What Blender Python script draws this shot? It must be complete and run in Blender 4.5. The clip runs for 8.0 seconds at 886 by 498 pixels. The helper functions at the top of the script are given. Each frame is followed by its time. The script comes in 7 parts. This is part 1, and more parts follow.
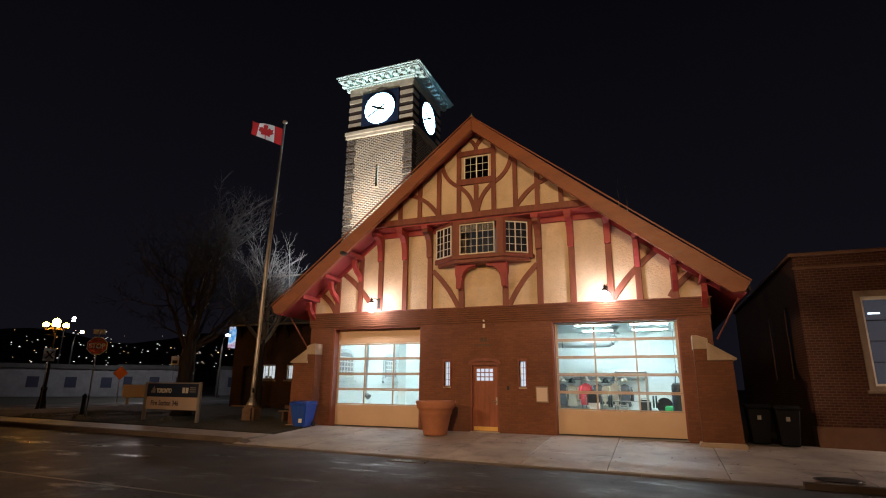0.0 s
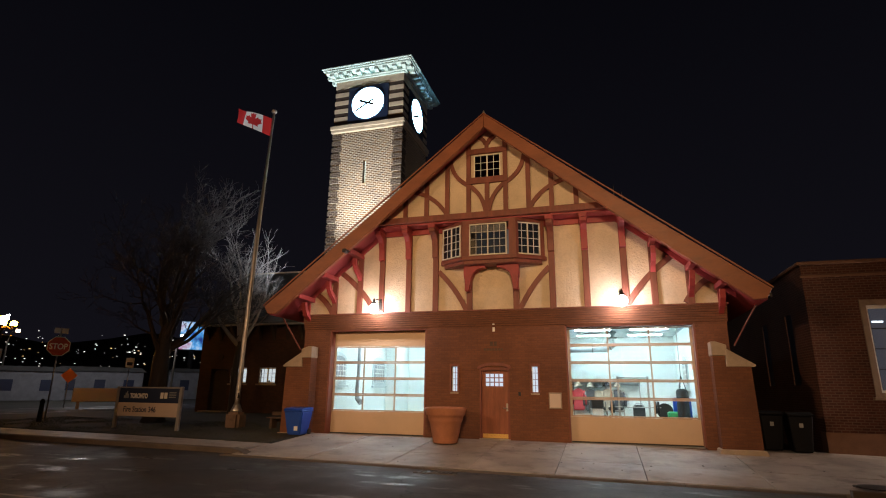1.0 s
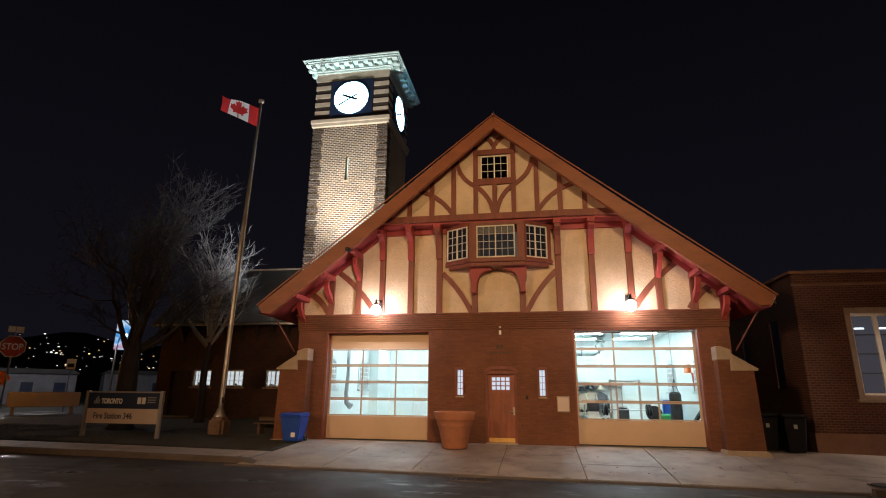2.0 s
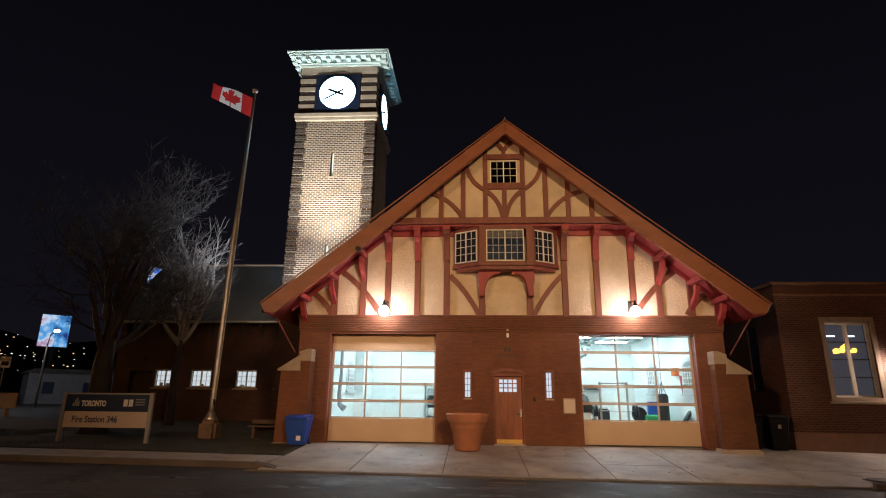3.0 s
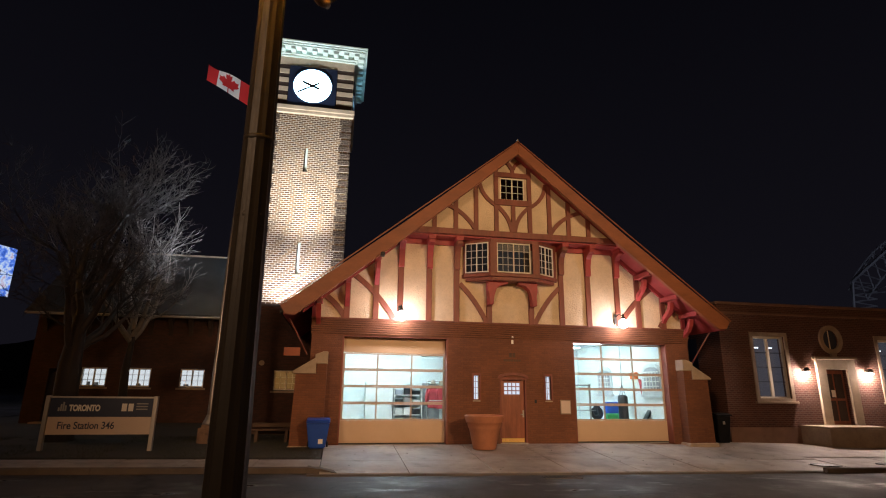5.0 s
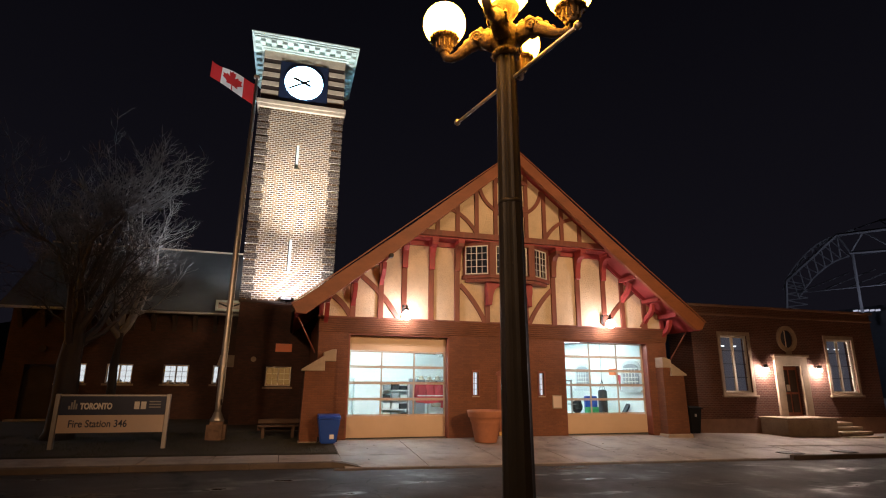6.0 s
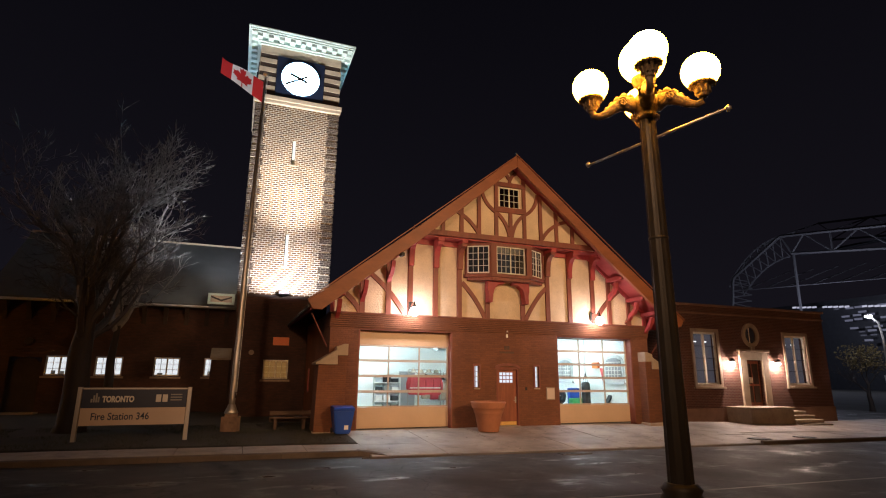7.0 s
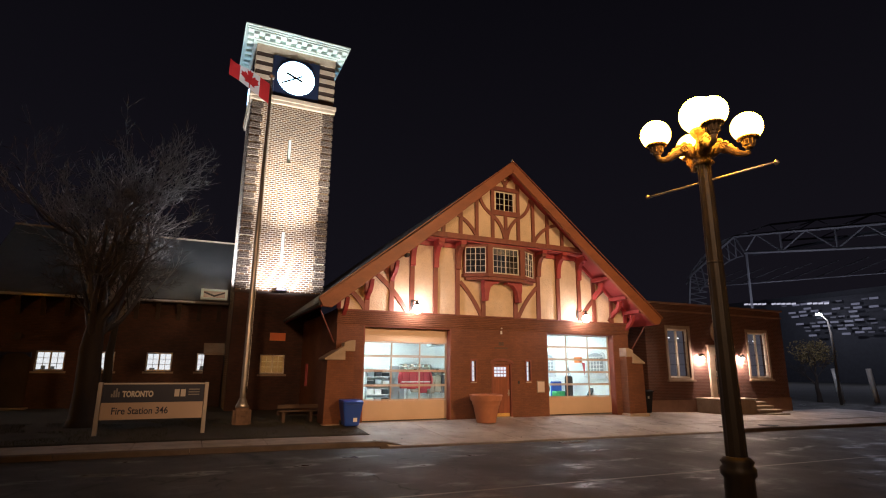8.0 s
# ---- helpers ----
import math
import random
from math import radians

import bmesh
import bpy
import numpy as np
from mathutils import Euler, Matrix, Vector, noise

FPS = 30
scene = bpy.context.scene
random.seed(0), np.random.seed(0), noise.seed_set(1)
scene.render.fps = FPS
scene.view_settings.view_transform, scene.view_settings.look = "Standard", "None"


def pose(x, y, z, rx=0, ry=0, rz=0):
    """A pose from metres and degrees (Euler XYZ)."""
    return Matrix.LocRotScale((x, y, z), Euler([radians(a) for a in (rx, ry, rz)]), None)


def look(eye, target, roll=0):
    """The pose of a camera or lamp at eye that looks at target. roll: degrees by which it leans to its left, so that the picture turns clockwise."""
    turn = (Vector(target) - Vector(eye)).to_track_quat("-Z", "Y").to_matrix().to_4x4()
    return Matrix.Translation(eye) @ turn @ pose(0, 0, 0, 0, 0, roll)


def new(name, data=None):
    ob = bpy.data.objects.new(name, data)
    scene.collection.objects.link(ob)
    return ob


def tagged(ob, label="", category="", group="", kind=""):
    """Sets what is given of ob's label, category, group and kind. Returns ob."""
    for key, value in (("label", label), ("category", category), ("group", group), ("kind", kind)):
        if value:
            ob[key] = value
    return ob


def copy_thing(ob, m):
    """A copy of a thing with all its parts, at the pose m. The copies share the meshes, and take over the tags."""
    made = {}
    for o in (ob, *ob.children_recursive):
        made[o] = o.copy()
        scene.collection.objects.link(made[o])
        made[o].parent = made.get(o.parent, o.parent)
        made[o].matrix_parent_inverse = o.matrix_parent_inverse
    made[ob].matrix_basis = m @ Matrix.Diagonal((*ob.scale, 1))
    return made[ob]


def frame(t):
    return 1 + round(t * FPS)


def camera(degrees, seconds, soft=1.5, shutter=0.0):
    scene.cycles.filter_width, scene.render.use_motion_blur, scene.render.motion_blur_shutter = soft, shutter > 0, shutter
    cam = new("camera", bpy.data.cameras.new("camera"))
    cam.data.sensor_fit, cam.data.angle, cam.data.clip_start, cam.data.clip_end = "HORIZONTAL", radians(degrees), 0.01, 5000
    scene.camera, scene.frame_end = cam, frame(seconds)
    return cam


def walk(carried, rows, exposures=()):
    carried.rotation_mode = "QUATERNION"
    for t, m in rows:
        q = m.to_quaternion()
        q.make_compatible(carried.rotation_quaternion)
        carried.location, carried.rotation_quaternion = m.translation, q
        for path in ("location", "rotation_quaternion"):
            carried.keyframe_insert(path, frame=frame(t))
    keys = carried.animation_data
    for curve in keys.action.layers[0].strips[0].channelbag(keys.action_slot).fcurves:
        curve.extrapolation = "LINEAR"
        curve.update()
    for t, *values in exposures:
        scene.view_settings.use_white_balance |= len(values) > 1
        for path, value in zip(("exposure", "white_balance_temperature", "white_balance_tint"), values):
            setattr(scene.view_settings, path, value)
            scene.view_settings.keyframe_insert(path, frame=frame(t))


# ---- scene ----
cam = camera(79.4, 8.0, 1.1)
PATH = [
    (0, (5.682, -18.261, 1.87), (4.963, -16.461, 2.366), 0.6),
    (0.5, (4.636, -18.218, 1.884), (3.996, -16.392, 2.389), 0.7),
    (1, (3.556, -18.227, 1.934), (3.005, -16.372, 2.442), 0.7),
    (1.5, (2.468, -18.283, 1.961), (2.017, -16.403, 2.473), 0.6),
    (3, (-1.18, -18.72, 2.021), (-1.29, -16.791, 2.539), 0.6),
    (3.5, (-2.41, -18.865, 2.043), (-2.41, -16.933, 2.561), 0.7),
    (4, (-3.773, -19.033, 2.094), (-3.646, -17.106, 2.612), 0.7),
    (4.5, (-5.105, -19.177, 2.139), (-4.853, -17.261, 2.655), 0.7),
    (6, (-8.267, -19.751, 2.318), (-7.737, -17.884, 2.803), 0.5),
    (6.5, (-9.324, -19.928, 2.339), (-8.711, -18.084, 2.811), 0.5),
    (7, (-10.345, -20.12, 2.349), (-9.662, -18.297, 2.807), 0.5),
    (7.5, (-11.307, -20.304, 2.368), (-10.553, -18.506, 2.814), 0.4),
    (8, (-12.167, -20.52, 2.379), (-11.354, -18.745, 2.816), 0.4),
]
walk(cam, [(t, look(eye, target, roll)) for t, eye, target, roll in PATH], [(0, 0.08, 5880, 15), (4.5, 0.11, 5900, 17), (6, 0.25, 6000, 19), (7, 0.39, 6100, 21), (8, 0.43, 6150, 22)])

# ---------------------------------------------------------------- light and exposure
world = bpy.data.worlds.new("night_sky")
scene.world = world
world.use_nodes = True
wn = world.node_tree.nodes
wl = world.node_tree.links
wbg = wn["Background"]
wco = wn.new("ShaderNodeTexCoord")
wsep = wn.new("ShaderNodeSeparateXYZ")
wramp = wn.new("ShaderNodeValToRGB")
wl.new(wco.outputs["Generated"], wsep.inputs[0])
wl.new(wsep.outputs["Z"], wramp.inputs[0])
wramp.color_ramp.elements[0].position = 0.0
wramp.color_ramp.elements[0].color = (0.0058, 0.0052, 0.0070, 1)
wramp.color_ramp.elements[1].position = 0.7
wramp.color_ramp.elements[1].color = (0.0019, 0.0018, 0.0026, 1)
wl.new(wramp.outputs[0], wbg.inputs[0])
wbg.inputs[1].default_value = 1.0

SODIUM = (1.0, 0.38, 0.018)
WARM = (1.0, 0.85, 0.78)
COOL = (0.80, 1.0, 0.95)
GLOBE_POWER = 80.0
WALL_LAMP_POWER = 128.0
ROOM_POWER = 11.8
CLOCK_POWER = 11.0
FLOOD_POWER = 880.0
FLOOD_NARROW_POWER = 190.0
TOP_FILL_POWER = 8600.0
ADDED_MAST_POWER = 10200.0


def lamp(name, kind, m, watts, colour, radius=0.1, spread=None, blend=0.5):
    data = bpy.data.lights.new(name, kind)
    data.energy, data.color, data.shadow_soft_size = watts, colour, radius
    if spread:
        data.spot_size, data.spot_blend = radians(spread), blend
    ob = new(name, data)
    ob.matrix_world = m
    return ob


# floodlight at the foot of the tower, as a wide and a narrow spot
lamp("tower_flood_beam", "SPOT", look((-8.55, 5.45, 6.12), (-8.55, 7.6, 13.0)), FLOOD_POWER, (1.0, 0.97, 0.90), 0.12, 165, 0.4)
lamp("tower_flood_beam", "SPOT", look((-8.55, 5.95, 6.28), (-8.55, 7.05, 11.0)), FLOOD_NARROW_POWER, (1.0, 0.93, 0.76), 0.10, 74, 1.0)
# added spot in empty air, without a fixture, brightens the upper tower
lamp("tower_flood_beam", "SPOT", look((-8.55, 3.2, 6.3), (-8.55, 7.0, 15.4)), TOP_FILL_POWER, (1.0, 0.93, 0.76), 0.15, 64, 0.95)
# floodlight box on the annex eave
lamp("tower_flood_beam", "SPOT", look((-11.78, 10.15, 6.62), (-11.0, 8.6, 14.0)), 2000.0, (0.92, 1.0, 0.98), 0.12, 168, 0.5)
# tall street lights added unseen across the road, to brighten the station front
lamp("mast_lamp_beam", "SPOT", look((5.0, -25.2, 9.6), (0.2, -0.5, 4.6)), ADDED_MAST_POWER, (1.0, 0.61, 0.27), 0.9, 52, 0.9)
lamp("mast_lamp_beam", "SPOT", look((-15.0, -26.2, 9.6), (-2.2, -0.5, 4.6)), ADDED_MAST_POWER * 0.60, (1.0, 0.60, 0.30), 0.9, 64, 0.9)


# ---------------------------------------------------------------- materials
def nodes_of(name):
    m = bpy.data.materials.new(name)
    m.use_nodes = True
    return m, m.node_tree.nodes, m.node_tree.links, m.node_tree.nodes["Principled BSDF"]


def coords(nodes, links, scale=(1, 1, 1)):
    geo = nodes.new("ShaderNodeNewGeometry")
    mp = nodes.new("ShaderNodeMapping")
    mp.inputs["Scale"].default_value = scale
    links.new(geo.outputs["Position"], mp.inputs["Vector"])
    return mp.outputs["Vector"]


def noise_node(nodes, links, vec, scale, detail=5.0, rough=0.6):
    n = nodes.new("ShaderNodeTexNoise")
    n.inputs["Scale"].default_value, n.inputs["Detail"].default_value, n.inputs["Roughness"].default_value = scale, detail, rough
    links.new(vec, n.inputs["Vector"])
    return n.outputs["Fac"]


def ramp_node(nodes, links, fac, stops):
    r = nodes.new("ShaderNodeValToRGB")
    e = r.color_ramp.elements
    while len(e) < len(stops):
        e.new(0.5)
    for el, (p, c) in zip(e, stops):
        el.position, el.color = p, (*c, 1) if len(c) == 3 else c
    links.new(fac, r.inputs["Fac"])
    return r.outputs["Color"]


def mix_colour(nodes, links, a, b, fac, mode="MIX"):
    n = nodes.new("ShaderNodeMix")
    n.data_type, n.blend_type = "RGBA", mode
    for socket, value in ((n.inputs["Factor"], fac), (n.inputs["A"], a), (n.inputs["B"], b)):
        if isinstance(value, (int, float)):
            socket.default_value = value
        elif isinstance(value, tuple):
            socket.default_value = (*value, 1)
        else:
            links.new(value, socket)
    return n.outputs["Result"]


def bump_node(nodes, links, height, strength, distance, normal=None):
    b = nodes.new("ShaderNodeBump")
    b.inputs["Strength"].default_value, b.inputs["Distance"].default_value = strength, distance
    links.new(height, b.inputs["Height"])
    if normal is not None:
        links.new(normal, b.inputs["Normal"])
    return b.outputs["Normal"]


def shade(c, k):
    return tuple(min(1.0, v * k) for v in c)


def surface(name, colour, rough=0.7, metal=0.0, grain=18.0, blotch=1.2, vary=0.25, bump=0.3, depth=0.01, stretch=(1, 1, 1), spec=0.5, dirt=0.0, dirt_colour=(0.05, 0.04, 0.03), dirt_from=0.52):
    """A painted, cast or grown surface: fine grain, broad blotches and, if asked, dirt in irregular patches."""
    m, n, l, bsdf = nodes_of(name)
    v = coords(n, l, stretch)
    fine = noise_node(n, l, v, grain, 6.0)
    broad = noise_node(n, l, v, blotch, 4.0)
    col = ramp_node(n, l, broad, [(0.3, shade(colour, 1 - vary)), (0.7, shade(colour, 1 + vary * 0.6))])
    col = mix_colour(n, l, col, ramp_node(n, l, fine, [(0.25, (0.62, 0.62, 0.62)), (0.75, (1, 1, 1))]), 0.6 * min(1.0, vary * 3), "MULTIPLY")
    if dirt:
        patch = ramp_node(n, l, noise_node(n, l, v, blotch * 2.7, 8.0, 0.7), [(dirt_from, (0, 0, 0)), (dirt_from + 0.20, (dirt, dirt, dirt))])
        col = mix_colour(n, l, col, dirt_colour, patch)
    l.new(col, bsdf.inputs["Base Color"])
    bsdf.inputs["Metallic"].default_value = metal
    bsdf.inputs["Specular IOR Level"].default_value = spec
    l.new(ramp_node(n, l, fine, [(0.2, (max(0.02, rough - 0.12),) * 3), (0.8, (min(1.0, rough + 0.12),) * 3)]), bsdf.inputs["Roughness"])
    if bump:
        l.new(bump_node(n, l, fine, bump, depth), bsdf.inputs["Normal"])
    return m


def brickwork(name, one, two, mortar, width, row, joint, rough=0.85, bump=0.6, stain=0.3):
    """Brick in running bond on walls that stand along x or y."""
    m, n, l, bsdf = nodes_of(name)
    geo = n.new("ShaderNodeNewGeometry")
    sep = n.new("ShaderNodeSeparateXYZ")
    l.new(geo.outputs["Position"], sep.inputs[0])
    add = n.new("ShaderNodeMath")
    l.new(sep.outputs["X"], add.inputs[0]), l.new(sep.outputs["Y"], add.inputs[1])
    com = n.new("ShaderNodeCombineXYZ")
    l.new(add.outputs[0], com.inputs["X"]), l.new(sep.outputs["Z"], com.inputs["Y"])
    wob = n.new("ShaderNodeTexNoise")
    wob.inputs["Scale"].default_value = 9.0
    l.new(geo.outputs["Position"], wob.inputs["Vector"])
    shift = n.new("ShaderNodeVectorMath")
    shift.operation = "MULTIPLY_ADD"
    l.new(wob.outputs["Color"], shift.inputs[0])
    shift.inputs[1].default_value = (0.012, 0.008, 0)
    l.new(com.outputs[0], shift.inputs[2])
    b = n.new("ShaderNodeTexBrick")
    b.inputs["Scale"].default_value = 1.0
    b.inputs["Brick Width"].default_value, b.inputs["Row Height"].default_value = width, row
    b.inputs["Mortar Size"].default_value, b.inputs["Mortar Smooth"].default_value = joint, 0.15
    b.inputs["Color1"].default_value, b.inputs["Color2"].default_value = (*one, 1), (*two, 1)
    b.inputs["Mortar"].default_value = (*mortar, 1)
    l.new(shift.outputs[0], b.inputs["Vector"])
    broad = noise_node(n, l, geo.outputs["Position"], 0.7, 6.0)
    col = mix_colour(n, l, b.outputs["Color"], ramp_node(n, l, broad, [(0.3, (1 - stain,) * 3), (0.65, (1, 1, 1))]), 1.0, "MULTIPLY")
    fine = noise_node(n, l, geo.outputs["Position"], 45.0, 5.0)
    col = mix_colour(n, l, col, ramp_node(n, l, fine, [(0.3, (0.7, 0.7, 0.7)), (0.7, (1, 1, 1))]), 0.6, "MULTIPLY")
    l.new(col, bsdf.inputs["Base Color"])
    bsdf.inputs["Roughness"].default_value = rough
    inv = n.new("ShaderNodeMath")
    inv.operation = "SUBTRACT"
    inv.inputs[0].default_value = 1.0
    l.new(b.outputs["Fac"], inv.inputs[1])
    nrm = bump_node(n, l, inv.outputs[0], bump, 0.012)
    l.new(bump_node(n, l, fine, 0.25, 0.004, nrm), bsdf.inputs["Normal"])
    return m


def glow(name, colour, strength):
    m, n, l, bsdf = nodes_of(name)
    bsdf.inputs["Base Color"].default_value = (0.8, 0.8, 0.8, 1) if strength > 1 else (0.06, 0.06, 0.06, 1)
    bsdf.inputs["Emission Color"].default_value = (*colour, 1)
    bsdf.inputs["Emission Strength"].default_value = strength
    return m


def pane_glass(name, tint=(0.95, 0.98, 0.97), rough=0.02):
    m, n, l, bsdf = nodes_of(name)
    out = n["Material Output"]
    n.remove(bsdf)
    tr, gl, fr, mx = n.new("ShaderNodeBsdfTransparent"), n.new("ShaderNodeBsdfGlossy"), n.new("ShaderNodeLayerWeight"), n.new("ShaderNodeMixShader")
    tr.inputs[0].default_value = (*tint, 1)
    gl.inputs["Roughness"].default_value = rough
    steep, share = n.new("ShaderNodeMath"), n.new("ShaderNodeMath")
    steep.operation, share.operation = "POWER", "MULTIPLY_ADD"
    steep.inputs[1].default_value, share.inputs[1].default_value, share.inputs[2].default_value = 4.0, 0.85, 0.045
    l.new(fr.outputs["Facing"], steep.inputs[0]), l.new(steep.outputs[0], share.inputs[0])
    l.new(share.outputs[0], mx.inputs[0]), l.new(tr.outputs[0], mx.inputs[1]), l.new(gl.outputs[0], mx.inputs[2])
    l.new(mx.outputs[0], out.inputs["Surface"])
    return m


def asphalt_material():
    m, n, l, bsdf = nodes_of("asphalt_worn")
    v = coords(n, l)
    fine = noise_node(n, l, v, 60.0, 6.0, 0.7)
    broad = noise_node(n, l, v, 0.35, 6.0, 0.6)
    col = ramp_node(n, l, broad, [(0.35, (0.036, 0.033, 0.032)), (0.7, (0.078, 0.070, 0.066))])
    col = mix_colour(n, l, col, ramp_node(n, l, fine, [(0.3, (0.5, 0.5, 0.5)), (0.75, (1.25, 1.25, 1.25))]), 0.8, "MULTIPLY")
    crack = n.new("ShaderNodeTexVoronoi")
    crack.feature = "DISTANCE_TO_EDGE"
    crack.inputs["Scale"].default_value = 0.28
    warp = n.new("ShaderNodeVectorMath")
    warp.operation = "MULTIPLY_ADD"
    wn2 = n.new("ShaderNodeTexNoise")
    wn2.inputs["Scale"].default_value = 1.5
    l.new(v, wn2.inputs["Vector"]), l.new(wn2.outputs["Color"], warp.inputs[0])
    warp.inputs[1].default_value = (1.3, 1.3, 0)
    l.new(v, warp.inputs[2]), l.new(warp.outputs[0], crack.inputs["Vector"])
    line = ramp_node(n, l, crack.outputs["Distance"], [(0.0, (0.25, 0.25, 0.25)), (0.006, (1, 1, 1))])
    col = mix_colour(n, l, col, line, 1.0, "MULTIPLY")
    l.new(col, bsdf.inputs["Base Color"])
    wet = noise_node(n, l, v, 0.55, 5.0, 0.65)
    pool = noise_node(n, l, coords(n, l, (0.42, 1.0, 1.0)), 0.95, 6.0, 0.62)
    dry = ramp_node(n, l, pool, [(0.575, (1, 1, 1)), (0.675, (0, 0, 0))])
    damp = ramp_node(n, l, wet, [(0.40, (0.78, 0.78, 0.78)), (0.56, (0.66, 0.66, 0.66)), (0.68, (0.44, 0.44, 0.44))])
    l.new(mix_colour(n, l, (0.27, 0.27, 0.27), damp, dry), bsdf.inputs["Roughness"])
    bsdf.inputs["Specular IOR Level"].default_value = 0.27
    flat = n.new("ShaderNodeMix")
    flat.inputs["A"].default_value = 0.5
    l.new(dry, flat.inputs["Factor"]), l.new(fine, flat.inputs["B"])
    l.new(bump_node(n, l, flat.outputs["Result"], 0.35, 0.006), bsdf.inputs["Normal"])
    return m


M_BRICK = brickwork("brick_red_brown", (0.232, 0.088, 0.037), (0.190, 0.070, 0.031), (0.170, 0.068, 0.034), 0.215, 0.075, 0.007, stain=0.35)
M_TOWER = brickwork("brick_buff_tower", (0.240, 0.132, 0.046), (0.075, 0.042, 0.022), (0.78, 0.74, 0.62), 0.26, 0.106, 0.015, stain=0.35)
M_QUOIN = brickwork("brick_dark_quoin", (0.060, 0.038, 0.026), (0.035, 0.025, 0.020), (0.26, 0.23, 0.19), 0.25, 0.098, 0.011, stain=0.2)
M_NEIGH = brickwork("brick_neighbour", (0.150, 0.052, 0.034), (0.095, 0.034, 0.024), (0.19, 0.12, 0.095), 0.215, 0.080, 0.012, stain=0.3)
M_ANNEX = brickwork("brick_annex", (0.110, 0.044, 0.028), (0.075, 0.032, 0.022), (0.07, 0.04, 0.03), 0.215, 0.075, 0.009, stain=0.45)
M_DARK = surface("brick_black_course", (0.060, 0.040, 0.032), 0.85, grain=30, vary=0.35)
M_STUCCO = surface("stucco_cream", (0.72, 0.58, 0.40), 0.9, grain=17.0, blotch=0.9, vary=0.18, bump=0.9, depth=0.03, dirt=0.25, dirt_colour=(0.36, 0.27, 0.18))
M_TIMBER = surface("timber_red_brown_paint", (0.220, 0.062, 0.036), 0.55, grain=9.0, blotch=1.5, vary=0.28, bump=0.35, stretch=(4, 4, 0.8))
M_RED = surface("timber_oxide_red_paint", (0.36, 0.050, 0.048), 0.55, grain=12.0, blotch=1.6, vary=0.25, bump=0.3)
M_BARGE = surface("bargeboard_brown_stain", (0.275, 0.092, 0.034), 0.5, grain=7.0, blotch=0.8, vary=0.22, bump=0.3, stretch=(1, 2.5, 2.5), dirt=0.25, dirt_colour=(0.10, 0.035, 0.018))
M_SHINGLE = surface("roof_shingle_dark", (0.055, 0.050, 0.048), 0.9, grain=16, blotch=2.0, vary=0.35, bump=0.6)
M_SLATE = surface("roof_grey_sheet", (0.085, 0.088, 0.090), 0.8, grain=14, blotch=0.5, vary=0.25, bump=0.4)
M_STONE = surface("limestone_worn", (0.42, 0.33, 0.24), 0.85, grain=22, blotch=1.5, vary=0.22, bump=0.4, dirt=0.35, dirt_colour=(0.18, 0.13, 0.09))
M_TOWERSTONE = surface("tower_pale_stone", (0.60, 0.52, 0.40), 0.85, grain=22, blotch=1.5, vary=0.2, bump=0.35, dirt=0.3, dirt_colour=(0.30, 0.23, 0.16))
M_CORNICE = surface("cornice_pale_green_paint", (0.62, 0.80, 0.78), 0.6, grain=20, blotch=1.0, vary=0.16, bump=0.2, dirt=0.2, dirt_colour=(0.32, 0.36, 0.32))
M_TRIMSTONE = surface("hall_trim_stone", (0.33, 0.25, 0.18), 0.85, grain=22, blotch=1.5, vary=0.22, bump=0.4, dirt=0.4, dirt_colour=(0.15, 0.10, 0.07))
M_PLINTH = surface("hall_plinth_brown_paint", (0.24, 0.135, 0.090), 0.8, grain=22, blotch=1.2, vary=0.22, bump=0.35, dirt=0.4, dirt_colour=(0.12, 0.06, 0.04))
M_CREAM = surface("door_cream_enamel", (0.56, 0.40, 0.25), 0.45, grain=30, blotch=0.8, vary=0.08, bump=0.06)
M_MULL = surface("door_rail_cream_enamel", (0.50, 0.36, 0.24), 0.45, grain=30, blotch=0.8, vary=0.08, bump=0.05)
M_TRIMWHITE = surface("window_sash_white_paint", (0.78, 0.74, 0.64), 0.55, grain=25, blotch=2.0, vary=0.12, bump=0.1)
M_DOOR = surface("door_varnished_wood", (0.300, 0.092, 0.042), 0.4, grain=8, blotch=1.4, vary=0.3, bump=0.2, stretch=(6, 6, 0.8))
M_BAR = surface("glazing_bar_white_paint", (0.72, 0.70, 0.64), 0.55, grain=25, blotch=2.0, vary=0.12, bump=0.1)
M_GLASS = pane_glass("clear_glass")
M_GLASSDIM = pane_glass("old_dark_glass", (0.46, 0.48, 0.50), 0.04)
M_METAL = surface("galvanised_steel", (0.45, 0.42, 0.38), 0.42, metal=0.8, grain=30, blotch=2.0, vary=0.2, bump=0.1)
# brass with the lamps' gold reflection put into its colour
M_BRASS = surface("brass_plate_lit", (0.85, 0.56, 0.16), 0.32, metal=0.35, grain=25, blotch=2.0, vary=0.2, bump=0.05)
M_IRON = surface("lamp_post_black_paint", (0.019, 0.016, 0.012), 0.5, grain=35, blotch=2.5, vary=0.3, bump=0.25, depth=0.006, spec=0.25)
# lighter copy of the post paint: the globes' light put into the head
M_LITHEAD = surface("lamp_head_lit_paint", (0.105, 0.075, 0.042), 0.55, grain=22, blotch=3.0, vary=0.4, bump=0.7, depth=0.02, spec=0.3)
M_BLACK = surface("black_rubber", (0.018, 0.018, 0.02), 0.6, grain=30, vary=0.3, bump=0.15)
# darker copy of the black: the alley's shade put into the bins
M_BIN = surface("bin_shaded_plastic", (0.008, 0.009, 0.013), 0.7, grain=30, vary=0.3, bump=0.1, spec=0.2)
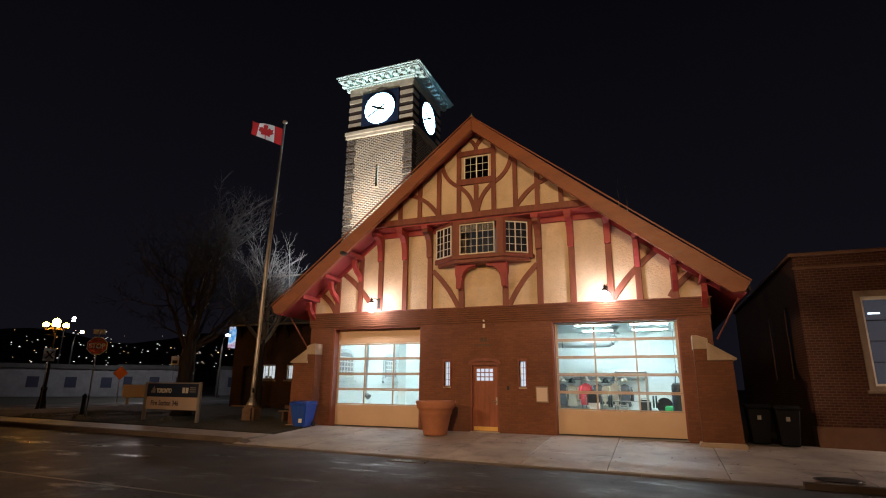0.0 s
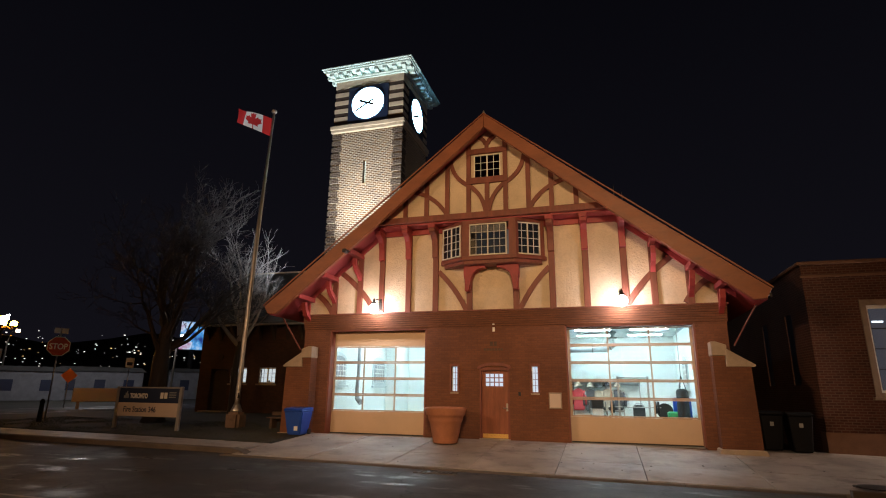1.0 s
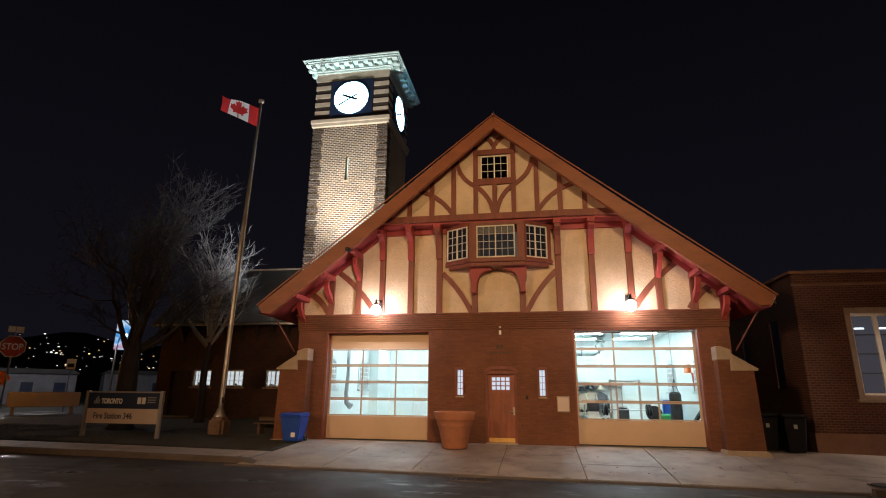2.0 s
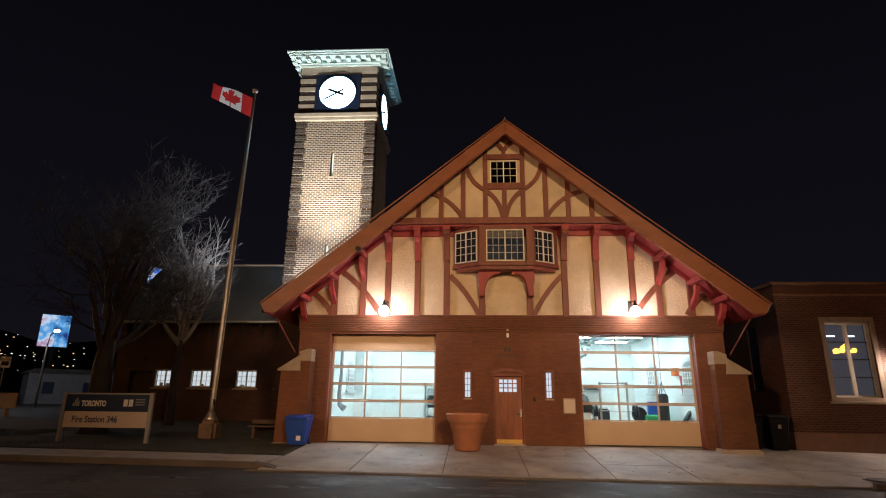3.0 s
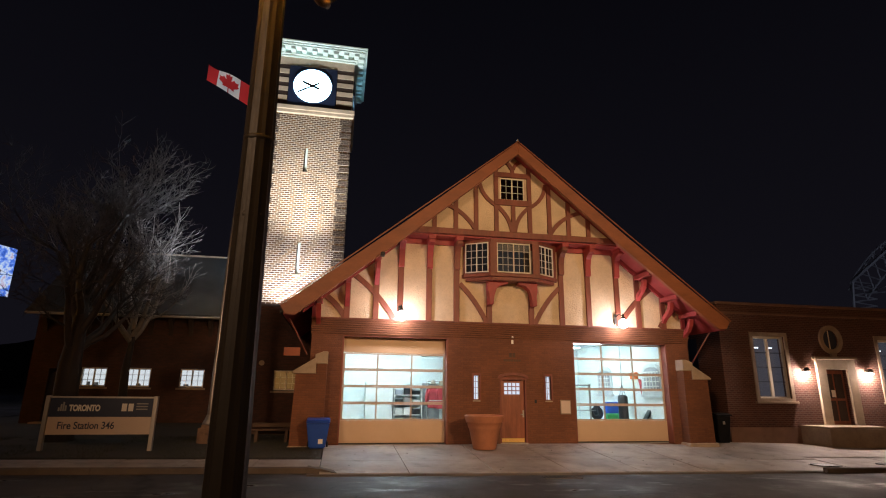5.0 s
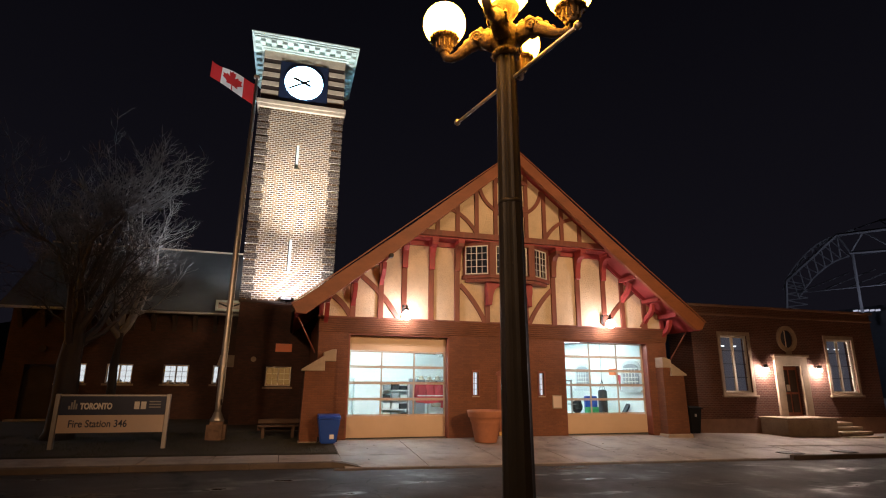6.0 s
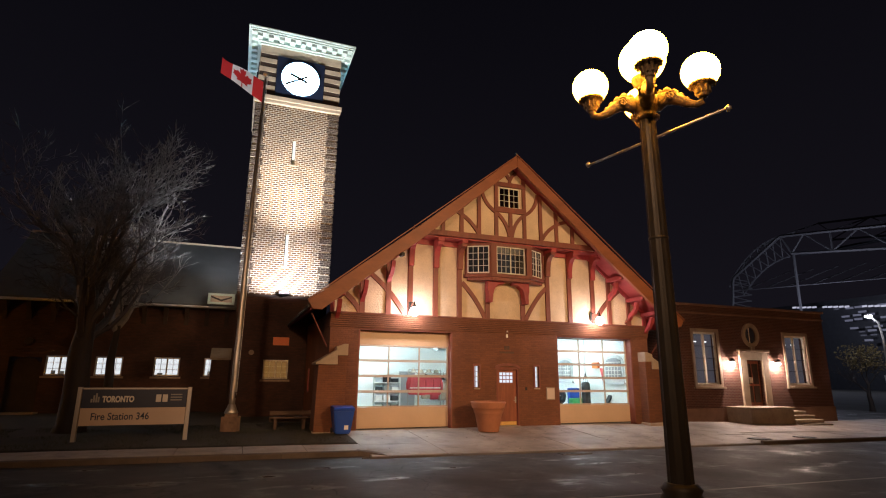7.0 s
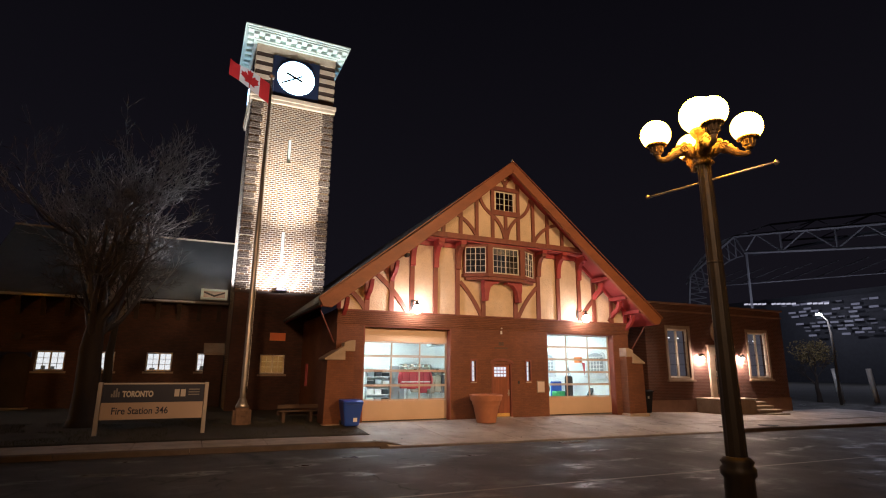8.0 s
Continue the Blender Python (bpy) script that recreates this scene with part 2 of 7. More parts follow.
M_CONCRETE = surface("concrete_slab_worn", (0.400, 0.340, 0.290), 0.62, grain=40, blotch=0.5, vary=0.38, bump=0.35, depth=0.006, dirt=0.7, dirt_colour=(0.10, 0.082, 0.070), dirt_from=0.50)
M_KERB = surface("concrete_kerb_worn", (0.13, 0.105, 0.088), 0.85, grain=30, blotch=1.2, vary=0.3, bump=0.4, dirt=0.5, dirt_colour=(0.10, 0.07, 0.05))
M_ASPHALT = asphalt_material()
M_GROUND = surface("ground_dark_earth", (0.040, 0.038, 0.030), 0.95, grain=8, blotch=0.25, vary=0.4, bump=0.5)
M_LAWN = surface("lawn_soil", (0.034, 0.030, 0.018), 0.95, grain=20, blotch=0.5, vary=0.5, bump=0.6, dirt=0.5, dirt_colour=(0.05, 0.035, 0.02))
M_GRASS = surface("grass_blade", (0.052, 0.052, 0.022), 0.7, grain=5, blotch=0.8, vary=0.4, bump=0)
M_BARK = surface("bark_grey_brown", (0.042, 0.032, 0.027), 0.75, grain=14, blotch=1.5, vary=0.35, bump=0.6, stretch=(1, 1, 0.35))
# twigs in two tones: dark where unlit, pale with the floodlight painted in
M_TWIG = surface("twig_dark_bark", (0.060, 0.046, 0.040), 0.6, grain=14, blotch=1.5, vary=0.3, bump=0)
M_LITTWIG = surface("twig_floodlit_pale", (0.34, 0.31, 0.29), 0.7, grain=14, blotch=1.5, vary=0.3, bump=0)
M_POT = surface("terracotta_planter", (0.42, 0.17, 0.085), 0.75, grain=24, blotch=2.0, vary=0.18, bump=0.2, dirt=0.35, dirt_colour=(0.20, 0.085, 0.05))
M_ROUGH = surface("rough_brown_stone", (0.23, 0.145, 0.10), 0.9, grain=14, blotch=2.5, vary=0.4, bump=0.8, depth=0.03, dirt=0.5, dirt_colour=(0.07, 0.045, 0.03))
M_DARKCLOTH = surface("dark_grey_gear_cloth", (0.11, 0.11, 0.12), 0.85, grain=15, vary=0.3, bump=0.3)
M_BLUE = surface("blue_bin_plastic", (0.018, 0.075, 0.42), 0.4, grain=40, blotch=2.0, vary=0.15, bump=0.08)
M_WOOD = surface("bench_weathered_wood", (0.11, 0.065, 0.04), 0.75, grain=9, blotch=1.5, vary=0.3, bump=0.3, stretch=(0.6, 5, 5))
M_ROOM = surface("room_white_paint", (0.80, 0.84, 0.82), 0.8, grain=20, blotch=0.6, vary=0.07, bump=0.08)
M_ROOMFLOOR = surface("room_grey_floor", (0.34, 0.35, 0.35), 0.5, grain=20, blotch=0.6, vary=0.2, bump=0.08)
M_ATTIC = surface("attic_dim_plaster", (0.34, 0.33, 0.31), 0.9, grain=12, blotch=0.8, vary=0.15, bump=0.1)
M_NAVY = surface("sign_navy_vinyl", (0.018, 0.030, 0.075), 0.45, grain=50, blotch=1.0, vary=0.12, bump=0.03)
M_SIGNCREAM = surface("sign_cream_vinyl", (0.62, 0.50, 0.41), 0.5, grain=50, blotch=1.0, vary=0.06, bump=0.03)
M_SIGNPOST = surface("sign_aluminium_post", (0.50, 0.47, 0.43), 0.4, metal=0.6, grain=30, vary=0.12, bump=0.05)
M_WHITE = surface("white_vinyl", (0.78, 0.76, 0.72), 0.5, grain=50, vary=0.06, bump=0.02)
M_SIGNRED = surface("sign_red_sheet", (0.42, 0.030, 0.022), 0.35, grain=50, vary=0.08, bump=0.02)
M_ORANGE = surface("sign_orange_sheet", (0.85, 0.19, 0.03), 0.4, grain=50, vary=0.08, bump=0.02)
M_FLAGRED = surface("flag_red_nylon", (0.55, 0.030, 0.028), 0.7, grain=60, vary=0.12, bump=0.1)
M_FLAGWHITE = surface("flag_white_nylon", (0.84, 0.82, 0.80), 0.7, grain=60, vary=0.08, bump=0.1)
for cloth in (M_FLAGRED, M_FLAGWHITE):
    # thin nylon lets light through from behind
    cn, cl = cloth.node_tree.nodes, cloth.node_tree.links
    thin, both = cn.new("ShaderNodeBsdfTranslucent"), cn.new("ShaderNodeMixShader")
    thin.inputs["Color"].default_value = (0.62, 0.04, 0.04, 1) if cloth is M_FLAGRED else (0.85, 0.83, 0.80, 1)
    both.inputs[0].default_value = 0.5
    cl.new(cn["Principled BSDF"].outputs[0], both.inputs[1]), cl.new(thin.outputs[0], both.inputs[2])
    cl.new(both.outputs[0], cn["Material Output"].inputs["Surface"])
M_STEELFAR = surface("stadium_steel_grey", (0.145, 0.145, 0.155), 0.6, grain=3, vary=0.15, bump=0)
M_SEATS = surface("stadium_dark_panel", (0.022, 0.024, 0.030), 0.6, grain=1, vary=0.3, bump=0)
M_HOUSE = surface("far_house_siding", (0.24, 0.25, 0.28), 0.8, grain=4, vary=0.2, bump=0)
M_GREENPAD = surface("green_mat", (0.05, 0.35, 0.12), 0.6, grain=20, vary=0.2, bump=0.05)
M_REDCOAT = surface("red_gear_cloth", (0.58, 0.06, 0.07), 0.8, grain=15, vary=0.3, bump=0.3)
M_TANCOAT = surface("tan_gear_cloth", (0.50, 0.42, 0.32), 0.85, grain=15, vary=0.3, bump=0.3)
M_PALEGREY = surface("pale_grey_paint", (0.62, 0.66, 0.66), 0.7, grain=20, vary=0.12, bump=0.1)
M_GREYBOX = surface("grey_plastic", (0.32, 0.33, 0.34), 0.5, grain=20, vary=0.15, bump=0.05)

G_SODIUM = glow("sodium_globe_light", SODIUM, GLOBE_POWER)
G_WALL = glow("wall_lamp_light", WARM, WALL_LAMP_POWER)
G_ROOM = glow("fluorescent_tube_light", COOL, ROOM_POWER * 5)
G_CLOCK = glow("clock_dial_light", (0.45, 0.84, 1.0), CLOCK_POWER)
G_WINDOW = glow("lit_room_light", (0.92, 0.93, 0.88), 0.75)
G_PORCH = glow("porch_lamp_light", (1.0, 0.76, 0.55), 1350.0)
# door and slit panes glow themselves, in place of a lit room behind
G_SLIT = glow("lit_pane_glow", (0.80, 0.88, 0.92), 0.75)
G_WHITE = glow("far_white_light", (0.85, 0.93, 1.0), 60.0)
G_POINT = glow("far_point_light", (1.0, 0.90, 0.75), 1.4)
G_AMBER = glow("far_amber_light", (1.0, 0.55, 0.18), 1.4)


# ---------------------------------------------------------------- shape helpers
def box(bm, x0, x1, y0, y1, z0, z1):
    v = [bm.verts.new((x, y, z)) for x in (x0, x1) for y in (y0, y1) for z in (z0, z1)]
    for f in ((0, 1, 3, 2), (4, 6, 7, 5), (0, 4, 5, 1), (2, 3, 7, 6), (0, 2, 6, 4), (1, 5, 7, 3)):
        bm.faces.new([v[i] for i in f])
    return bm


def prism(bm, pts, a, b, axis="y"):
    """A polygon of (u, v) drawn out from a to b: along y with (x, z), along x with (y, z), along z with (x, y)."""
    def at(u, v, w):
        return {"y": (u, w, v), "x": (w, u, v), "z": (u, v, w)}[axis]
    lo = [bm.verts.new(at(u, v, a)) for u, v in pts]
    hi = [bm.verts.new(at(u, v, b)) for u, v in pts]
    bm.faces.new(lo), bm.faces.new(hi[::-1])
    for i in range(len(pts)):
        j = (i + 1) % len(pts)
        bm.faces.new((lo[i], hi[i], hi[j], lo[j]))
    bmesh.ops.recalc_face_normals(bm, faces=bm.faces[:])
    return bm


def lathe(bm, profile, centre=(0, 0, 0), sides=24):
    """A turned form from (radius, z) rows, closed at both ends."""
    rings = []
    for r, z in profile:
        rings.append([bm.verts.new((centre[0] + r * math.cos(2 * math.pi * i / sides), centre[1] + r * math.sin(2 * math.pi * i / sides), centre[2] + z)) for i in range(sides)])
    for p, q in zip(rings, rings[1:]):
        for i in range(sides):
            f = bm.faces.new((p[i], p[(i + 1) % sides], q[(i + 1) % sides], q[i]))
            f.smooth = True
    bm.faces.new(rings[0][::-1]), bm.faces.new(rings[-1])
    return bm


def tube(bm, points, radii, sides=8):
    """A round bar through points; radii is one number or one for each point."""
    points = [Vector(p) for p in points]
    if not isinstance(radii, (list, tuple)):
        radii = [radii] * len(points)
    rings = []
    for i, p in enumerate(points):
        d = (points[min(i + 1, len(points) - 1)] - points[max(i - 1, 0)]).normalized()
        u = d.cross(Vector((0, 0, 1)) if abs(d.z) < 0.95 else Vector((1, 0, 0))).normalized()
        w = d.cross(u)
        rings.append([bm.verts.new(p + (u * math.cos(2 * math.pi * k / sides) + w * math.sin(2 * math.pi * k / sides)) * radii[i]) for k in range(sides)])
    for a, b in zip(rings, rings[1:]):
        for k in range(sides):
            f = bm.faces.new((a[k], a[(k + 1) % sides], b[(k + 1) % sides], b[k]))
            f.smooth = sides > 5
    bm.faces.new(rings[0]), bm.faces.new(rings[-1][::-1])
    bmesh.ops.recalc_face_normals(bm, faces=bm.faces[:])
    return bm


def soften(bm, width=0.012, segments=1):
    bmesh.ops.bevel(bm, geom=bm.edges[:], offset=width, segments=segments, affect="EDGES", clamp_overlap=True)
    return bm


def thing(name, at, label, category, group="", kind=""):
    ob = new(name)
    ob.empty_display_size = 0.2
    ob.location = at
    return tagged(ob, label, category, group, kind)


def part(name, bm, material, parent=None, label=""):
    """Links a bmesh, drawn in world places, as one mesh object under a thing or a part."""
    mesh = bpy.data.meshes.new(name)
    bm.normal_update()
    bm.to_mesh(mesh)
    bm.free()
    mesh.materials.append(material)
    ob = new(name, mesh)
    if parent is not None:
        ob.parent = parent
        if parent.type == "EMPTY":
            ob.matrix_parent_inverse = Matrix.Translation(-parent.location)
    if label:
        ob["label"] = label
    return ob


def piece(name, mesh, at, parent):
    """One more object on a shared mesh, at a place in the world."""
    ob = new(name, mesh)
    ob.parent = parent
    if parent.type == "EMPTY":
        ob.matrix_parent_inverse = Matrix.Translation(-parent.location)
    ob.location = at
    return ob


def mesh_of(name, bm, material):
    mesh = bpy.data.meshes.new(name)
    bm.normal_update()
    bm.to_mesh(mesh)
    bm.free()
    mesh.materials.append(material)
    return mesh


def B():
    return bmesh.new()


def slab(name, x0, x1, y0, y1, z0, z1, material, parent=None, label="", bevel=0.0):
    bm = box(B(), x0, x1, y0, y1, z0, z1)
    if bevel:
        soften(bm, bevel)
    return part(name, bm, material, parent, label)


def pierced(bm, x0, x1, z0, z1, y0, y1, holes, axis="y"):
    """A wall from (x0, z0) to (x1, z1), y0 to y1 thick, with rectangular holes (xa, xb, za, zb) right through it."""
    xs = sorted({x0, x1, *[h[0] for h in holes], *[h[1] for h in holes]})
    for a, b in zip(xs, xs[1:]):
        mid = (a + b) / 2
        cut = sorted((h[2], h[3]) for h in holes if h[0] < mid < h[1])
        z = z0
        for lo, hi in cut + [(z1, z1)]:
            if lo > z + 1e-4:
                if axis == "y":
                    box(bm, a, b, y0, y1, z, lo)
                else:
                    box(bm, y0, y1, a, b, z, lo)
            z = max(z, hi)
    bmesh.ops.remove_doubles(bm, verts=bm.verts[:], dist=1e-5)
    return bm


def ribbon(pts, width):
    """A polygon round a polyline in a plane, width across."""
    left, right = [], []
    for i, p in enumerate(pts):
        a, b = pts[max(i - 1, 0)], pts[min(i + 1, len(pts) - 1)]
        dx, dz = b[0] - a[0], b[1] - a[1]
        n = math.hypot(dx, dz)
        ox, oz = -dz / n * width / 2, dx / n * width / 2
        left.append((p[0] + ox, p[1] + oz)), right.append((p[0] - ox, p[1] - oz))
    return left + right[::-1]


def arc(p0, p1, bulge, steps=8):
    """Points on a bowed line from p0 to p1; bulge is its height as a share of its length."""
    dx, dz = p1[0] - p0[0], p1[1] - p0[1]
    return [(p0[0] + dx * s - dz * bulge * 4 * s * (1 - s), p0[1] + dz * s + dx * bulge * 4 * s * (1 - s)) for s in [i / steps for i in range(steps + 1)]]


def ribbon_mesh(bm, pts, width, y0, y1):
    """A bowed timber: pts in x and z, from y0 to y1 thick."""
    poly = ribbon(pts, width)
    n = len(poly) // 2
    lo = [bm.verts.new((x, y0, z)) for x, z in poly]
    hi = [bm.verts.new((x, y1, z)) for x, z in poly]
    for i in range(n - 1):
        j = 2 * n - 1 - i
        bm.faces.new((lo[i], lo[i + 1], lo[j - 1], lo[j]))
        bm.faces.new((hi[i], hi[j], hi[j - 1], hi[i + 1]))
    for i in range(2 * n):
        j = (i + 1) % (2 * n)
        bm.faces.new((lo[i], hi[i], hi[j], lo[j]))
    bmesh.ops.recalc_face_normals(bm, faces=bm.faces[:])
    return bm


def words(name, text, size, m, material, parent, bold=0.0, wide=1.0):
    """Raised letters in the built-in font, as a mesh under a thing."""
    curve = bpy.data.curves.new(name, "FONT")
    curve.body, curve.size, curve.extrude, curve.offset = text, size, 0.003, bold
    curve.align_x = "LEFT"
    tmp = bpy.data.objects.new(name, curve)
    scene.collection.objects.link(tmp)
    mesh = bpy.data.meshes.new_from_object(tmp.evaluated_get(bpy.context.evaluated_depsgraph_get()))
    bpy.data.objects.remove(tmp)
    mesh.transform(m @ Matrix.Diagonal((wide, 1, 1, 1)))
    mesh.materials.clear()
    mesh.materials.append(material)
    ob = new(name, mesh)
    ob.parent = parent
    if parent.type == "EMPTY":
        ob.matrix_parent_inverse = Matrix.Translation(-parent.location)
    return ob


UPRIGHT = Matrix.Rotation(radians(90), 4, "X")


# ---------------------------------------------------------------- ground, road, pavements
def road_z(x):
    return max(-0.25, min(0.28, -0.010 * x))


def sheet(name, x0, x1, y0, y1, height, nx, ny, material, label, category, thick=0.0, kind="structure"):
    """A piece of ground that follows height(x, y), with a skirt if it is thick."""
    bm = B()
    xs = [x0 + (x1 - x0) * i / nx for i in range(nx + 1)]
    ys = [y0 + (y1 - y0) * j / ny for j in range(ny + 1)]
    g = [[bm.verts.new((x, y, height(x, y))) for y in ys] for x in xs]
    for i in range(nx):
        for j in range(ny):
            bm.faces.new((g[i][j], g[i + 1][j], g[i + 1][j + 1], g[i][j + 1])).smooth = True
    if thick:
        rim = [g[i][0] for i in range(nx + 1)] + [g[nx][j] for j in range(1, ny + 1)] + [g[i][ny] for i in range(nx - 1, -1, -1)] + [g[0][j] for j in range(ny - 1, 0, -1)]
        low = [bm.verts.new((v.co.x, v.co.y, v.co.z - thick)) for v in rim]
        for i in range(len(rim)):
            k = (i + 1) % len(rim)
            bm.faces.new((rim[i], low[i], low[k], rim[k]))
    return tagged(part(name, bm, material), label, category, "", kind)


def apron_z(x, y):
    """The forecourt falls from the wall to the kerb, and slowly towards the neighbour."""
    back = 0.36 if x < 4 else 0.36 - 0.024 * (x - 4)
    front = road_z(x) + 0.035
    s = max(0.0, min(1.0, (y + 4.8) / 4.6))
    return front + (max(back, 0.02) - front) * s


def lawn_z(x, y):
    s = max(0.0, min(1.0, (y + 2.7) / 3.0))
    return road_z(x) + 0.17 + (0.40 - road_z(x) - 0.17) * s + 0.02 * noise.noise(Vector((x * 0.5, y * 0.5, 0)))


sheet("ground", -700, 700, -400, 900, lambda x, y: road_z(x) - 0.06, 140, 40, M_GROUND, "dark bare ground reaching to the horizon", "ground")
sheet("road", -140, 140, -15.4, -4.78, lambda x, y: road_z(x), 70, 8, M_ASPHALT, "worn cracked damp asphalt road", "road")
sheet("road_side_street", -36, -27, -4.78, 160, lambda x, y: road_z(x) - 0.02, 6, 20, M_ASPHALT, "asphalt side street beyond the lawn", "road")
sheet("road_far_street", 26, 38, -4.78, 200, lambda x, y: road_z(x) - 0.02, 6, 20, M_ASPHALT, "asphalt side street beyond the neighbour", "road")
sheet("pavement_camera_side", -140, 140, -24, -15.55, lambda x, y: road_z(x) + 0.12, 70, 4, M_CONCRETE, "concrete pavement along the road", "pavement", 0.3)
sheet("lawn", -26.5, -6.62, -2.72, 11.2, lawn_z, 60, 40, M_LAWN, "dark winter lawn with bare soil", "lawn", 0.3)
sheet("yard_beside_station", 7.6, 26, -2.6, 1.6, lambda x, y: apron_z(x, y) - 0.005, 30, 12, M_CONCRETE, "worn concrete yard before the neighbour", "pavement", 0.2)
sheet("alley_floor", 7.35, 10.2, 1.62, 30, lambda x, y: 0.12, 2, 4, M_GROUND, "dark alley between the two buildings", "ground", 0.3)


def kerb_run(x0, x1, y, rise, step=3.0):
    holder = thing("kerb", (x0, y, road_z(x0)), "worn concrete kerb along the road", "kerb", "kerbs", "structure")
    x = x0
    while x < x1 - 0.1:
        e = min(x + step, x1)
        bm = B()
        pts = [(y - 0.16, -0.2), (y - 0.14, rise - 0.03), (y - 0.11, rise), (y, rise), (y, -0.2)]
        lo = [bm.verts.new((x + 0.006, a, b + road_z(x))) for a, b in pts]
        hi = [bm.verts.new((e - 0.006, a, b + road_z(e))) for a, b in pts]
        bm.faces.new(lo), bm.faces.new(hi[::-1])
        for i in range(len(pts)):
            j = (i + 1) % len(pts)
            bm.faces.new((lo[i], hi[i], hi[j], lo[j]))
        bmesh.ops.recalc_face_normals(bm, faces=bm.faces[:])
        part("kerb_stone", bm, M_KERB, holder)
        x = e


kerb_run(-27, -6.9, -4.1, 0.15)
kerb_run(-6.9, 8.2, -4.62, 0.035)
bm = B()
ends = []
for x, y, h in ((-6.92, -4.26, 0.15), (-6.55, -4.40, 0.12), (-6.05, -4.66, 0.035)):
    ends.append([bm.verts.new(p) for p in ((x, y, road_z(x) - 0.05), (x, y + 0.02, road_z(x) + h), (x + 0.02, y + 0.34, road_z(x) + h + 0.004), (x + 0.02, y + 0.34, road_z(x) - 0.05))])
for p, q in zip(ends, ends[1:]):
    for i in range(4):
        bm.faces.new((p[i], p[(i + 1) % 4], q[(i + 1) % 4], q[i]))
bm.faces.new(ends[0]), bm.faces.new(ends[-1][::-1])
bmesh.ops.recalc_face_normals(bm, faces=bm.faces[:])
tagged(part("kerb_ramp", bm, M_KERB), "worn concrete kerb end sloping down to the forecourt", "kerb", "", "structure")
kerb_run(8.2, 26, -4.62, 0.13)
sheet("road_edge", -27, -6.7, -4.8, -4.24, lambda x, y: road_z(x) + 0.002, 20, 2, M_ASPHALT, "asphalt road edge at the kerb", "road")


def paving(label, xs, ys, height, parent_name, gap=0.018, thick=0.12):
    """Concrete slabs between the joint lines xs and ys; each is its own piece."""
    holder = thing(parent_name, (xs[0], ys[0], height(xs[0], ys[0])), label, "pavement", "", "structure")
    for a, b in zip(xs, xs[1:]):
        for c, d in zip(ys, ys[1:]):
            bm = B()
            t = random.uniform(-0.006, 0.006)
            x0, x1, y0, y1 = a + gap / 2, b - gap / 2, c + gap / 2, d - gap / 2
            corners = [(x0, y0), (x1, y0), (x1, y1), (x0, y1)]
            top = [bm.verts.new((x, y, height(x, y) + t)) for x, y in corners]
            low = [bm.verts.new((x, y, height(x, y) - thick)) for x, y in corners]
            bm.faces.new(top)
            for i in range(4):
                j = (i + 1) % 4
                bm.faces.new((top[j], top[i], low[i], low[j]))
            bmesh.ops.bevel(bm, geom=[e for e in bm.edges if e.verts[0] in top and e.verts[1] in top], offset=0.008, segments=1, affect="EDGES")
            part("paving_slab", bm, M_CONCRETE, holder)
    bm = B()
    corners = [(xs[0], ys[0]), (xs[-1], ys[0]), (xs[-1], ys[-1]), (xs[0], ys[-1])]
    n = 24
    rows = [[bm.verts.new((xs[0] + (xs[-1] - xs[0]) * i / n, y, height(xs[0] + (xs[-1] - xs[0]) * i / n, y) - 0.03)) for y in (ys[0], ys[-1])] for i in range(n + 1)]
    for p, q in zip(rows, rows[1:]):
        bm.faces.new((p[0], q[0], q[1], p[1]))
    part("joint_bed", bm, M_DARK, holder, "dark dirt in the joints")


paving("concrete forecourt slabs in front of the fire station", [-6.6, -4.3, -1.95, 0.2, 2.3, 4.35, 6.9, 9.6], [-4.62, -2.9, -0.12], apron_z, "forecourt")
paving("narrow concrete pavement beside the lawn", [-27 + 1.7 * i for i in range(13)], [-4.08, -2.72], lambda x, y: road_z(x) + 0.15 + 0.01 * (y + 4.1), "pavement_lawn")
paving("concrete pavement before the neighbour", [9.6, 12.0, 14.4, 16.8, 19.2, 21.6, 24.0, 26.4], [-4.62, -2.6], lambda x, y: apron_z(x, y) + 0.004, "pavement_neighbour")


# ---------------------------------------------------------------- fire station: walls and roof
SLOPE, RIDGE = 0.812, 11.42
WALL_Y, ROOM_FLOOR = -0.10, 0.37
DEEP = 17.0


def roof_under(x):
    return RIDGE - 0.30 - SLOPE * abs(x)


station = thing("fire_station", (0, 0, 0.2), "half-timbered fire station with brick ground floor and steep gable", "fire station")
GARAGE_L, GARAGE_R = (-6.18, -2.40, 0.30, 4.02), (2.40, 6.34, 0.30, 4.02)
DOORWAY = (-0.49, 0.53, 0.30, 2.66)
SLIT_L, SLIT_R = (-1.48, -1.24, 1.84, 2.72), (1.25, 1.49, 1.84, 2.72)
part("brick_wall", pierced(B(), -7.25, 7.25, 0.0, 4.05, WALL_Y, 0.42, [GARAGE_L, GARAGE_R, DOORWAY, SLIT_L, SLIT_R]), M_BRICK, station, "red-brown brick front wall")
for s in (-1, 1):
    x0, x1 = sorted((s * 7.25, s * 6.85))
    part("brick_side_wall", pierced(B(), 0.42, DEEP, 0.0, 4.6, x0, x1, [(5.2, 5.9, 1.5, 2.6)] if s < 0 else [], "x"), M_BRICK, station)
slab("brick_back_wall", -6.85, 6.85, DEEP - 0.3, DEEP, 0.0, 4.6, M_BRICK, station)
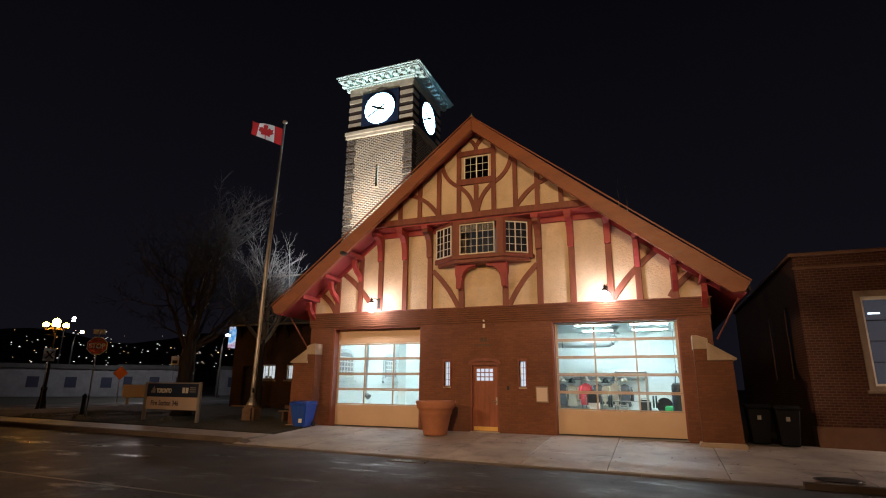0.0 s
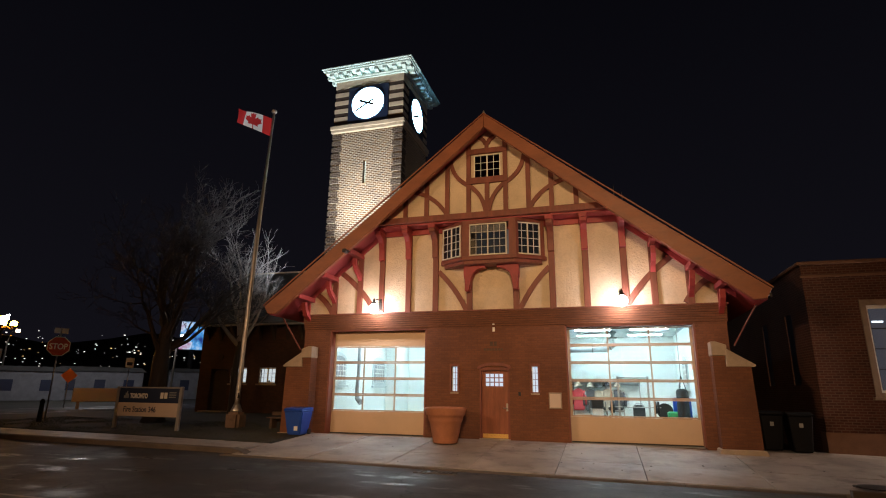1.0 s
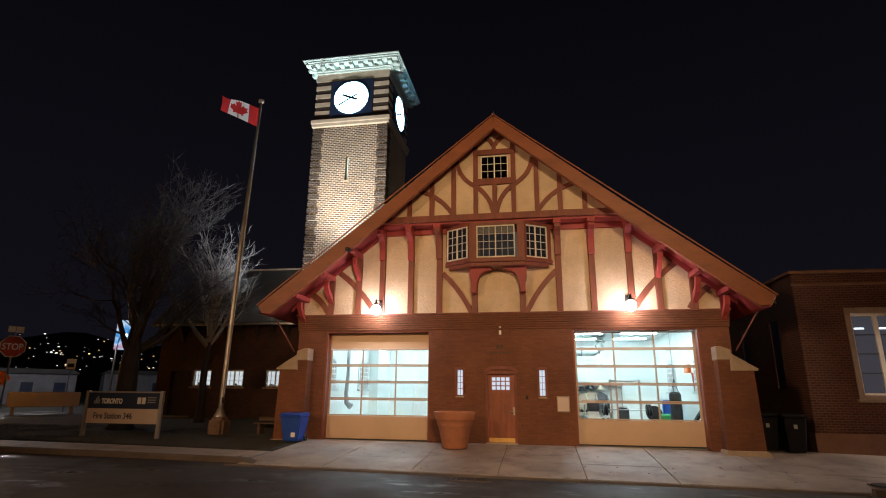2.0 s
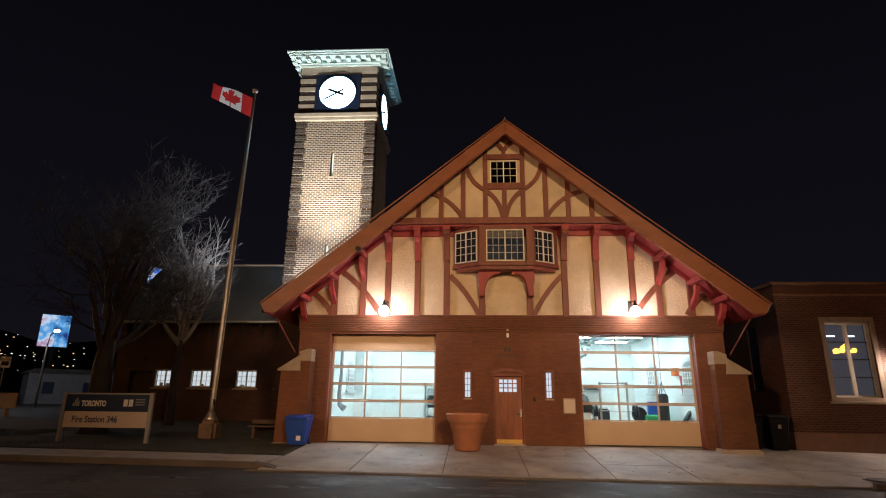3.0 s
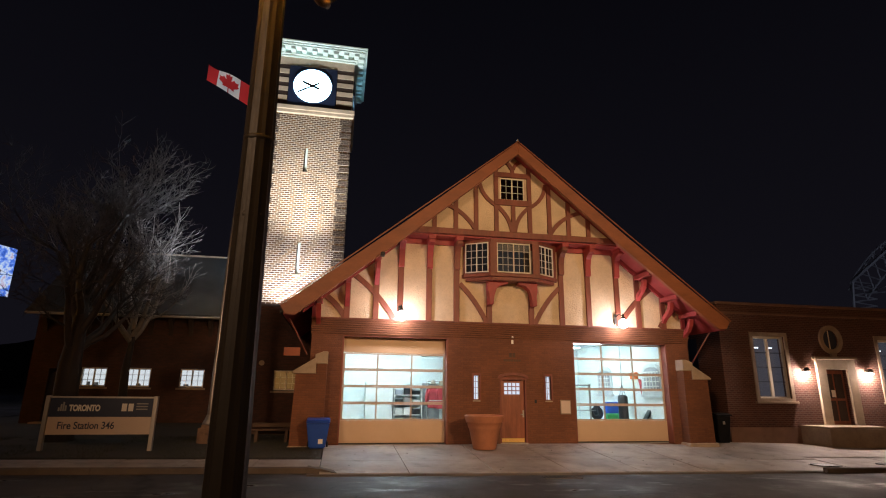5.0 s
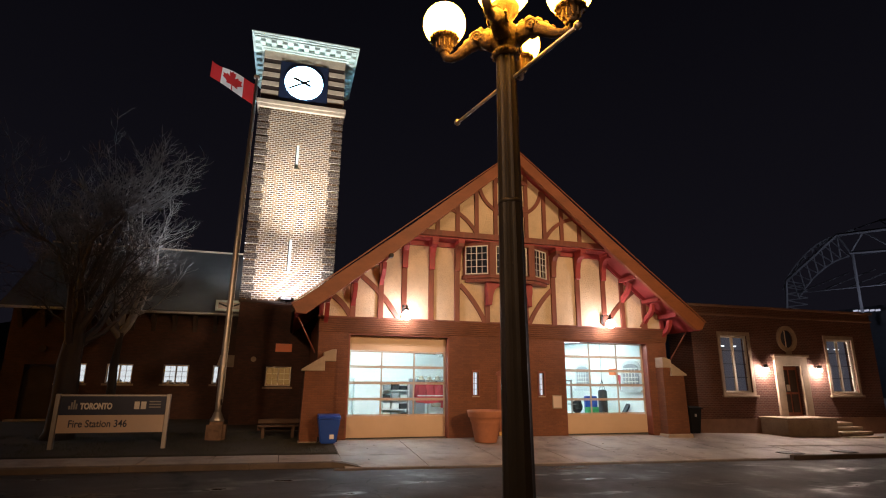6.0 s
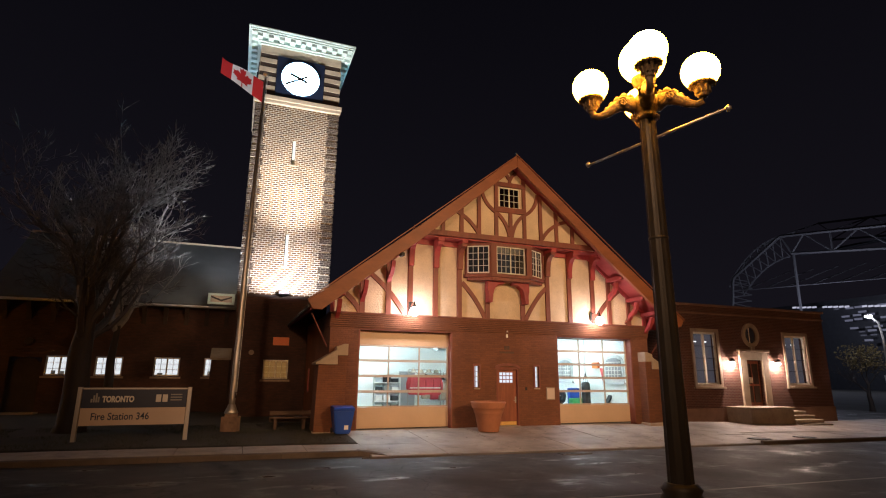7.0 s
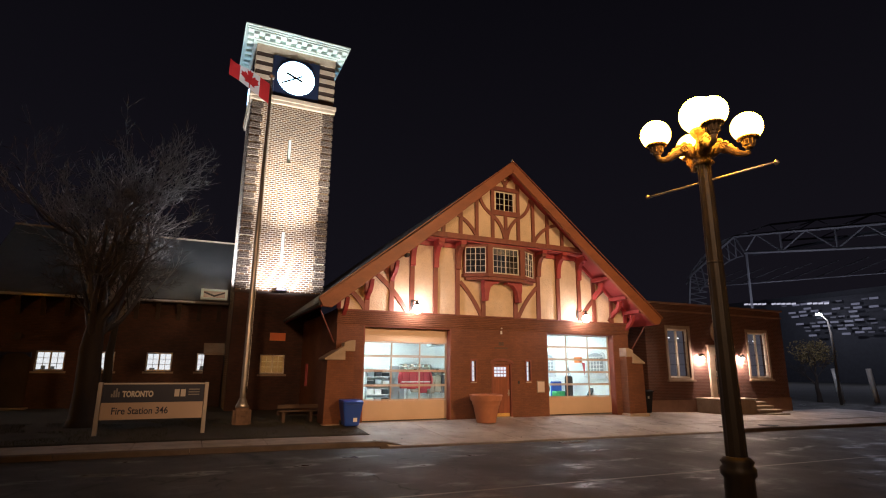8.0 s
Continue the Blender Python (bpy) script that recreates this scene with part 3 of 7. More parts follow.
# band of stepped brick courses between the doors and the timbered storey
for i in range(7):
    z = 4.05 + i * 0.072
    out = 0.03 + 0.024 * i
    bm = box(B(), -7.28, 7.28, WALL_Y - out, 0.40, z + 0.002, z + 0.070)
    part("brick_course", soften(bm, 0.008), M_BRICK, station)
slab("band_ledge", -7.32, 7.32, WALL_Y - 0.22, 0.40, 4.556, 4.60, M_TIMBER, station)
# timbered storey: plaster panels behind the posts, up to the slope of the roof
bm = B()
for a, b in ((-7.2, -0.66), (0.66, 7.2)):
    e = max(a, b, key=abs)
    c = 4.25 if b > 0 else -4.25
    i = min(a, b, key=abs)
    prism(bm, [(i, 4.60), (e, 4.60), (e, roof_under(7.2)), (c, 7.70), (i, 7.70)], -0.02, 0.30)
box(bm, -0.66, 0.66, -0.02, 0.30, 4.60, 6.40)
bmesh.ops.remove_doubles(bm, verts=bm.verts[:], dist=1e-5)
part("stucco_wall", bm, M_STUCCO, station, "cream roughcast plaster panels")
# gable storey, jettied forward; its window is cut through
GY = -0.70
HOLE = (-0.53, 0.45, 9.29, 10.20)
bm = B()
zt = lambda x: roof_under(x)
for a, b in ((-4.1, HOLE[0]), (HOLE[1], 4.1)):
    prism(bm, [(a, 7.98), (b, 7.98), (b, zt(b)), (a, zt(a))], GY, GY + 0.22)
prism(bm, [(HOLE[0], 7.98), (HOLE[1], 7.98), (HOLE[1], HOLE[2]), (HOLE[0], HOLE[2])], GY, GY + 0.22)
prism(bm, [(HOLE[0], HOLE[3]), (HOLE[1], HOLE[3]), (HOLE[1], zt(HOLE[1])), (0, zt(0)), (HOLE[0], zt(HOLE[0]))], GY, GY + 0.22)
part("gable_wall", bm, M_STUCCO, station, "cream plaster gable panels")
slab("jetty_soffit", -4.3, 4.3, GY + 0.02, 0.0, 7.70, 7.755, M_RED, station, "red-painted boards under the jetty")
slab("jetty_beam", -4.35, 4.35, GY - 0.12, GY + 0.14, 7.757, 7.985, M_TIMBER, station, bevel=0.015)
slab("jetty_beam_back", -4.3, 4.3, -0.14, -0.025, 7.50, 7.698, M_RED, station)
# roof
for s in (-1, 1):
    bm = B()
    prism(bm, [(0, RIDGE - 0.30), (s * 8.15, RIDGE - 0.30 - SLOPE * 8.15), (s * 8.15, RIDGE - 0.18 - SLOPE * 8.15), (0, RIDGE - 0.18)], -1.22, DEEP + 0.4)
    part("roof_deck", bm, M_RED, station, "red-painted roof boards seen from below")
    bm = B()
    prism(bm, [(0, RIDGE - 0.176), (s * 8.25, RIDGE - 0.176 - SLOPE * 8.25), (s * 8.25, RIDGE - 0.06 - SLOPE * 8.25), (0, RIDGE - 0.06)], -1.30, DEEP + 0.5)
    part("roof_slope", bm, M_SHINGLE, station, "dark shingled roof slope")
    top = [(0, RIDGE + 0.00), (s * 4.2, RIDGE - 0.04 - SLOPE * 4.2), (s * 8.26, 4.80), (s * 8.10, 4.52), (s * 7.78, 4.50)]
    low = [(s * 4.2, 7.36), (0, 10.92)]
    bm = prism(B(), top + low, -1.40, -1.23)
    part("bargeboard", soften(bm, 0.015), M_BARGE, station, "wide brown-stained bargeboard")
    bm = prism(B(), [(0, RIDGE + 0.035), (s * 8.29, 4.835), (s * 8.27, 4.795), (0, RIDGE - 0.01)], -1.45, -1.405)
    part("drip_edge", bm, M_BARGE, station)
    # purlin ends and lookouts under the verge
    for x in ((5.08, 6.10, 7.05) if s < 0 else (5.28, 6.34, 7.12)):
        z = roof_under(x) - 0.14
        bm = box(B(), s * x - 0.10, s * x + 0.10, -1.18, -0.03, z - 0.17, z)
        part("purlin_end", soften(bm, 0.015), M_RED, station)
        pts = [(-0.05, z - 0.95)] + [(-0.05 - 0.62 * math.sin(a), z - 0.80 + 0.60 * (1 - math.cos(a))) for a in (0.3, 0.7, 1.1, 1.5)]
        bm = B()
        poly = ribbon(pts, 0.17)
        n = len(poly) // 2
        lo = [bm.verts.new((s * x - 0.075, u, v)) for u, v in poly]
        hi = [bm.verts.new((s * x + 0.075, u, v)) for u, v in poly]
        for i in range(n - 1):
            j = 2 * n - 1 - i
            bm.faces.new((lo[i], lo[i + 1], lo[j - 1], lo[j])), bm.faces.new((hi[i], hi[j], hi[j - 1], hi[i + 1]))
        for i in range(2 * n):
            j = (i + 1) % (2 * n)
            bm.faces.new((lo[i], hi[i], hi[j], lo[j]))
        bmesh.ops.recalc_face_normals(bm, faces=bm.faces[:])
        part("verge_bracket", bm, M_RED, station)
    # rafter against the wall under the boards
    bm = B()
    prism(bm, [(s * 4.1, roof_under(4.1) - 0.005), (s * 7.6, roof_under(7.6) - 0.005), (s * 7.6, roof_under(7.6) - 0.20), (s * 4.1, roof_under(4.1) - 0.20)], -0.13, -0.03)
    part("wall_rafter", bm, M_RED, station)
bm = lathe(B(), [(0.06, 0), (0.07, 0.03), (0.03, 0.05), (0.04, 0.08), (0.01, 0.15)], (0, -1.35, RIDGE + 0.02), 10)
part("finial", bm, M_METAL, station, "small metal finial")

t = thing("security_camera", (-5.01, -1.25, 6.65), "small black security camera under the verge", "camera")
part("arm", tube(B(), [(-5.01, -1.235, 6.71), (-5.01, -1.46, 6.69)], 0.02, 6), M_BLACK, t)
part("body", soften(box(B(), -5.08, -4.94, -1.72, -1.44, 6.58, 6.71), 0.02), M_BLACK, t)

# timbers of the middle storey
PY0, PY1 = -0.10, -0.015
for x, right in ((6.10, 6.34), (5.08, 5.28), (4.20, 4.40), (3.14, 3.18), (2.10, 2.06), (0.84, 0.82)):
    for s in (-1, 1):
        post_x = s * (x if s < 0 else right)
        z1 = 7.49 if x < 4.3 else roof_under(x) - 0.2
        if x < 1:
            z1 = 6.05
        bm = box(B(), post_x - 0.105, post_x + 0.105, PY0, PY1, 4.602, z1)
        part("timber_post", soften(bm, 0.012), M_TIMBER, station)
for s in (-1, 1):
    for pts, w in ((arc((s * 5.95, 6.25), (s * 4.42, 4.66), -0.05 * s), 0.19), (arc((s * 6.95, 5.45), (s * 6.18, 4.66), -0.07 * s), 0.19), (arc((s * 1.98, 6.05), (s * 0.96, 4.64), -0.045 * s), 0.17)):
        part("timber_brace", ribbon_mesh(B(), pts, w, PY0 + 0.006, PY1), M_TIMBER, station)
    bm = box(B(), s * 7.2 - 0.10, s * 7.2 + 0.06, PY0 + 0.004, PY1, 4.602, roof_under(7.26) - 0.02)
    part("corner_board", bm, M_RED, station)
    # curved brackets under the jetty
    for x in ((4.20, 3.14, 2.10) if s < 0 else (4.40, 3.18, 2.06)):
        out = [(-0.106, 6.55), (-0.20, 6.58), (-0.22, 6.95), (-0.30, 7.22), (-0.44, 7.38), (-0.66, 7.44), (-0.66, 7.698), (-0.106, 7.698)]
        bm = prism(B(), out, s * x - 0.11, s * x + 0.11, "x")
        part("jetty_bracket", soften(bm, 0.012), M_RED if x > 2.5 else M_TIMBER, station, "thick curved timber bracket")
        bm = box(B(), s * x - 0.13, s * x + 0.13, -0.72, -0.106, 7.56, 7.696)
        part("bracket_cap", soften(bm, 0.01), M_RED, station)

# timbers of the gable
GP0, GP1 = GY - 0.075, GY - 0.002
for k in (3.05, 2.24, 1.46, 0.665):
    for s in (-1, 1):
        x = k - s * 0.04
        bm = prism(B(), [(s * x - 0.08, 7.99), (s * x + 0.08, 7.99), (s * x + 0.08, roof_under(abs(s * x + 0.08)) + 0.03), (s * x - 0.08, roof_under(abs(s * x - 0.08)) + 0.03)], GP0, GP1)
        part("timber_post", bm, M_TIMBER, station)
slab("timber_post", -0.115, 0.045, GP0 + 0.002, GP1, 7.99, 9.06, M_TIMBER, station)
slab("window_rail", -0.79, 0.71, GP0 - 0.02, GP1, 10.20, 10.40, M_TIMBER, station, bevel=0.01)
slab("timber_post", -0.11, 0.03, GP0 + 0.002, GP1, 10.402, 10.62, M_TIMBER, station)
slab("window_rail", -0.79, 0.71, GP0 - 0.02, GP1, 9.05, 9.288, M_TIMBER, station, bevel=0.01)
for s in (-1, 1):
    for pts in (arc((s * 0.06, 8.02), (s * 0.62, 9.00), 0.10 * s), arc((s * 0.66, 9.02), (s * 1.34, 10.02), 0.13 * -s), arc((s * 1.50, 8.03), (s * 2.84, 8.98), 0.11 * s), arc((s * 0.04, 10.58), (s * 0.36, 10.90), 0.12 * s)):
        pts = [(x - 0.04, z) for x, z in pts]
        part("timber_brace", ribbon_mesh(B(), pts, 0.145, GP0 + 0.006, GP1), M_TIMBER, station)


def sash_window(parent, x0, x1, z0, z1, y, cols, rows, frame=0.06, bar=0.022, glass=None, depth=0.07, lights=2, name="window", bars=None):
    """A casement in the plane y, facing -y: an outer frame, a middle stile, glazing bars and panes."""
    bm = B()
    box(bm, x0, x1, y, y + depth, z0, z0 + frame), box(bm, x0, x1, y, y + depth, z1 - frame, z1)
    box(bm, x0, x0 + frame, y, y + depth, z0 + frame, z1 - frame), box(bm, x1 - frame, x1, y, y + depth, z0 + frame, z1 - frame)
    inner = (x1 - x0 - frame * (lights + 1)) / lights
    for i in range(1, lights):
        a = x0 + i * (inner + frame)
        box(bm, a, a + frame, y, y + depth, z0 + frame, z1 - frame)
    win = part(name, bm, M_TRIMWHITE, parent, "cream-painted casement window")
    for i in range(lights):
        bm = B()
        a = x0 + frame + i * (inner + frame)
        for c in range(1, cols):
            xx = a + inner * c / cols
            box(bm, xx - bar / 2, xx + bar / 2, y + 0.018, y + 0.045, z0 + frame, z1 - frame)
        for r in range(1, rows):
            zz = z0 + frame + (z1 - z0 - 2 * frame) * r / rows
            box(bm, a, a + inner, y + 0.020, y + 0.043, zz - bar / 2, zz + bar / 2)
        if cols > 1 or rows > 1:
            bmesh.ops.remove_doubles(bm, verts=bm.verts[:], dist=1e-5)
            part("glazing_bar_grid", bm, bars or M_BAR, win)
        else:
            bm.free()
    for i in range(lights):
        a = x0 + frame + i * (inner + frame)
        ob = slab("pane", a, a + inner, y + 0.034, y + 0.038, z0 + frame, z1 - frame, glass or M_GLASSDIM, win)
        ob.visible_shadow = False
    return win


sash_window(station, HOLE[0], HOLE[1], HOLE[2], HOLE[3], GY + 0.02, 2, 3, 0.042, 0.018)
# sheets behind the upper panes glow to stand in for the dim room
G_UPSTAIRS = glow("upper_sheet_glow", (0.62, 0.58, 0.52), 0.035)

# bay window: three faces on brackets
bm = prism(B(), [(-1.9, -0.025), (-1.86, -0.20), (-0.96, -0.78), (0.96, -0.78), (1.86, -0.20), (1.9, -0.025)], 6.26, 6.40, "z")
part("bay_sill", soften(bm, 0.012), M_TIMBER, station)
bm = prism(B(), [(-1.74, -0.025), (-1.74, -0.18), (-0.90, -0.70), (0.90, -0.70), (1.74, -0.18), (1.74, -0.025)], 6.14, 6.257, "z")
part("bay_apron", bm, M_TIMBER, station, "red-brown painted panel under the bay window")
bm = prism(B(), [(-1.86, -0.025), (-1.84, -0.18), (-0.94, -0.735), (0.94, -0.735), (1.84, -0.18), (1.86, -0.025)], 7.58, 7.696, "z")
part("bay_head", bm, M_TIMBER, station)
for s in (-1, 1):
    bm = prism(B(), [(s * 0.70, -0.72), (s * 0.95, -0.72), (s * 1.02, -0.62), (s * 0.92, -0.54), (s * 0.70, -0.62)], 6.40, 7.58, "z")
    part("bay_mullion", bm, M_TIMBER, station)
    bm = prism(B(), [(s * 1.72, -0.24), (s * 1.84, -0.17), (s * 1.84, -0.025), (s * 1.72, -0.025)], 6.40, 7.58, "z")
    part("bay_mullion", bm, M_TIMBER, station)
    pts = [(s * 0.20, 6.14), (s * 0.20, 6.06), (s * 0.48, 6.00), (s * 0.64, 5.86), (s * 0.72, 5.62), (s * 0.77, 5.26), (s * 0.93, 5.26), (s * 0.93, 5.62), (s * 0.97, 5.80), (s * 0.97, 6.14)]
    bm = prism(B(), pts, -0.42, -0.104)
    part("bay_bracket", soften(bm, 0.012), M_RED, station, "curved bracket carrying the bay window")
win = sash_window(station, -0.70, 0.62, 6.43, 7.57, -0.70, 3, 4, 0.040, 0.014, M_GLASSDIM)
slab("blind", -0.66, 0.58, -0.62, -0.61, 7.30, 7.53, M_WHITE, win, "pale roller blind half drawn")
for s in (-1, 1):
    w = sash_window(station, -0.45, 0.45, 6.43, 7.57, 0.0, 2, 4, 0.036, 0.016, M_GLASSDIM)
    turn = Matrix.Translation((s * 1.37 - 0.05, -0.46, 0)) @ Matrix.Rotation(s * math.atan2(0.44, 0.76), 4, "Z")
    w.matrix_basis = turn
    slab("blind", -0.43, 0.43, 0.14, 0.15, 6.44, 7.54, G_UPSTAIRS, w, "dim glowing sheet standing in for the room behind the glass")
# dim upper room behind the windows
bm = B()
box(bm, -3.4, 3.4, 2.4, 2.5, 4.70, 8.0), box(bm, -6.0, 6.0, 0.32, 2.5, 4.62, 4.70)
part("upper_room_wall", bm, M_ATTIC, station)
# glowing sheet in place of light in the room behind the bay
slab("lit_room", -1.5, 1.5, 0.31, 0.34, 6.3, 7.6, glow("upstairs_sheet_glow", (0.60, 0.58, 0.52), 0.10), station, "dim glowing sheet in place of the room behind the bay window")
for x, top in ((4.52, 11.51), (4.88, 11.11)):
    part("antenna", tube(B(), [(x, 7.0, roof_under(x)), (x, 7.0, top)], [0.035, 0.018], 6), M_METAL, station, "thin pale roof antenna")

# corner buttresses with sloping stone caps
for s in (-1, 1):
    bm = prism(B(), [(s * 6.66, 0.1), (s * 7.72, 0.1), (s * 7.66, 2.66), (s * 6.66, 2.66)], -0.55, 0.45)
    b = part("buttress", bm, M_BRICK, station, "brick corner buttress")
    bm = prism(B(), [(s * 7.00, 2.664), (s * 7.76, 2.664), (s * 7.78, 2.72), (s * 7.02, 3.20)], -0.60, 0.5)
    part("buttress_cap", soften(bm, 0.012), M_STONE, b, "sloping limestone cap")
    bm = prism(B(), [(s * 6.64, 2.99), (s * 7.06, 2.99), (s * 7.06, 3.30), (s * 6.78, 3.40), (s * 6.64, 3.40)], -0.59, -0.105)
    part("buttress_stone", soften(bm, 0.012), M_STONE, b)
    bm = prism(B(), [(s * 6.66, 2.664), (s * 6.998, 2.664), (s * 6.998, 2.985), (s * 6.66, 2.985)], -0.55, -0.105)
    part("buttress_shoulder", bm, M_BRICK, b)
    bm = prism(B(), [(s * 6.5, 0.05), (s * 7.9, 0.05), (s * 7.75, 0.38), (s * 6.6, 0.38)], -0.66, 0.5)
    part("buttress_foot", soften(bm, 0.02), M_STONE, b, "flared stone foot")
    tube_pts = [(s * 7.36, -0.15, 3.30), (s * 7.98, -0.48, 4.42), (s * 8.02, -0.5, 4.46)]
    part("downpipe", tube(B(), tube_pts, 0.026), M_TIMBER, station, "thin downpipe bent to the eave")


def garage_door(x0, x1, z_top, glazed_top, rows, label):
    """A sectional door with three columns of panes over a plain bottom panel."""
    y = 0.24
    holder = part("garage_door", box(B(), x0 + 0.03, x1 - 0.03, y, y + 0.05, 0.385, 1.13), M_CREAM, station, label)
    if z_top > glazed_top + 0.1:
        slab("header_panel", x0 + 0.02, x1 - 0.02, y, y + 0.05, glazed_top + 0.01, z_top, M_CREAM, holder, "plain cream header panel")
    pitch = (glazed_top - 1.135) / rows
    w = (x1 - x0 - 0.06) / 3
    for r in range(rows):
        za, zb = 1.135 + r * pitch, 1.135 + (r + 1) * pitch
        bm = B()
        box(bm, x0 + 0.03, x1 - 0.03, y, y + 0.045, za + 0.003, za + 0.045), box(bm, x0 + 0.03, x1 - 0.03, y, y + 0.045, zb - 0.045, zb - 0.003)
        for c in range(4):
            xc = x0 + 0.03 + c * w
            e = 0.075 if c in (0, 3) else 0.05
            a = xc if c == 0 else (xc - e if c == 3 else xc - e / 2)
            box(bm, a, a + e, y + 0.001, y + 0.044, za + 0.045, zb - 0.045)
        part("door_section", bm, M_MULL, holder, "cream glazed door section")
        for c in range(3):
            ob = slab("pane", x0 + 0.03 + c * w + 0.02, x0 + 0.03 + (c + 1) * w - 0.02, y + 0.020, y + 0.024, za + 0.04, zb - 0.04, M_GLASS, holder)
            ob.visible_shadow = False
    bm = B()
    box(bm, x0 - 0.040, x0 + 0.030, WALL_Y + 0.012, y + 0.05, 0.36, 4.0), box(bm, x1 - 0.030, x1 + 0.040, WALL_Y + 0.012, y + 0.05, 0.36, 4.0), box(bm, x0 + 0.030, x1 - 0.030, WALL_Y + 0.03, y + 0.05, 3.972, 4.018)
    part("door_jamb", bm, M_TIMBER, station, "red-brown painted garage door jamb")
    slab("rubber_seal", x0 + 0.03, x1 - 0.03, y, y + 0.05, 0.355, 0.382, M_BLACK, holder)


garage_door(-6.16, -2.42, 3.97, 3.42, 4, "cream sectional garage door with twelve panes")
garage_door(2.42, 6.32, 3.97, 3.96, 5, "cream sectional garage door with fifteen panes")

# front door under a shallow brick arch
door = slab("front_door", -0.44, 0.48, 0.02, 0.07, 0.385, 2.56, M_DOOR, station, "varnished wooden front door with twelve small panes", 0.006)
bm = B()
box(bm, -0.49, -0.43, -0.09, 0.10, 0.36, 2.66), box(bm, 0.47, 0.53, -0.09, 0.10, 0.36, 2.66), box(bm, -0.43, 0.47, -0.09, 0.10, 2.561, 2.66)
part("door_frame", bm, M_TIMBER, station)
bm = prism(B(), [(-0.56, 2.60)] + [(0.02 + 0.58 * math.sin(a), 2.64 + 0.18 * math.cos(a)) for a in [-1.4 + 0.28 * i for i in range(11)]] + [(0.60, 2.60)] + [(0.02 + 0.49 * math.sin(a), 2.60 + 0.12 * math.cos(a)) for a in [1.4 - 0.28 * i for i in range(11)]], -0.14, -0.105)
part("door_arch", bm, M_TIMBER, station, "low arched hood over the front door")
for c in range(4):
    for r in range(3):
        x, z = -0.29 + c * 0.155, 2.05 + r * 0.145
        slab("pane", x, x + 0.118, 0.008, 0.016, z, z + 0.112, G_SLIT, door, "small lit pane")
slab("kick_plate", -0.40, 0.44, 0.006, 0.016, 0.40, 0.53, M_BRASS, door, "brass kick plate with the lamps' reflection put into its colour")
slab("threshold", -0.49, 0.53, -0.16, 0.02, 0.34, 0.384, M_METAL, station, "pale metal threshold")
part("door_handle", tube(B(), [(0.42, 0.0, 1.35), (0.42, -0.06, 1.35), (0.30, -0.06, 1.35)], 0.014), M_METAL, door, "steel lever handle")
slab("lock_plate", 0.39, 0.45, 0.004, 0.014, 1.25, 1.50, M_METAL, door)
# slit windows
for x0, x1, z0, z1 in (SLIT_L, SLIT_R):
    w = sash_window(station, x0 + 0.005, x1 - 0.005, z0 + 0.005, z1 - 0.005, 0.0, 2, 4, 0.03, 0.014, G_SLIT, lights=1, bars=M_TIMBER)
    part("window_surround", soften(pierced(B(), x0 - 0.045, x1 + 0.045, z0 - 0.001, z1 + 0.06, WALL_Y - 0.030, WALL_Y - 0.002, [(x0 + 0.015, x1 - 0.015, z0 + 0.03, z1 - 0.02)]), 0.006), M_TIMBER, station, "red-brown slit window surround")
    slab("window_sill", x0 - 0.02, x1 + 0.02, WALL_Y - 0.03, 0.0, z0 - 0.05, z0 - 0.004, M_STONE, station)


# ---------------------------------------------------------------- inside the engine bays
bm = B()
box(bm, -6.84, 6.84, 9.0, 9.1, 0.37, 4.45)
pierced(bm, 0.43, 9.0, 0.37, 4.45, -6.84, -6.76, [], "x"), pierced(bm, 0.43, 9.0, 0.37, 4.45, 6.76, 6.84, [], "x")
box(bm, -6.75, -6.32, 6.90, 8.999, 0.37, 4.45)
tagged(part("wall_inside", bm, M_ROOM), "white painted walls of the engine bays", "wall", "", "structure")
tagged(slab("floor_inside", -6.84, 6.84, 0.30, 9.0, 0.05, 0.365, M_ROOMFLOOR), "grey painted floor of the engine bays", "floor", "", "structure")
tagged(slab("ceiling_inside", -6.84, 6.84, 0.43, 9.1, 4.46, 4.58, M_ROOM), "white ceiling of the engine bays", "ceiling", "", "structure")
tube_mesh = mesh_of("tube", box(B(), -0.7, 0.7, -0.10, 0.10, -0.03, 0.0), G_ROOM)
case_mesh = mesh_of("housing", box(B(), -0.75, 0.75, -0.14, 0.14, 0.002, 0.065), M_WHITE)
for x in (-5.3, -3.0, 3.2, 5.4):
    for y in (2.6, 5.0, 7.4):
        t = thing("ceiling_light", (x, y, 4.395), "white fluorescent batten light on the ceiling", "ceiling light", "ceiling lights")
        piece("housing", case_mesh, (x, y, 4.395), t)
        piece("tube", tube_mesh, (x, y, 4.395), t)


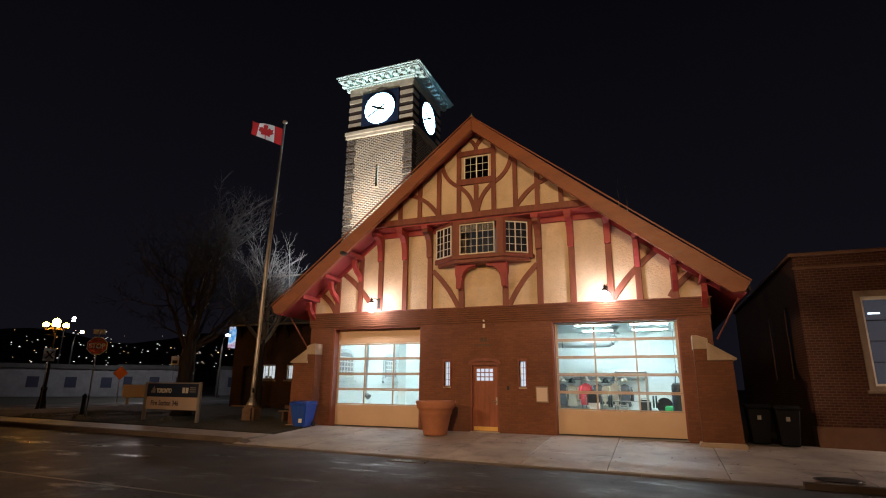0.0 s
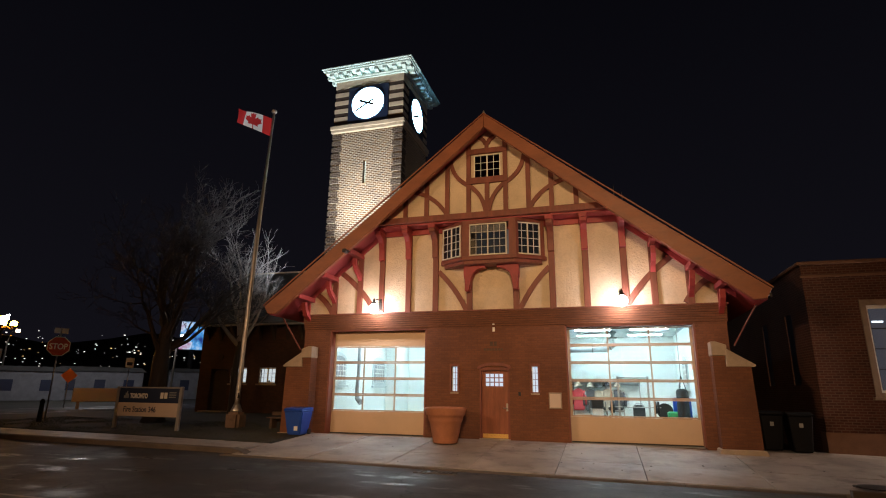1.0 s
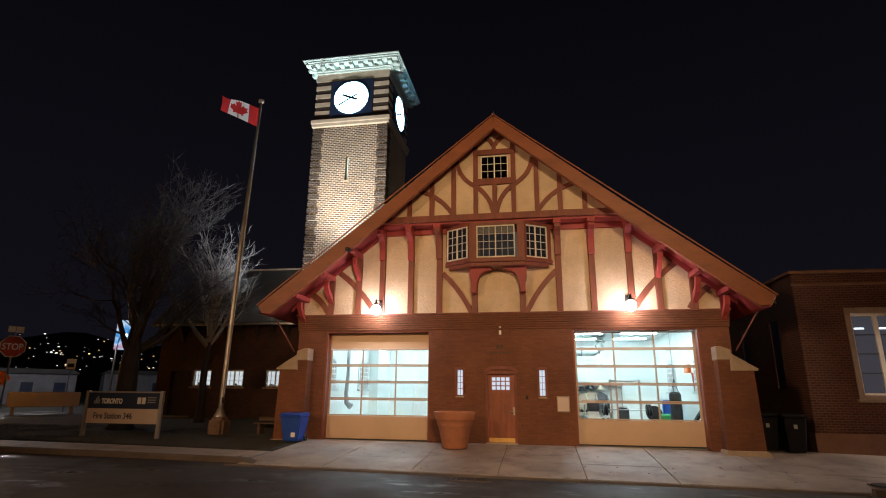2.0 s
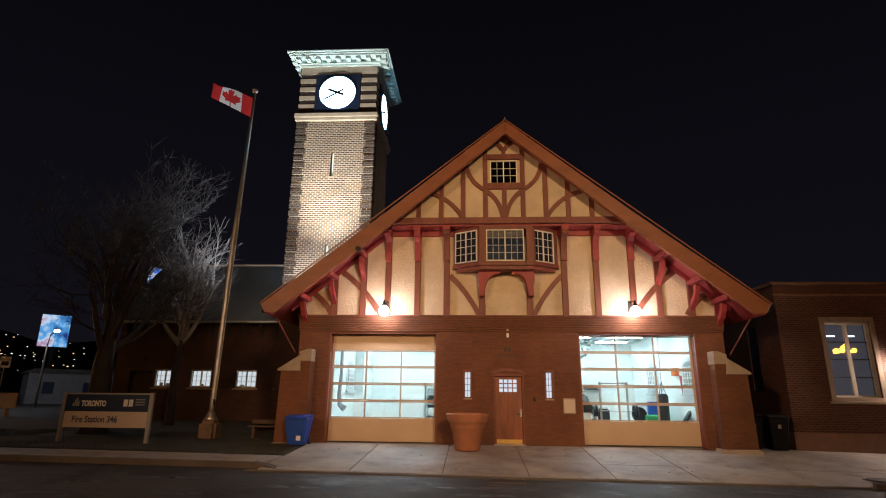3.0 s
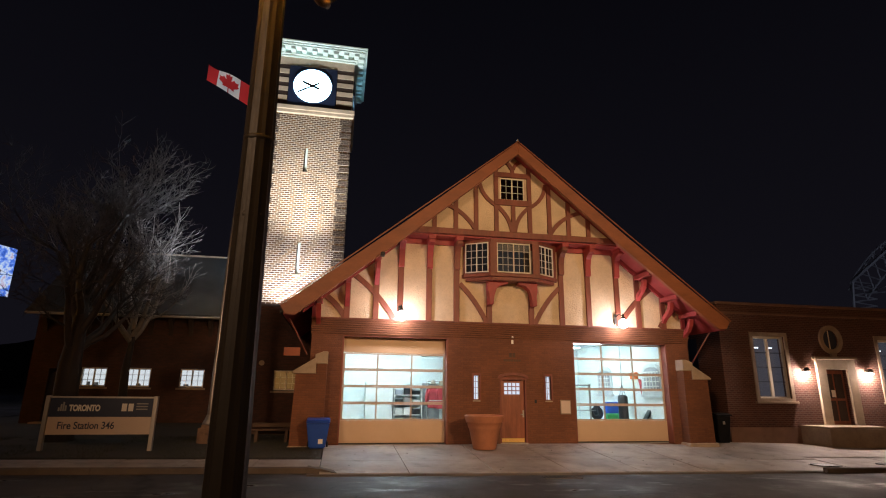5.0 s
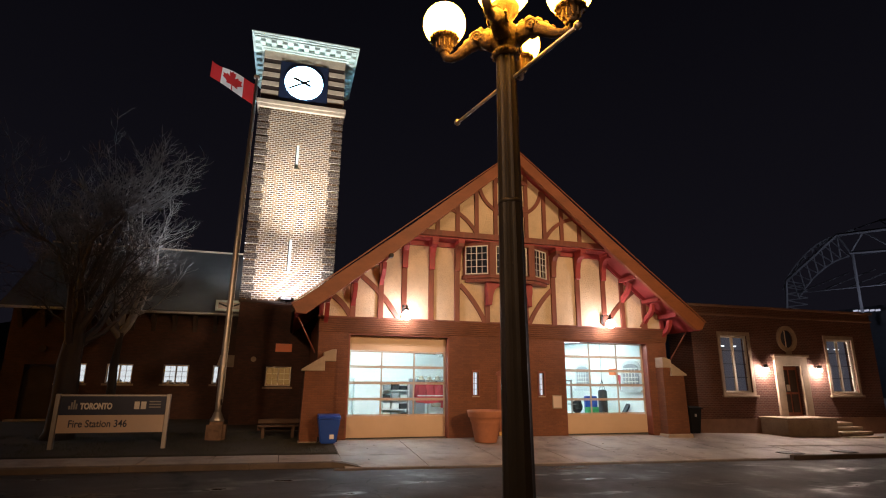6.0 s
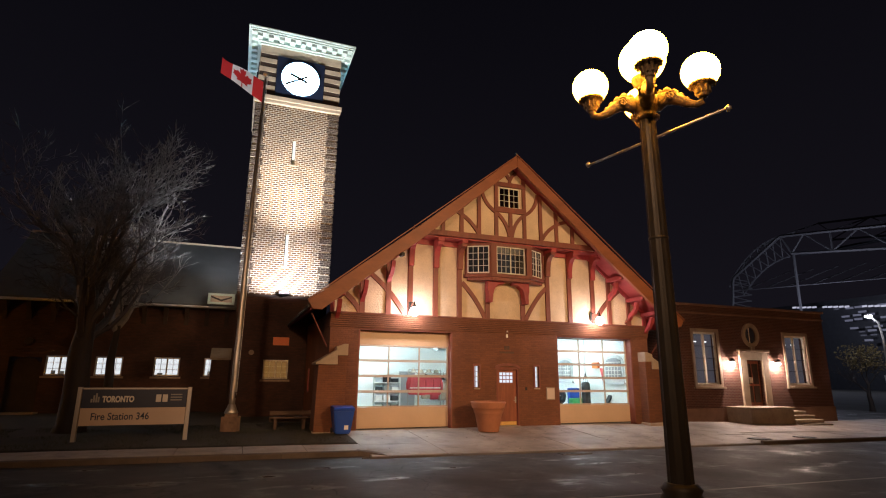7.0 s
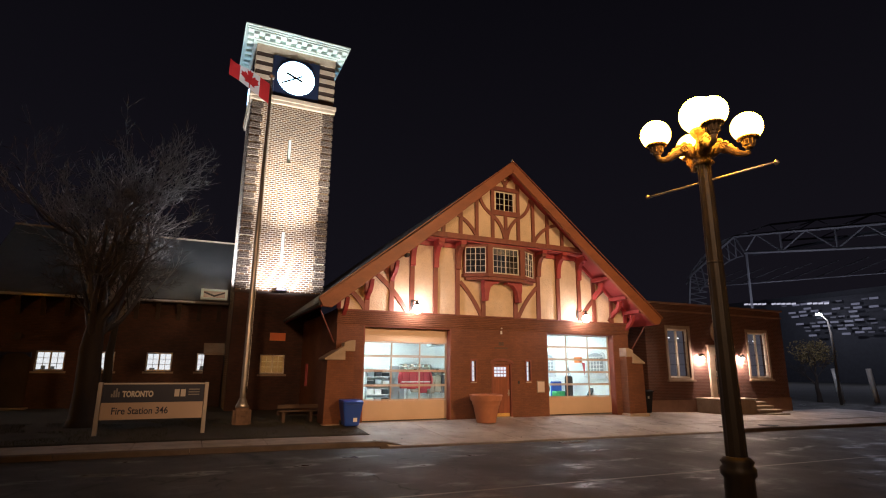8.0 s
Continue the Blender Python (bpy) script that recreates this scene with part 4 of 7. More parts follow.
def arched_window(wall_x, s, y0, y1, z0, z1):
    """A round-headed window on a side wall of the bays, seen from inside."""
    w = thing("arched_window", (wall_x, (y0 + y1) / 2, z0), "white-framed round-headed window with dark panes on the white wall", "window", "arched windows")
    mid, r = (y0 + y1) / 2, (y1 - y0) / 2
    def outline(grow):
        return [(y0 - grow, z0 - grow), (y1 + grow, z0 - grow)] + [(mid + (r + grow) * math.cos(a), z1 + (0.35 * r + grow) * math.sin(a)) for a in [math.pi * i / 10 for i in range(11)]]
    a, b = sorted((wall_x, wall_x - s * 0.03))
    part("surround", prism(B(), outline(0.16), a, b, "x"), M_PALEGREY, w, "pale grey brick surround")
    a, b = sorted((wall_x - s * 0.002, wall_x - s * 0.12))
    part("sill", box(B(), a, b, y0 - 0.22, y1 + 0.22, z0 - 0.26, z0 - 0.17), M_PALEGREY, w)
    a, b = sorted((wall_x - s * 0.033, wall_x - s * 0.05))
    part("pane", prism(B(), outline(0.0), a, b, "x"), M_GREYBOX, w, "grey reflecting glass")
    bm = B()
    a, b = sorted((wall_x - s * 0.053, wall_x - s * 0.075))
    for i in range(1, 5):
        y = y0 + (y1 - y0) * i / 5
        box(bm, a, b, y - 0.02, y + 0.02, z0, z1)
    for i in range(5):
        z = z0 + (z1 - z0) * i / 4
        box(bm, a, b, y0, y1, z - 0.02, z + 0.02)
    part("glazing_bars", bm, M_WHITE, w)
    return w


for s in (-1, 1):
    for y in (1.2, 5.4):
        arched_window(s * 6.76, s, y, y + 1.15, 2.22, 3.00)


def punching_bag(x, y):
    t = thing("punching_bag", (x, y, 0.8), "black leather punching bag hung from the ceiling", "punching bag")
    part("bag", lathe(B(), [(0.05, 0.72), (0.19, 0.76), (0.21, 0.85), (0.21, 1.95), (0.17, 2.02), (0.05, 2.05)], (x, y, 0)), M_BLACK, t)
    for a in (0, 2.1, 4.2):
        part("strap", tube(B(), [(x + 0.15 * math.cos(a), y + 0.15 * math.sin(a), 2.0), (x, y, 2.5)], 0.012, 5), M_BLACK, t)
    part("chain", tube(B(), [(x, y, 2.5), (x, y, 4.455)], 0.012, 5), M_METAL, t)


punching_bag(6.22, 3.37)


def weight_rack(x, y):
    t = thing("weight_rack", (x, y, 0.365), "grey steel weight rack loaded with black plates", "weight rack")
    for dx in (-0.55, 0.55):
        part("upright", box(B(), x + dx - 0.035, x + dx + 0.035, y - 0.035, y + 0.035, 0.366, 2.5), M_METAL, t)
        part("foot", box(B(), x + dx - 0.04, x + dx + 0.04, y - 0.5, y + 0.5, 0.366, 0.43), M_METAL, t)
    part("crossbar", tube(B(), [(x - 0.6, y, 2.45), (x + 0.6, y, 2.45)], 0.03), M_METAL, t)
    part("barbell", tube(B(), [(x - 0.95, y - 0.12, 1.35), (x + 0.95, y - 0.12, 1.35)], 0.016), M_METAL, t)
    for dx in (-0.86, -0.76, 0.76, 0.86):
        bm = B()
        tube(bm, [(x + dx - 0.03, y - 0.12, 1.35), (x + dx + 0.03, y - 0.12, 1.35)], 0.225, 20)
        part("weight_plate", bm, M_BLACK, t)


weight_rack(4.6, 4.4)


def dumbbell_bench(x, y):
    t = thing("exercise_bench", (x, y, 0.365), "black padded exercise bench on grey steel legs", "bench")
    part("pad", soften(box(B(), x - 0.75, x + 0.4, y - 0.14, y + 0.14, 0.78, 0.86), 0.02), M_BLACK, t)
    part("back_pad", soften(prism(B(), [(x + 0.42, 0.80), (x + 0.50, 0.76), (x + 0.95, 1.42), (x + 0.87, 1.46)], y - 0.14, y + 0.14), 0.015), M_BLACK, t)
    for dx in (-0.6, 0.55):
        part("leg", box(B(), x + dx - 0.03, x + dx + 0.03, y - 0.25, y + 0.25, 0.366, 0.42), M_METAL, t)
        part("post", box(B(), x + dx - 0.03, x + dx + 0.03, y - 0.03, y + 0.03, 0.42, 0.78), M_METAL, t)


dumbbell_bench(5.9, 2.2)


def dumbbell_rack(x, y):
    t = thing("dumbbell_rack", (x, y, 0.365), "steel rack with rows of black dumbbells", "dumbbell rack")
    for z in (0.75, 1.10):
        part("shelf", box(B(), x - 0.7, x + 0.7, y - 0.15, y + 0.15, z, z + 0.04), M_METAL, t)
    for dx in (-0.68, 0.68):
        part("leg", box(B(), x + dx - 0.03, x + dx + 0.03, y - 0.2, y + 0.2, 0.366, 1.2), M_METAL, t)
    bell = mesh_of("dumbbell", tube(tube(tube(B(), [(0, -0.13, 0), (0, 0.13, 0)], 0.02, 6), [(0, -0.15, 0), (0, -0.06, 0)], 0.07, 8), [(0, 0.06, 0), (0, 0.15, 0)], 0.07, 8), M_BLACK)
    for z in (0.865, 1.215):
        for i in range(6):
            piece("dumbbell", bell, (x - 0.55 + 0.22 * i, y, z), t)


dumbbell_rack(3.6, 6.6)
t = thing("gym_mat_roll", (6.36, 4.64, 0.365), "blue upright exercise mat", "mat")
part("mat", soften(box(B(), 6.02, 6.66, 4.55, 4.78, 0.366, 1.72), 0.04), M_BLUE, t)
t = thing("gym_pad", (6.1, 4.1, 0.365), "green foam pad on the floor", "pad")
part("pad", soften(box(B(), 5.75, 6.45, 3.9, 4.3, 0.366, 1.22), 0.05), M_GREENPAD, t)
t = thing("rubber_disc", (5.75, 5.0, 1.1), "large black plate on a steel stand", "weight plate")
part("disc", tube(B(), [(5.75, 4.95, 1.2), (5.75, 5.05, 1.2)], 0.30, 24), M_BLACK, t)
part("stand", box(B(), 5.72, 5.78, 5.06, 5.12, 0.366, 1.3), M_METAL, t)


def gear_coat(x, y, z, material, label):
    """Bunker coat on a hook: shoulders, sleeves and a flared hem."""
    t = thing("gear_coat", (x, y, z - 1.0), label, "coat", "hanging gear")
    bm = prism(B(), [(x - 0.10, z), (x + 0.10, z), (x + 0.24, z - 0.14), (x + 0.20, z - 0.5), (x + 0.27, z - 1.0), (x - 0.27, z - 1.0), (x - 0.20, z - 0.5), (x - 0.24, z - 0.14)], y - 0.12, y + 0.10)
    part("body", soften(bm, 0.05, 2), material, t)
    for s in (-1, 1):
        part("sleeve", tube(B(), [(x + s * 0.22, y, z - 0.12), (x + s * 0.31, y - 0.03, z - 0.45), (x + s * 0.30, y - 0.05, z - 0.74)], [0.08, 0.085, 0.07], 8), material, t)
    part("helmet", lathe(B(), [(0.20, 0.10), (0.19, 0.13), (0.13, 0.16), (0.12, 0.24), (0.06, 0.30), (0.01, 0.31)], (x, y - 0.02, z), 14), M_BLACK if material is M_TANCOAT else M_TANCOAT, t)


t = thing("gear_rack", (2.6, 8.9, 0.37), "grey tubular rack for hanging gear along the wall", "rack")
for x in (-0.9, 0.6, 2.1, 3.6, 5.1):
    part("upright", tube(B(), [(x, 8.85, 0.366), (x, 8.85, 2.5)], 0.025), M_METAL, t)
part("rail", tube(B(), [(-0.9, 8.75, 2.22), (5.1, 8.75, 2.22)], 0.02), M_METAL, t)
part("shelf", box(B(), -0.95, 5.15, 8.55, 8.95, 2.38, 2.41), M_METAL, t)
kinds = [(M_TANCOAT, "tan protective coat hung on the rack"), (M_DARKCLOTH, "dark grey protective coat hung on the rack"), (M_REDCOAT, "red jacket hung on the rack")]
for i, x in enumerate((-0.55, -0.05, 0.4, 0.85, 1.25, 1.7, 2.35, 2.9, 3.25, 3.65, 4.1)):
    m, lab = kinds[(0, 2, 0, 0, 1, 0, 2, 1, 0, 0, 1)[i]]
    gear_coat(x, 8.55, 2.05 - 0.04 * (i % 3), m, lab)


def shelf_unit(x, y):
    t = thing("shelf_unit", (x, y, 0.365), "white shelf unit stacked with grey boxes", "shelf")
    for dx in (-0.7, 0.7):
        part("side_panel", box(B(), x + dx - 0.02, x + dx + 0.02, y - 0.22, y + 0.22, 0.366, 2.3), M_WHITE, t)
    for z in (0.45, 0.95, 1.45, 1.9, 2.28):
        part("shelf", box(B(), x - 0.68, x + 0.68, y - 0.22, y + 0.22, z - 0.02, z + 0.02), M_WHITE, t)
    for z in (0.47, 0.97, 1.47, 1.92):
        for i in range(3):
            h = random.uniform(0.18, 0.34)
            b = thing("storage_box", (x - 0.45 + 0.45 * i, y, z), "grey storage box on the shelf", "box", "storage boxes")
            part("tub", soften(box(B(), x - 0.64 + 0.44 * i, x - 0.26 + 0.44 * i, y - 0.17, y + 0.15, z + 0.002, z + h), 0.015), random.choice((M_GREYBOX, M_BLACK, M_WHITE)), b)
            part("lid", box(B(), x - 0.65 + 0.44 * i, x - 0.25 + 0.44 * i, y - 0.18, y + 0.16, z + h + 0.002, z + h + 0.03), M_GREYBOX, b)


shelf_unit(-2.75, 8.6)
t = thing("tall_cabinet", (-4.3, 8.6, 0.365), "tall white steel cabinet against the wall", "cabinet")
part("body", soften(box(B(), -4.9, -3.55, 8.3, 8.95, 0.366, 2.5), 0.01), M_ROOM, t)
for a in (-4.88, -4.21):
    part("door", box(B(), a, a + 0.65, 8.28, 8.297, 0.42, 2.45), M_WHITE, t)
t = thing("exhaust_hose", (-6.1, 4.0, 4.45), "grey flexible exhaust hose hung from the ceiling", "hose")
part("hose", tube(B(), [(-6.5, 3.2, 4.455), (-6.5, 3.2, 2.6), (-6.54, 3.2, 1.9), (-6.48, 3.15, 1.5), (-6.28, 3.1, 1.35)], [0.07, 0.07, 0.08, 0.10, 0.13], 10), M_GREYBOX, t)
t = thing("jacket_rail", (-1.1, 7.2, 0.365), "grey steel rail carrying red jackets", "rack")
for x in (-1.95, -0.15):
    part("upright", tube(B(), [(x, 7.3, 0.366), (x, 7.3, 2.60)], 0.025), M_METAL, t)
    part("foot", box(B(), x - 0.03, x + 0.03, 7.0, 7.6, 0.366, 0.41), M_METAL, t)
part("rail", tube(B(), [(-1.95, 7.3, 2.58), (-0.15, 7.3, 2.58)], 0.02), M_METAL, t)
for i, x in enumerate((-1.7, -1.28, -0.86, -0.44)):
    gear_coat(x, 7.2, 2.32 - 0.03 * (i % 2), M_REDCOAT, "red jacket hung on the rail")
    slab("stripe", x - 0.205, x + 0.205, 7.055, 7.075, 1.64, 1.69, M_WHITE, [o for o in bpy.data.objects if o.name.startswith("gear_coat")][-1], "pale reflective stripe")
t = thing("inner_door", (-0.55, 8.99, 0.365), "grey-blue steel door in the back wall", "door")
part("leaf", soften(box(B(), -1.95, -1.05, 8.945, 8.985, 0.37, 2.5), 0.008), M_GREYBOX, t)
part("handle", tube(B(), [(-1.15, 8.94, 1.35), (-1.15, 8.89, 1.35), (-1.27, 8.89, 1.35)], 0.014, 6), M_METAL, t)


def air_duct(pts, r, label):
    t = thing("air_duct", pts[0], label, "duct", "air ducts")
    part("pipe", tube(B(), pts, r, 16), M_PALEGREY, t)
    for p, q in zip(pts, pts[1:]):
        d = (Vector(q) - Vector(p)).normalized()
        m = (Vector(p) + Vector(q)) / 2
        part("joint_band", tube(B(), [tuple(m - d * 0.03), tuple(m + d * 0.03)], r * 1.06, 16), M_METAL, t)


air_duct([(0.9, 6.2, 3.75), (2.6, 6.2, 3.75), (3.7, 6.2, 3.75), (3.95, 6.2, 3.90), (4.0, 6.2, 4.44)], 0.20, "pale round air duct under the ceiling")
air_duct([(-2.9, 5.2, 4.44), (-2.85, 5.2, 3.95), (-2.5, 5.2, 3.80), (-0.6, 5.2, 3.80)], 0.20, "pale round air duct under the ceiling")
t = thing("unit_heater", (-1.0, 4.4, 3.6), "pale boxy heater hung from the ceiling", "heater")
part("case", soften(box(B(), -1.5, -0.8, 4.1, 4.7, 3.45, 4.05), 0.02), M_PALEGREY, t)
for i in range(5):
    part("louvre", box(B(), -1.45, -0.85, 4.075, 4.097, 3.52 + 0.10 * i, 3.56 + 0.10 * i), M_GREYBOX, t)
for x in (-1.4, -0.9):
    part("hanger", tube(B(), [(x, 4.4, 4.05), (x, 4.4, 4.455)], 0.012, 5), M_METAL, t)
t = thing("wall_box", (6.70, 3.0, 2.8), "small orange box on the white side wall", "box")
part("case", soften(box(B(), 6.62, 6.755, 2.85, 3.35, 2.72, 3.02), 0.015), M_ORANGE, t)
t = thing("pennant", (6.74, 2.75, 2.3), "narrow red pennant on the white side wall", "pennant")
part("cloth", prism(B(), [(2.60, 2.70), (2.86, 2.74), (2.66, 2.06)], 6.735, 6.752, "x"), M_REDCOAT, t)
t = thing("exercise_machine", (3.25, 3.6, 0.365), "white exercise machine with a dark console", "exercise machine")
part("base", soften(box(B(), 2.95, 3.55, 3.3, 4.2, 0.366, 0.62), 0.04), M_WHITE, t)
part("column", soften(prism(B(), [(3.35, 0.62), (3.75, 0.62), (3.62, 1.45), (3.42, 1.45)], 3.05, 3.45, "x"), 0.03), M_WHITE, t)
part("console", soften(box(B(), 3.02, 3.48, 3.36, 3.44, 1.30, 1.62), 0.02), M_BLACK, t, "dark console")
for x in (2.95, 3.55):
    part("handlebar", tube(B(), [(x, 3.6, 1.1), (x, 3.55, 1.5), (x, 3.3, 1.56)], 0.022, 6), M_METAL, t)
t = thing("kit_bag", (4.95, 7.9, 0.365), "black upright kit bag on the floor", "bag")
part("body", soften(box(B(), 4.70, 5.20, 7.7, 8.05, 0.37, 1.35), 0.06, 2), M_BLACK, t)
part("strap", tube(B(), [(4.80, 7.69, 1.30), (4.82, 7.66, 1.42), (5.08, 7.66, 1.42), (5.10, 7.69, 1.30)], 0.015, 5), M_GREYBOX, t)


# ---------------------------------------------------------------- fittings on the front
def wall_lamp(x):
    t = thing("wall_lamp", (x, -0.10, 4.8), "black bracket lamp with a bright glass globe on the timber wall", "wall lamp", "wall lamps")
    y = -0.70
    part("backplate", soften(box(B(), x - 0.06, x + 0.06, -0.135, -0.104, 4.72, 5.12), 0.01), M_IRON, t)
    part("arm", tube(B(), [(x, -0.13, 5.02), (x, -0.40, 5.08), (x, y, 4.97)], 0.018), M_IRON, t)
    part("hood", lathe(B(), [(0.085, 0.0), (0.10, 0.03), (0.07, 0.07), (0.03, 0.10), (0.045, 0.14), (0.008, 0.22)], (x, y, 4.855), 16), M_IRON, t)
    prof = [(0.17 * math.sin(a), -0.17 * math.cos(a)) for a in [math.pi * (0.04 + 0.84 * i / 12) for i in range(13)]]
    part("globe", lathe(B(), prof, (x, y, 4.68), 20), G_WALL, t, "glowing white glass globe")


wall_lamp(-4.21)
wall_lamp(4.24)
t = thing("notice_board", (2.0, -0.12, 1.36), "small pale-framed notice board on the brick wall", "notice board")
part("board", soften(box(B(), 1.80, 2.21, -0.135, -0.103, 1.36, 1.87), 0.008), M_TRIMSTONE, t)
part("sheet", box(B(), 1.83, 2.18, -0.142, -0.137, 1.40, 1.83), M_SIGNCREAM, t, "pale paper behind glass")
t = thing("wall_bell", (0.02, -0.12, 3.9), "small pale fixture on the brick above the door", "fixture")
part("plate", box(B(), -0.02, 0.06, -0.125, -0.103, 3.86, 4.0), M_WHITE, t)
part("knob", lathe(B(), [(0.035, 0), (0.04, 0.04), (0.01, 0.07)], (0.02, -0.14, 4.08), 10), M_WHITE, t)
t = thing("address_lettering", (0.0, -0.11, 3.3), "dull metal lettering fixed to the brick", "lettering")
for a, b in ((-0.11, -0.01), (0.02, 0.12)):
    part("bar", box(B(), a, b, -0.118, -0.103, 3.37, 3.52), M_WOOD, t)
for i in range(7):
    part("bar", box(B(), -0.32 + i * 0.095, -0.25 + i * 0.095, -0.115, -0.103, 3.22, 3.29), M_WOOD, t)
t = thing("door_bell", (0.86, -0.11, 1.8), "small dark door bell on the brick", "door bell")
part("plate", box(B(), 0.82, 0.90, -0.125, -0.103, 1.75, 1.87), M_BLACK, t)


# ---------------------------------------------------------------- clock tower
tower = thing("clock_tower", (-8.5, 9.1, 0.2), "tall square brick clock tower with pale cornice, floodlit", "clock tower")
TX0, TX1, TY0, TY1 = -10.62, -6.40, 7.0, 11.2
SL = [(-8.66, -8.49, 12.90, 14.28), (-8.65, -8.48, 7.55, 9.18)]
part("shaft_front", pierced(B(), TX0, TX1, 6.02, 16.12, TY0, TY0 + 0.4, SL), M_TOWER, tower, "buff brick shaft with pale mortar")
# base below the floodlight is unlit; that darkness is put into its brick
part("base_front", pierced(B(), TX0, TX1, 0.1, 6.018, TY0, TY0 + 0.4, [(-9.22, -8.04, 2.06, 2.98)]), M_ANNEX, tower, "brick base coloured dark red where the floodlight does not reach")
slab("base_ledge", TX0 - 0.06, TX1 + 0.06, TY0 - 0.10, TY0 + 0.1, 5.93, 6.05, M_DARK, tower)
bm = B()
box(bm, TX0, TX0 + 0.4, TY0 + 0.4, TY1, 0.1, 16.12), box(bm, TX1 - 0.4, TX1, TY0 + 0.4, TY1, 0.1, 16.12), box(bm, TX0 + 0.4, TX1 - 0.4, TY1 - 0.4, TY1, 0.1, 16.12)
part("shaft_sides", bm, M_TOWER, tower)
# black sheet stands in for the unlit inside behind the slits
slab("slit_backing", TX0 + 0.45, TX1 - 0.45, TY0 + 0.45, TY0 + 0.5, 0.4, 16.0, M_BLACK, tower)
for x0, x1, z0, z1 in SL:
    # pale backing stops short, leaving a strip of shade at its left
    slab("slit_reveal", x0 + 0.05, x1, TY0 + 0.14, TY0 + 0.3, z0, z1, M_CORNICE, tower, "pale stone slit reveal")
    part("slit_sill", soften(box(B(), x0 - 0.10, x1 + 0.10, TY0 - 0.05, TY0 + 0.3, z0 - 0.10, z0 - 0.004), 0.01), M_STONE, tower)
for i in range(26):
    z = 6.12 + 0.384 * i
    w = 0.56 if i % 2 else 0.48
    for x, sx in ((TX0, 1), (TX1, -1)):
        bm = box(B(), *sorted((x - sx * 0.055, x + sx * w)), TY0 - 0.055, TY0 + (0.5 if i % 2 else 0.58), z, z + 0.295)
        part("quoin", soften(bm, 0.014), M_QUOIN, tower, "proud dark brick quoin")
slab("belt_course", TX0 - 0.12, TX1 + 0.12, TY0 - 0.12, TY1 + 0.12, 16.124, 16.30, M_TOWERSTONE, tower, "pale stone belt course", 0.02)
slab("belt_course", TX0 - 0.17, TX1 + 0.17, TY0 - 0.17, TY1 + 0.17, 16.304, 16.56, M_TOWERSTONE, tower, "", 0.03)
# striped clock stage: dark brick core, pale stone strips at the corners
slab("clock_stage", TX0 + 0.05, TX1 - 0.05, TY0 + 0.05, TY1 - 0.05, 16.56, 19.5, M_DARK, tower, "dark brick clock stage")
for i in range(9):
    z = 16.62 + 0.262 * i
    dark = i % 2 == 0
    mat = M_DARK if dark else M_TOWERSTONE
    out = 0.0 if dark else 0.03
    for x0, x1 in ((TX0, -9.78), (-7.24, TX1)):
        for y0, y1 in ((TY0, TY0 + 0.85), (TY1 - 0.85, TY1)):
            bm = box(B(), x0 - (out if x0 == TX0 else 0), x1 + (out if x1 == TX1 else 0), y0 - (out if y0 == TY0 else 0), y1 + (out if y1 == TY1 else 0), z, z + 0.258)
            part("corner_stripe", bm, mat, tower)
slab("frieze", TX0 - 0.02, TX1 + 0.02, TY0 - 0.02, TY1 + 0.02, 18.985, 19.44, M_TOWERSTONE, tower, "pale stone frieze")


def clock(m, label):
    """A lit dial in a square dark frame, its face towards -y of its own axes."""
    holder = part("clock_frame", pierced(B(), -1.24, 1.24, -1.14, 1.14, -0.06, 0.04, []), M_NAVY, tower, label)
    holder.matrix_basis = m
    disc = [(0.99 * math.cos(a), 0.99 * math.sin(a)) for a in [2 * math.pi * i / 48 for i in range(48)]]
    part("dial", prism(B(), disc, -0.10, -0.064), G_CLOCK, holder, "glowing white clock dial")
    ring = B()
    for i in range(48):
        a, b = 2 * math.pi * i / 48, 2 * math.pi * (i + 1) / 48
        v = [ring.verts.new((r * math.cos(t), y, r * math.sin(t))) for t in (a, b) for r in (0.99, 1.06) for y in (-0.12, -0.064)]
        for f in ((0, 2, 6, 4), (1, 5, 7, 3), (0, 4, 5, 1), (2, 3, 7, 6)):
            ring.faces.new([v[k] for k in f])
    bmesh.ops.remove_doubles(ring, verts=ring.verts[:], dist=1e-4)
    part("rim", ring, M_NAVY, holder)
    for i in range(12):
        a = math.pi * i / 6
        pts = [(0.80 * math.sin(a), 0.80 * math.cos(a)), (0.91 * math.sin(a), 0.91 * math.cos(a))]
        part("hour_mark", prism(B(), ribbon(pts, 0.035), -0.108, -0.102), M_NAVY, holder)
    for ang, length, tail, w in ((radians(-120), 0.86, 0.34, 0.10), (radians(-68), 0.58, 0.34, 0.14)):
        pts = [(-tail * math.sin(ang), -tail * math.cos(ang)), (length * math.sin(ang), length * math.cos(ang))]
        bm = prism(B(), ribbon(pts, w), -0.125, -0.112)
        cx, cz = pts[0]
        prism(bm, [(cx + 0.06 * math.cos(t), cz + 0.06 * math.sin(t)) for t in [2 * math.pi * i / 10 for i in range(10)]], -0.128, -0.110)
        part("clock_hand", bm, M_BLACK, holder)


clock(Matrix.Translation((-8.51, TY0 - 0.02, 17.78)), "dark square frame round the lit clock")
clock(Matrix.Translation((TX1 + 0.02, 9.1, 17.78)) @ Matrix.Rotation(radians(90), 4, "Z"), "dark square frame round the lit clock")
clock(Matrix.Translation((TX0 - 0.02, 9.1, 17.78)) @ Matrix.Rotation(radians(-90), 4, "Z"), "dark square frame round the lit clock")


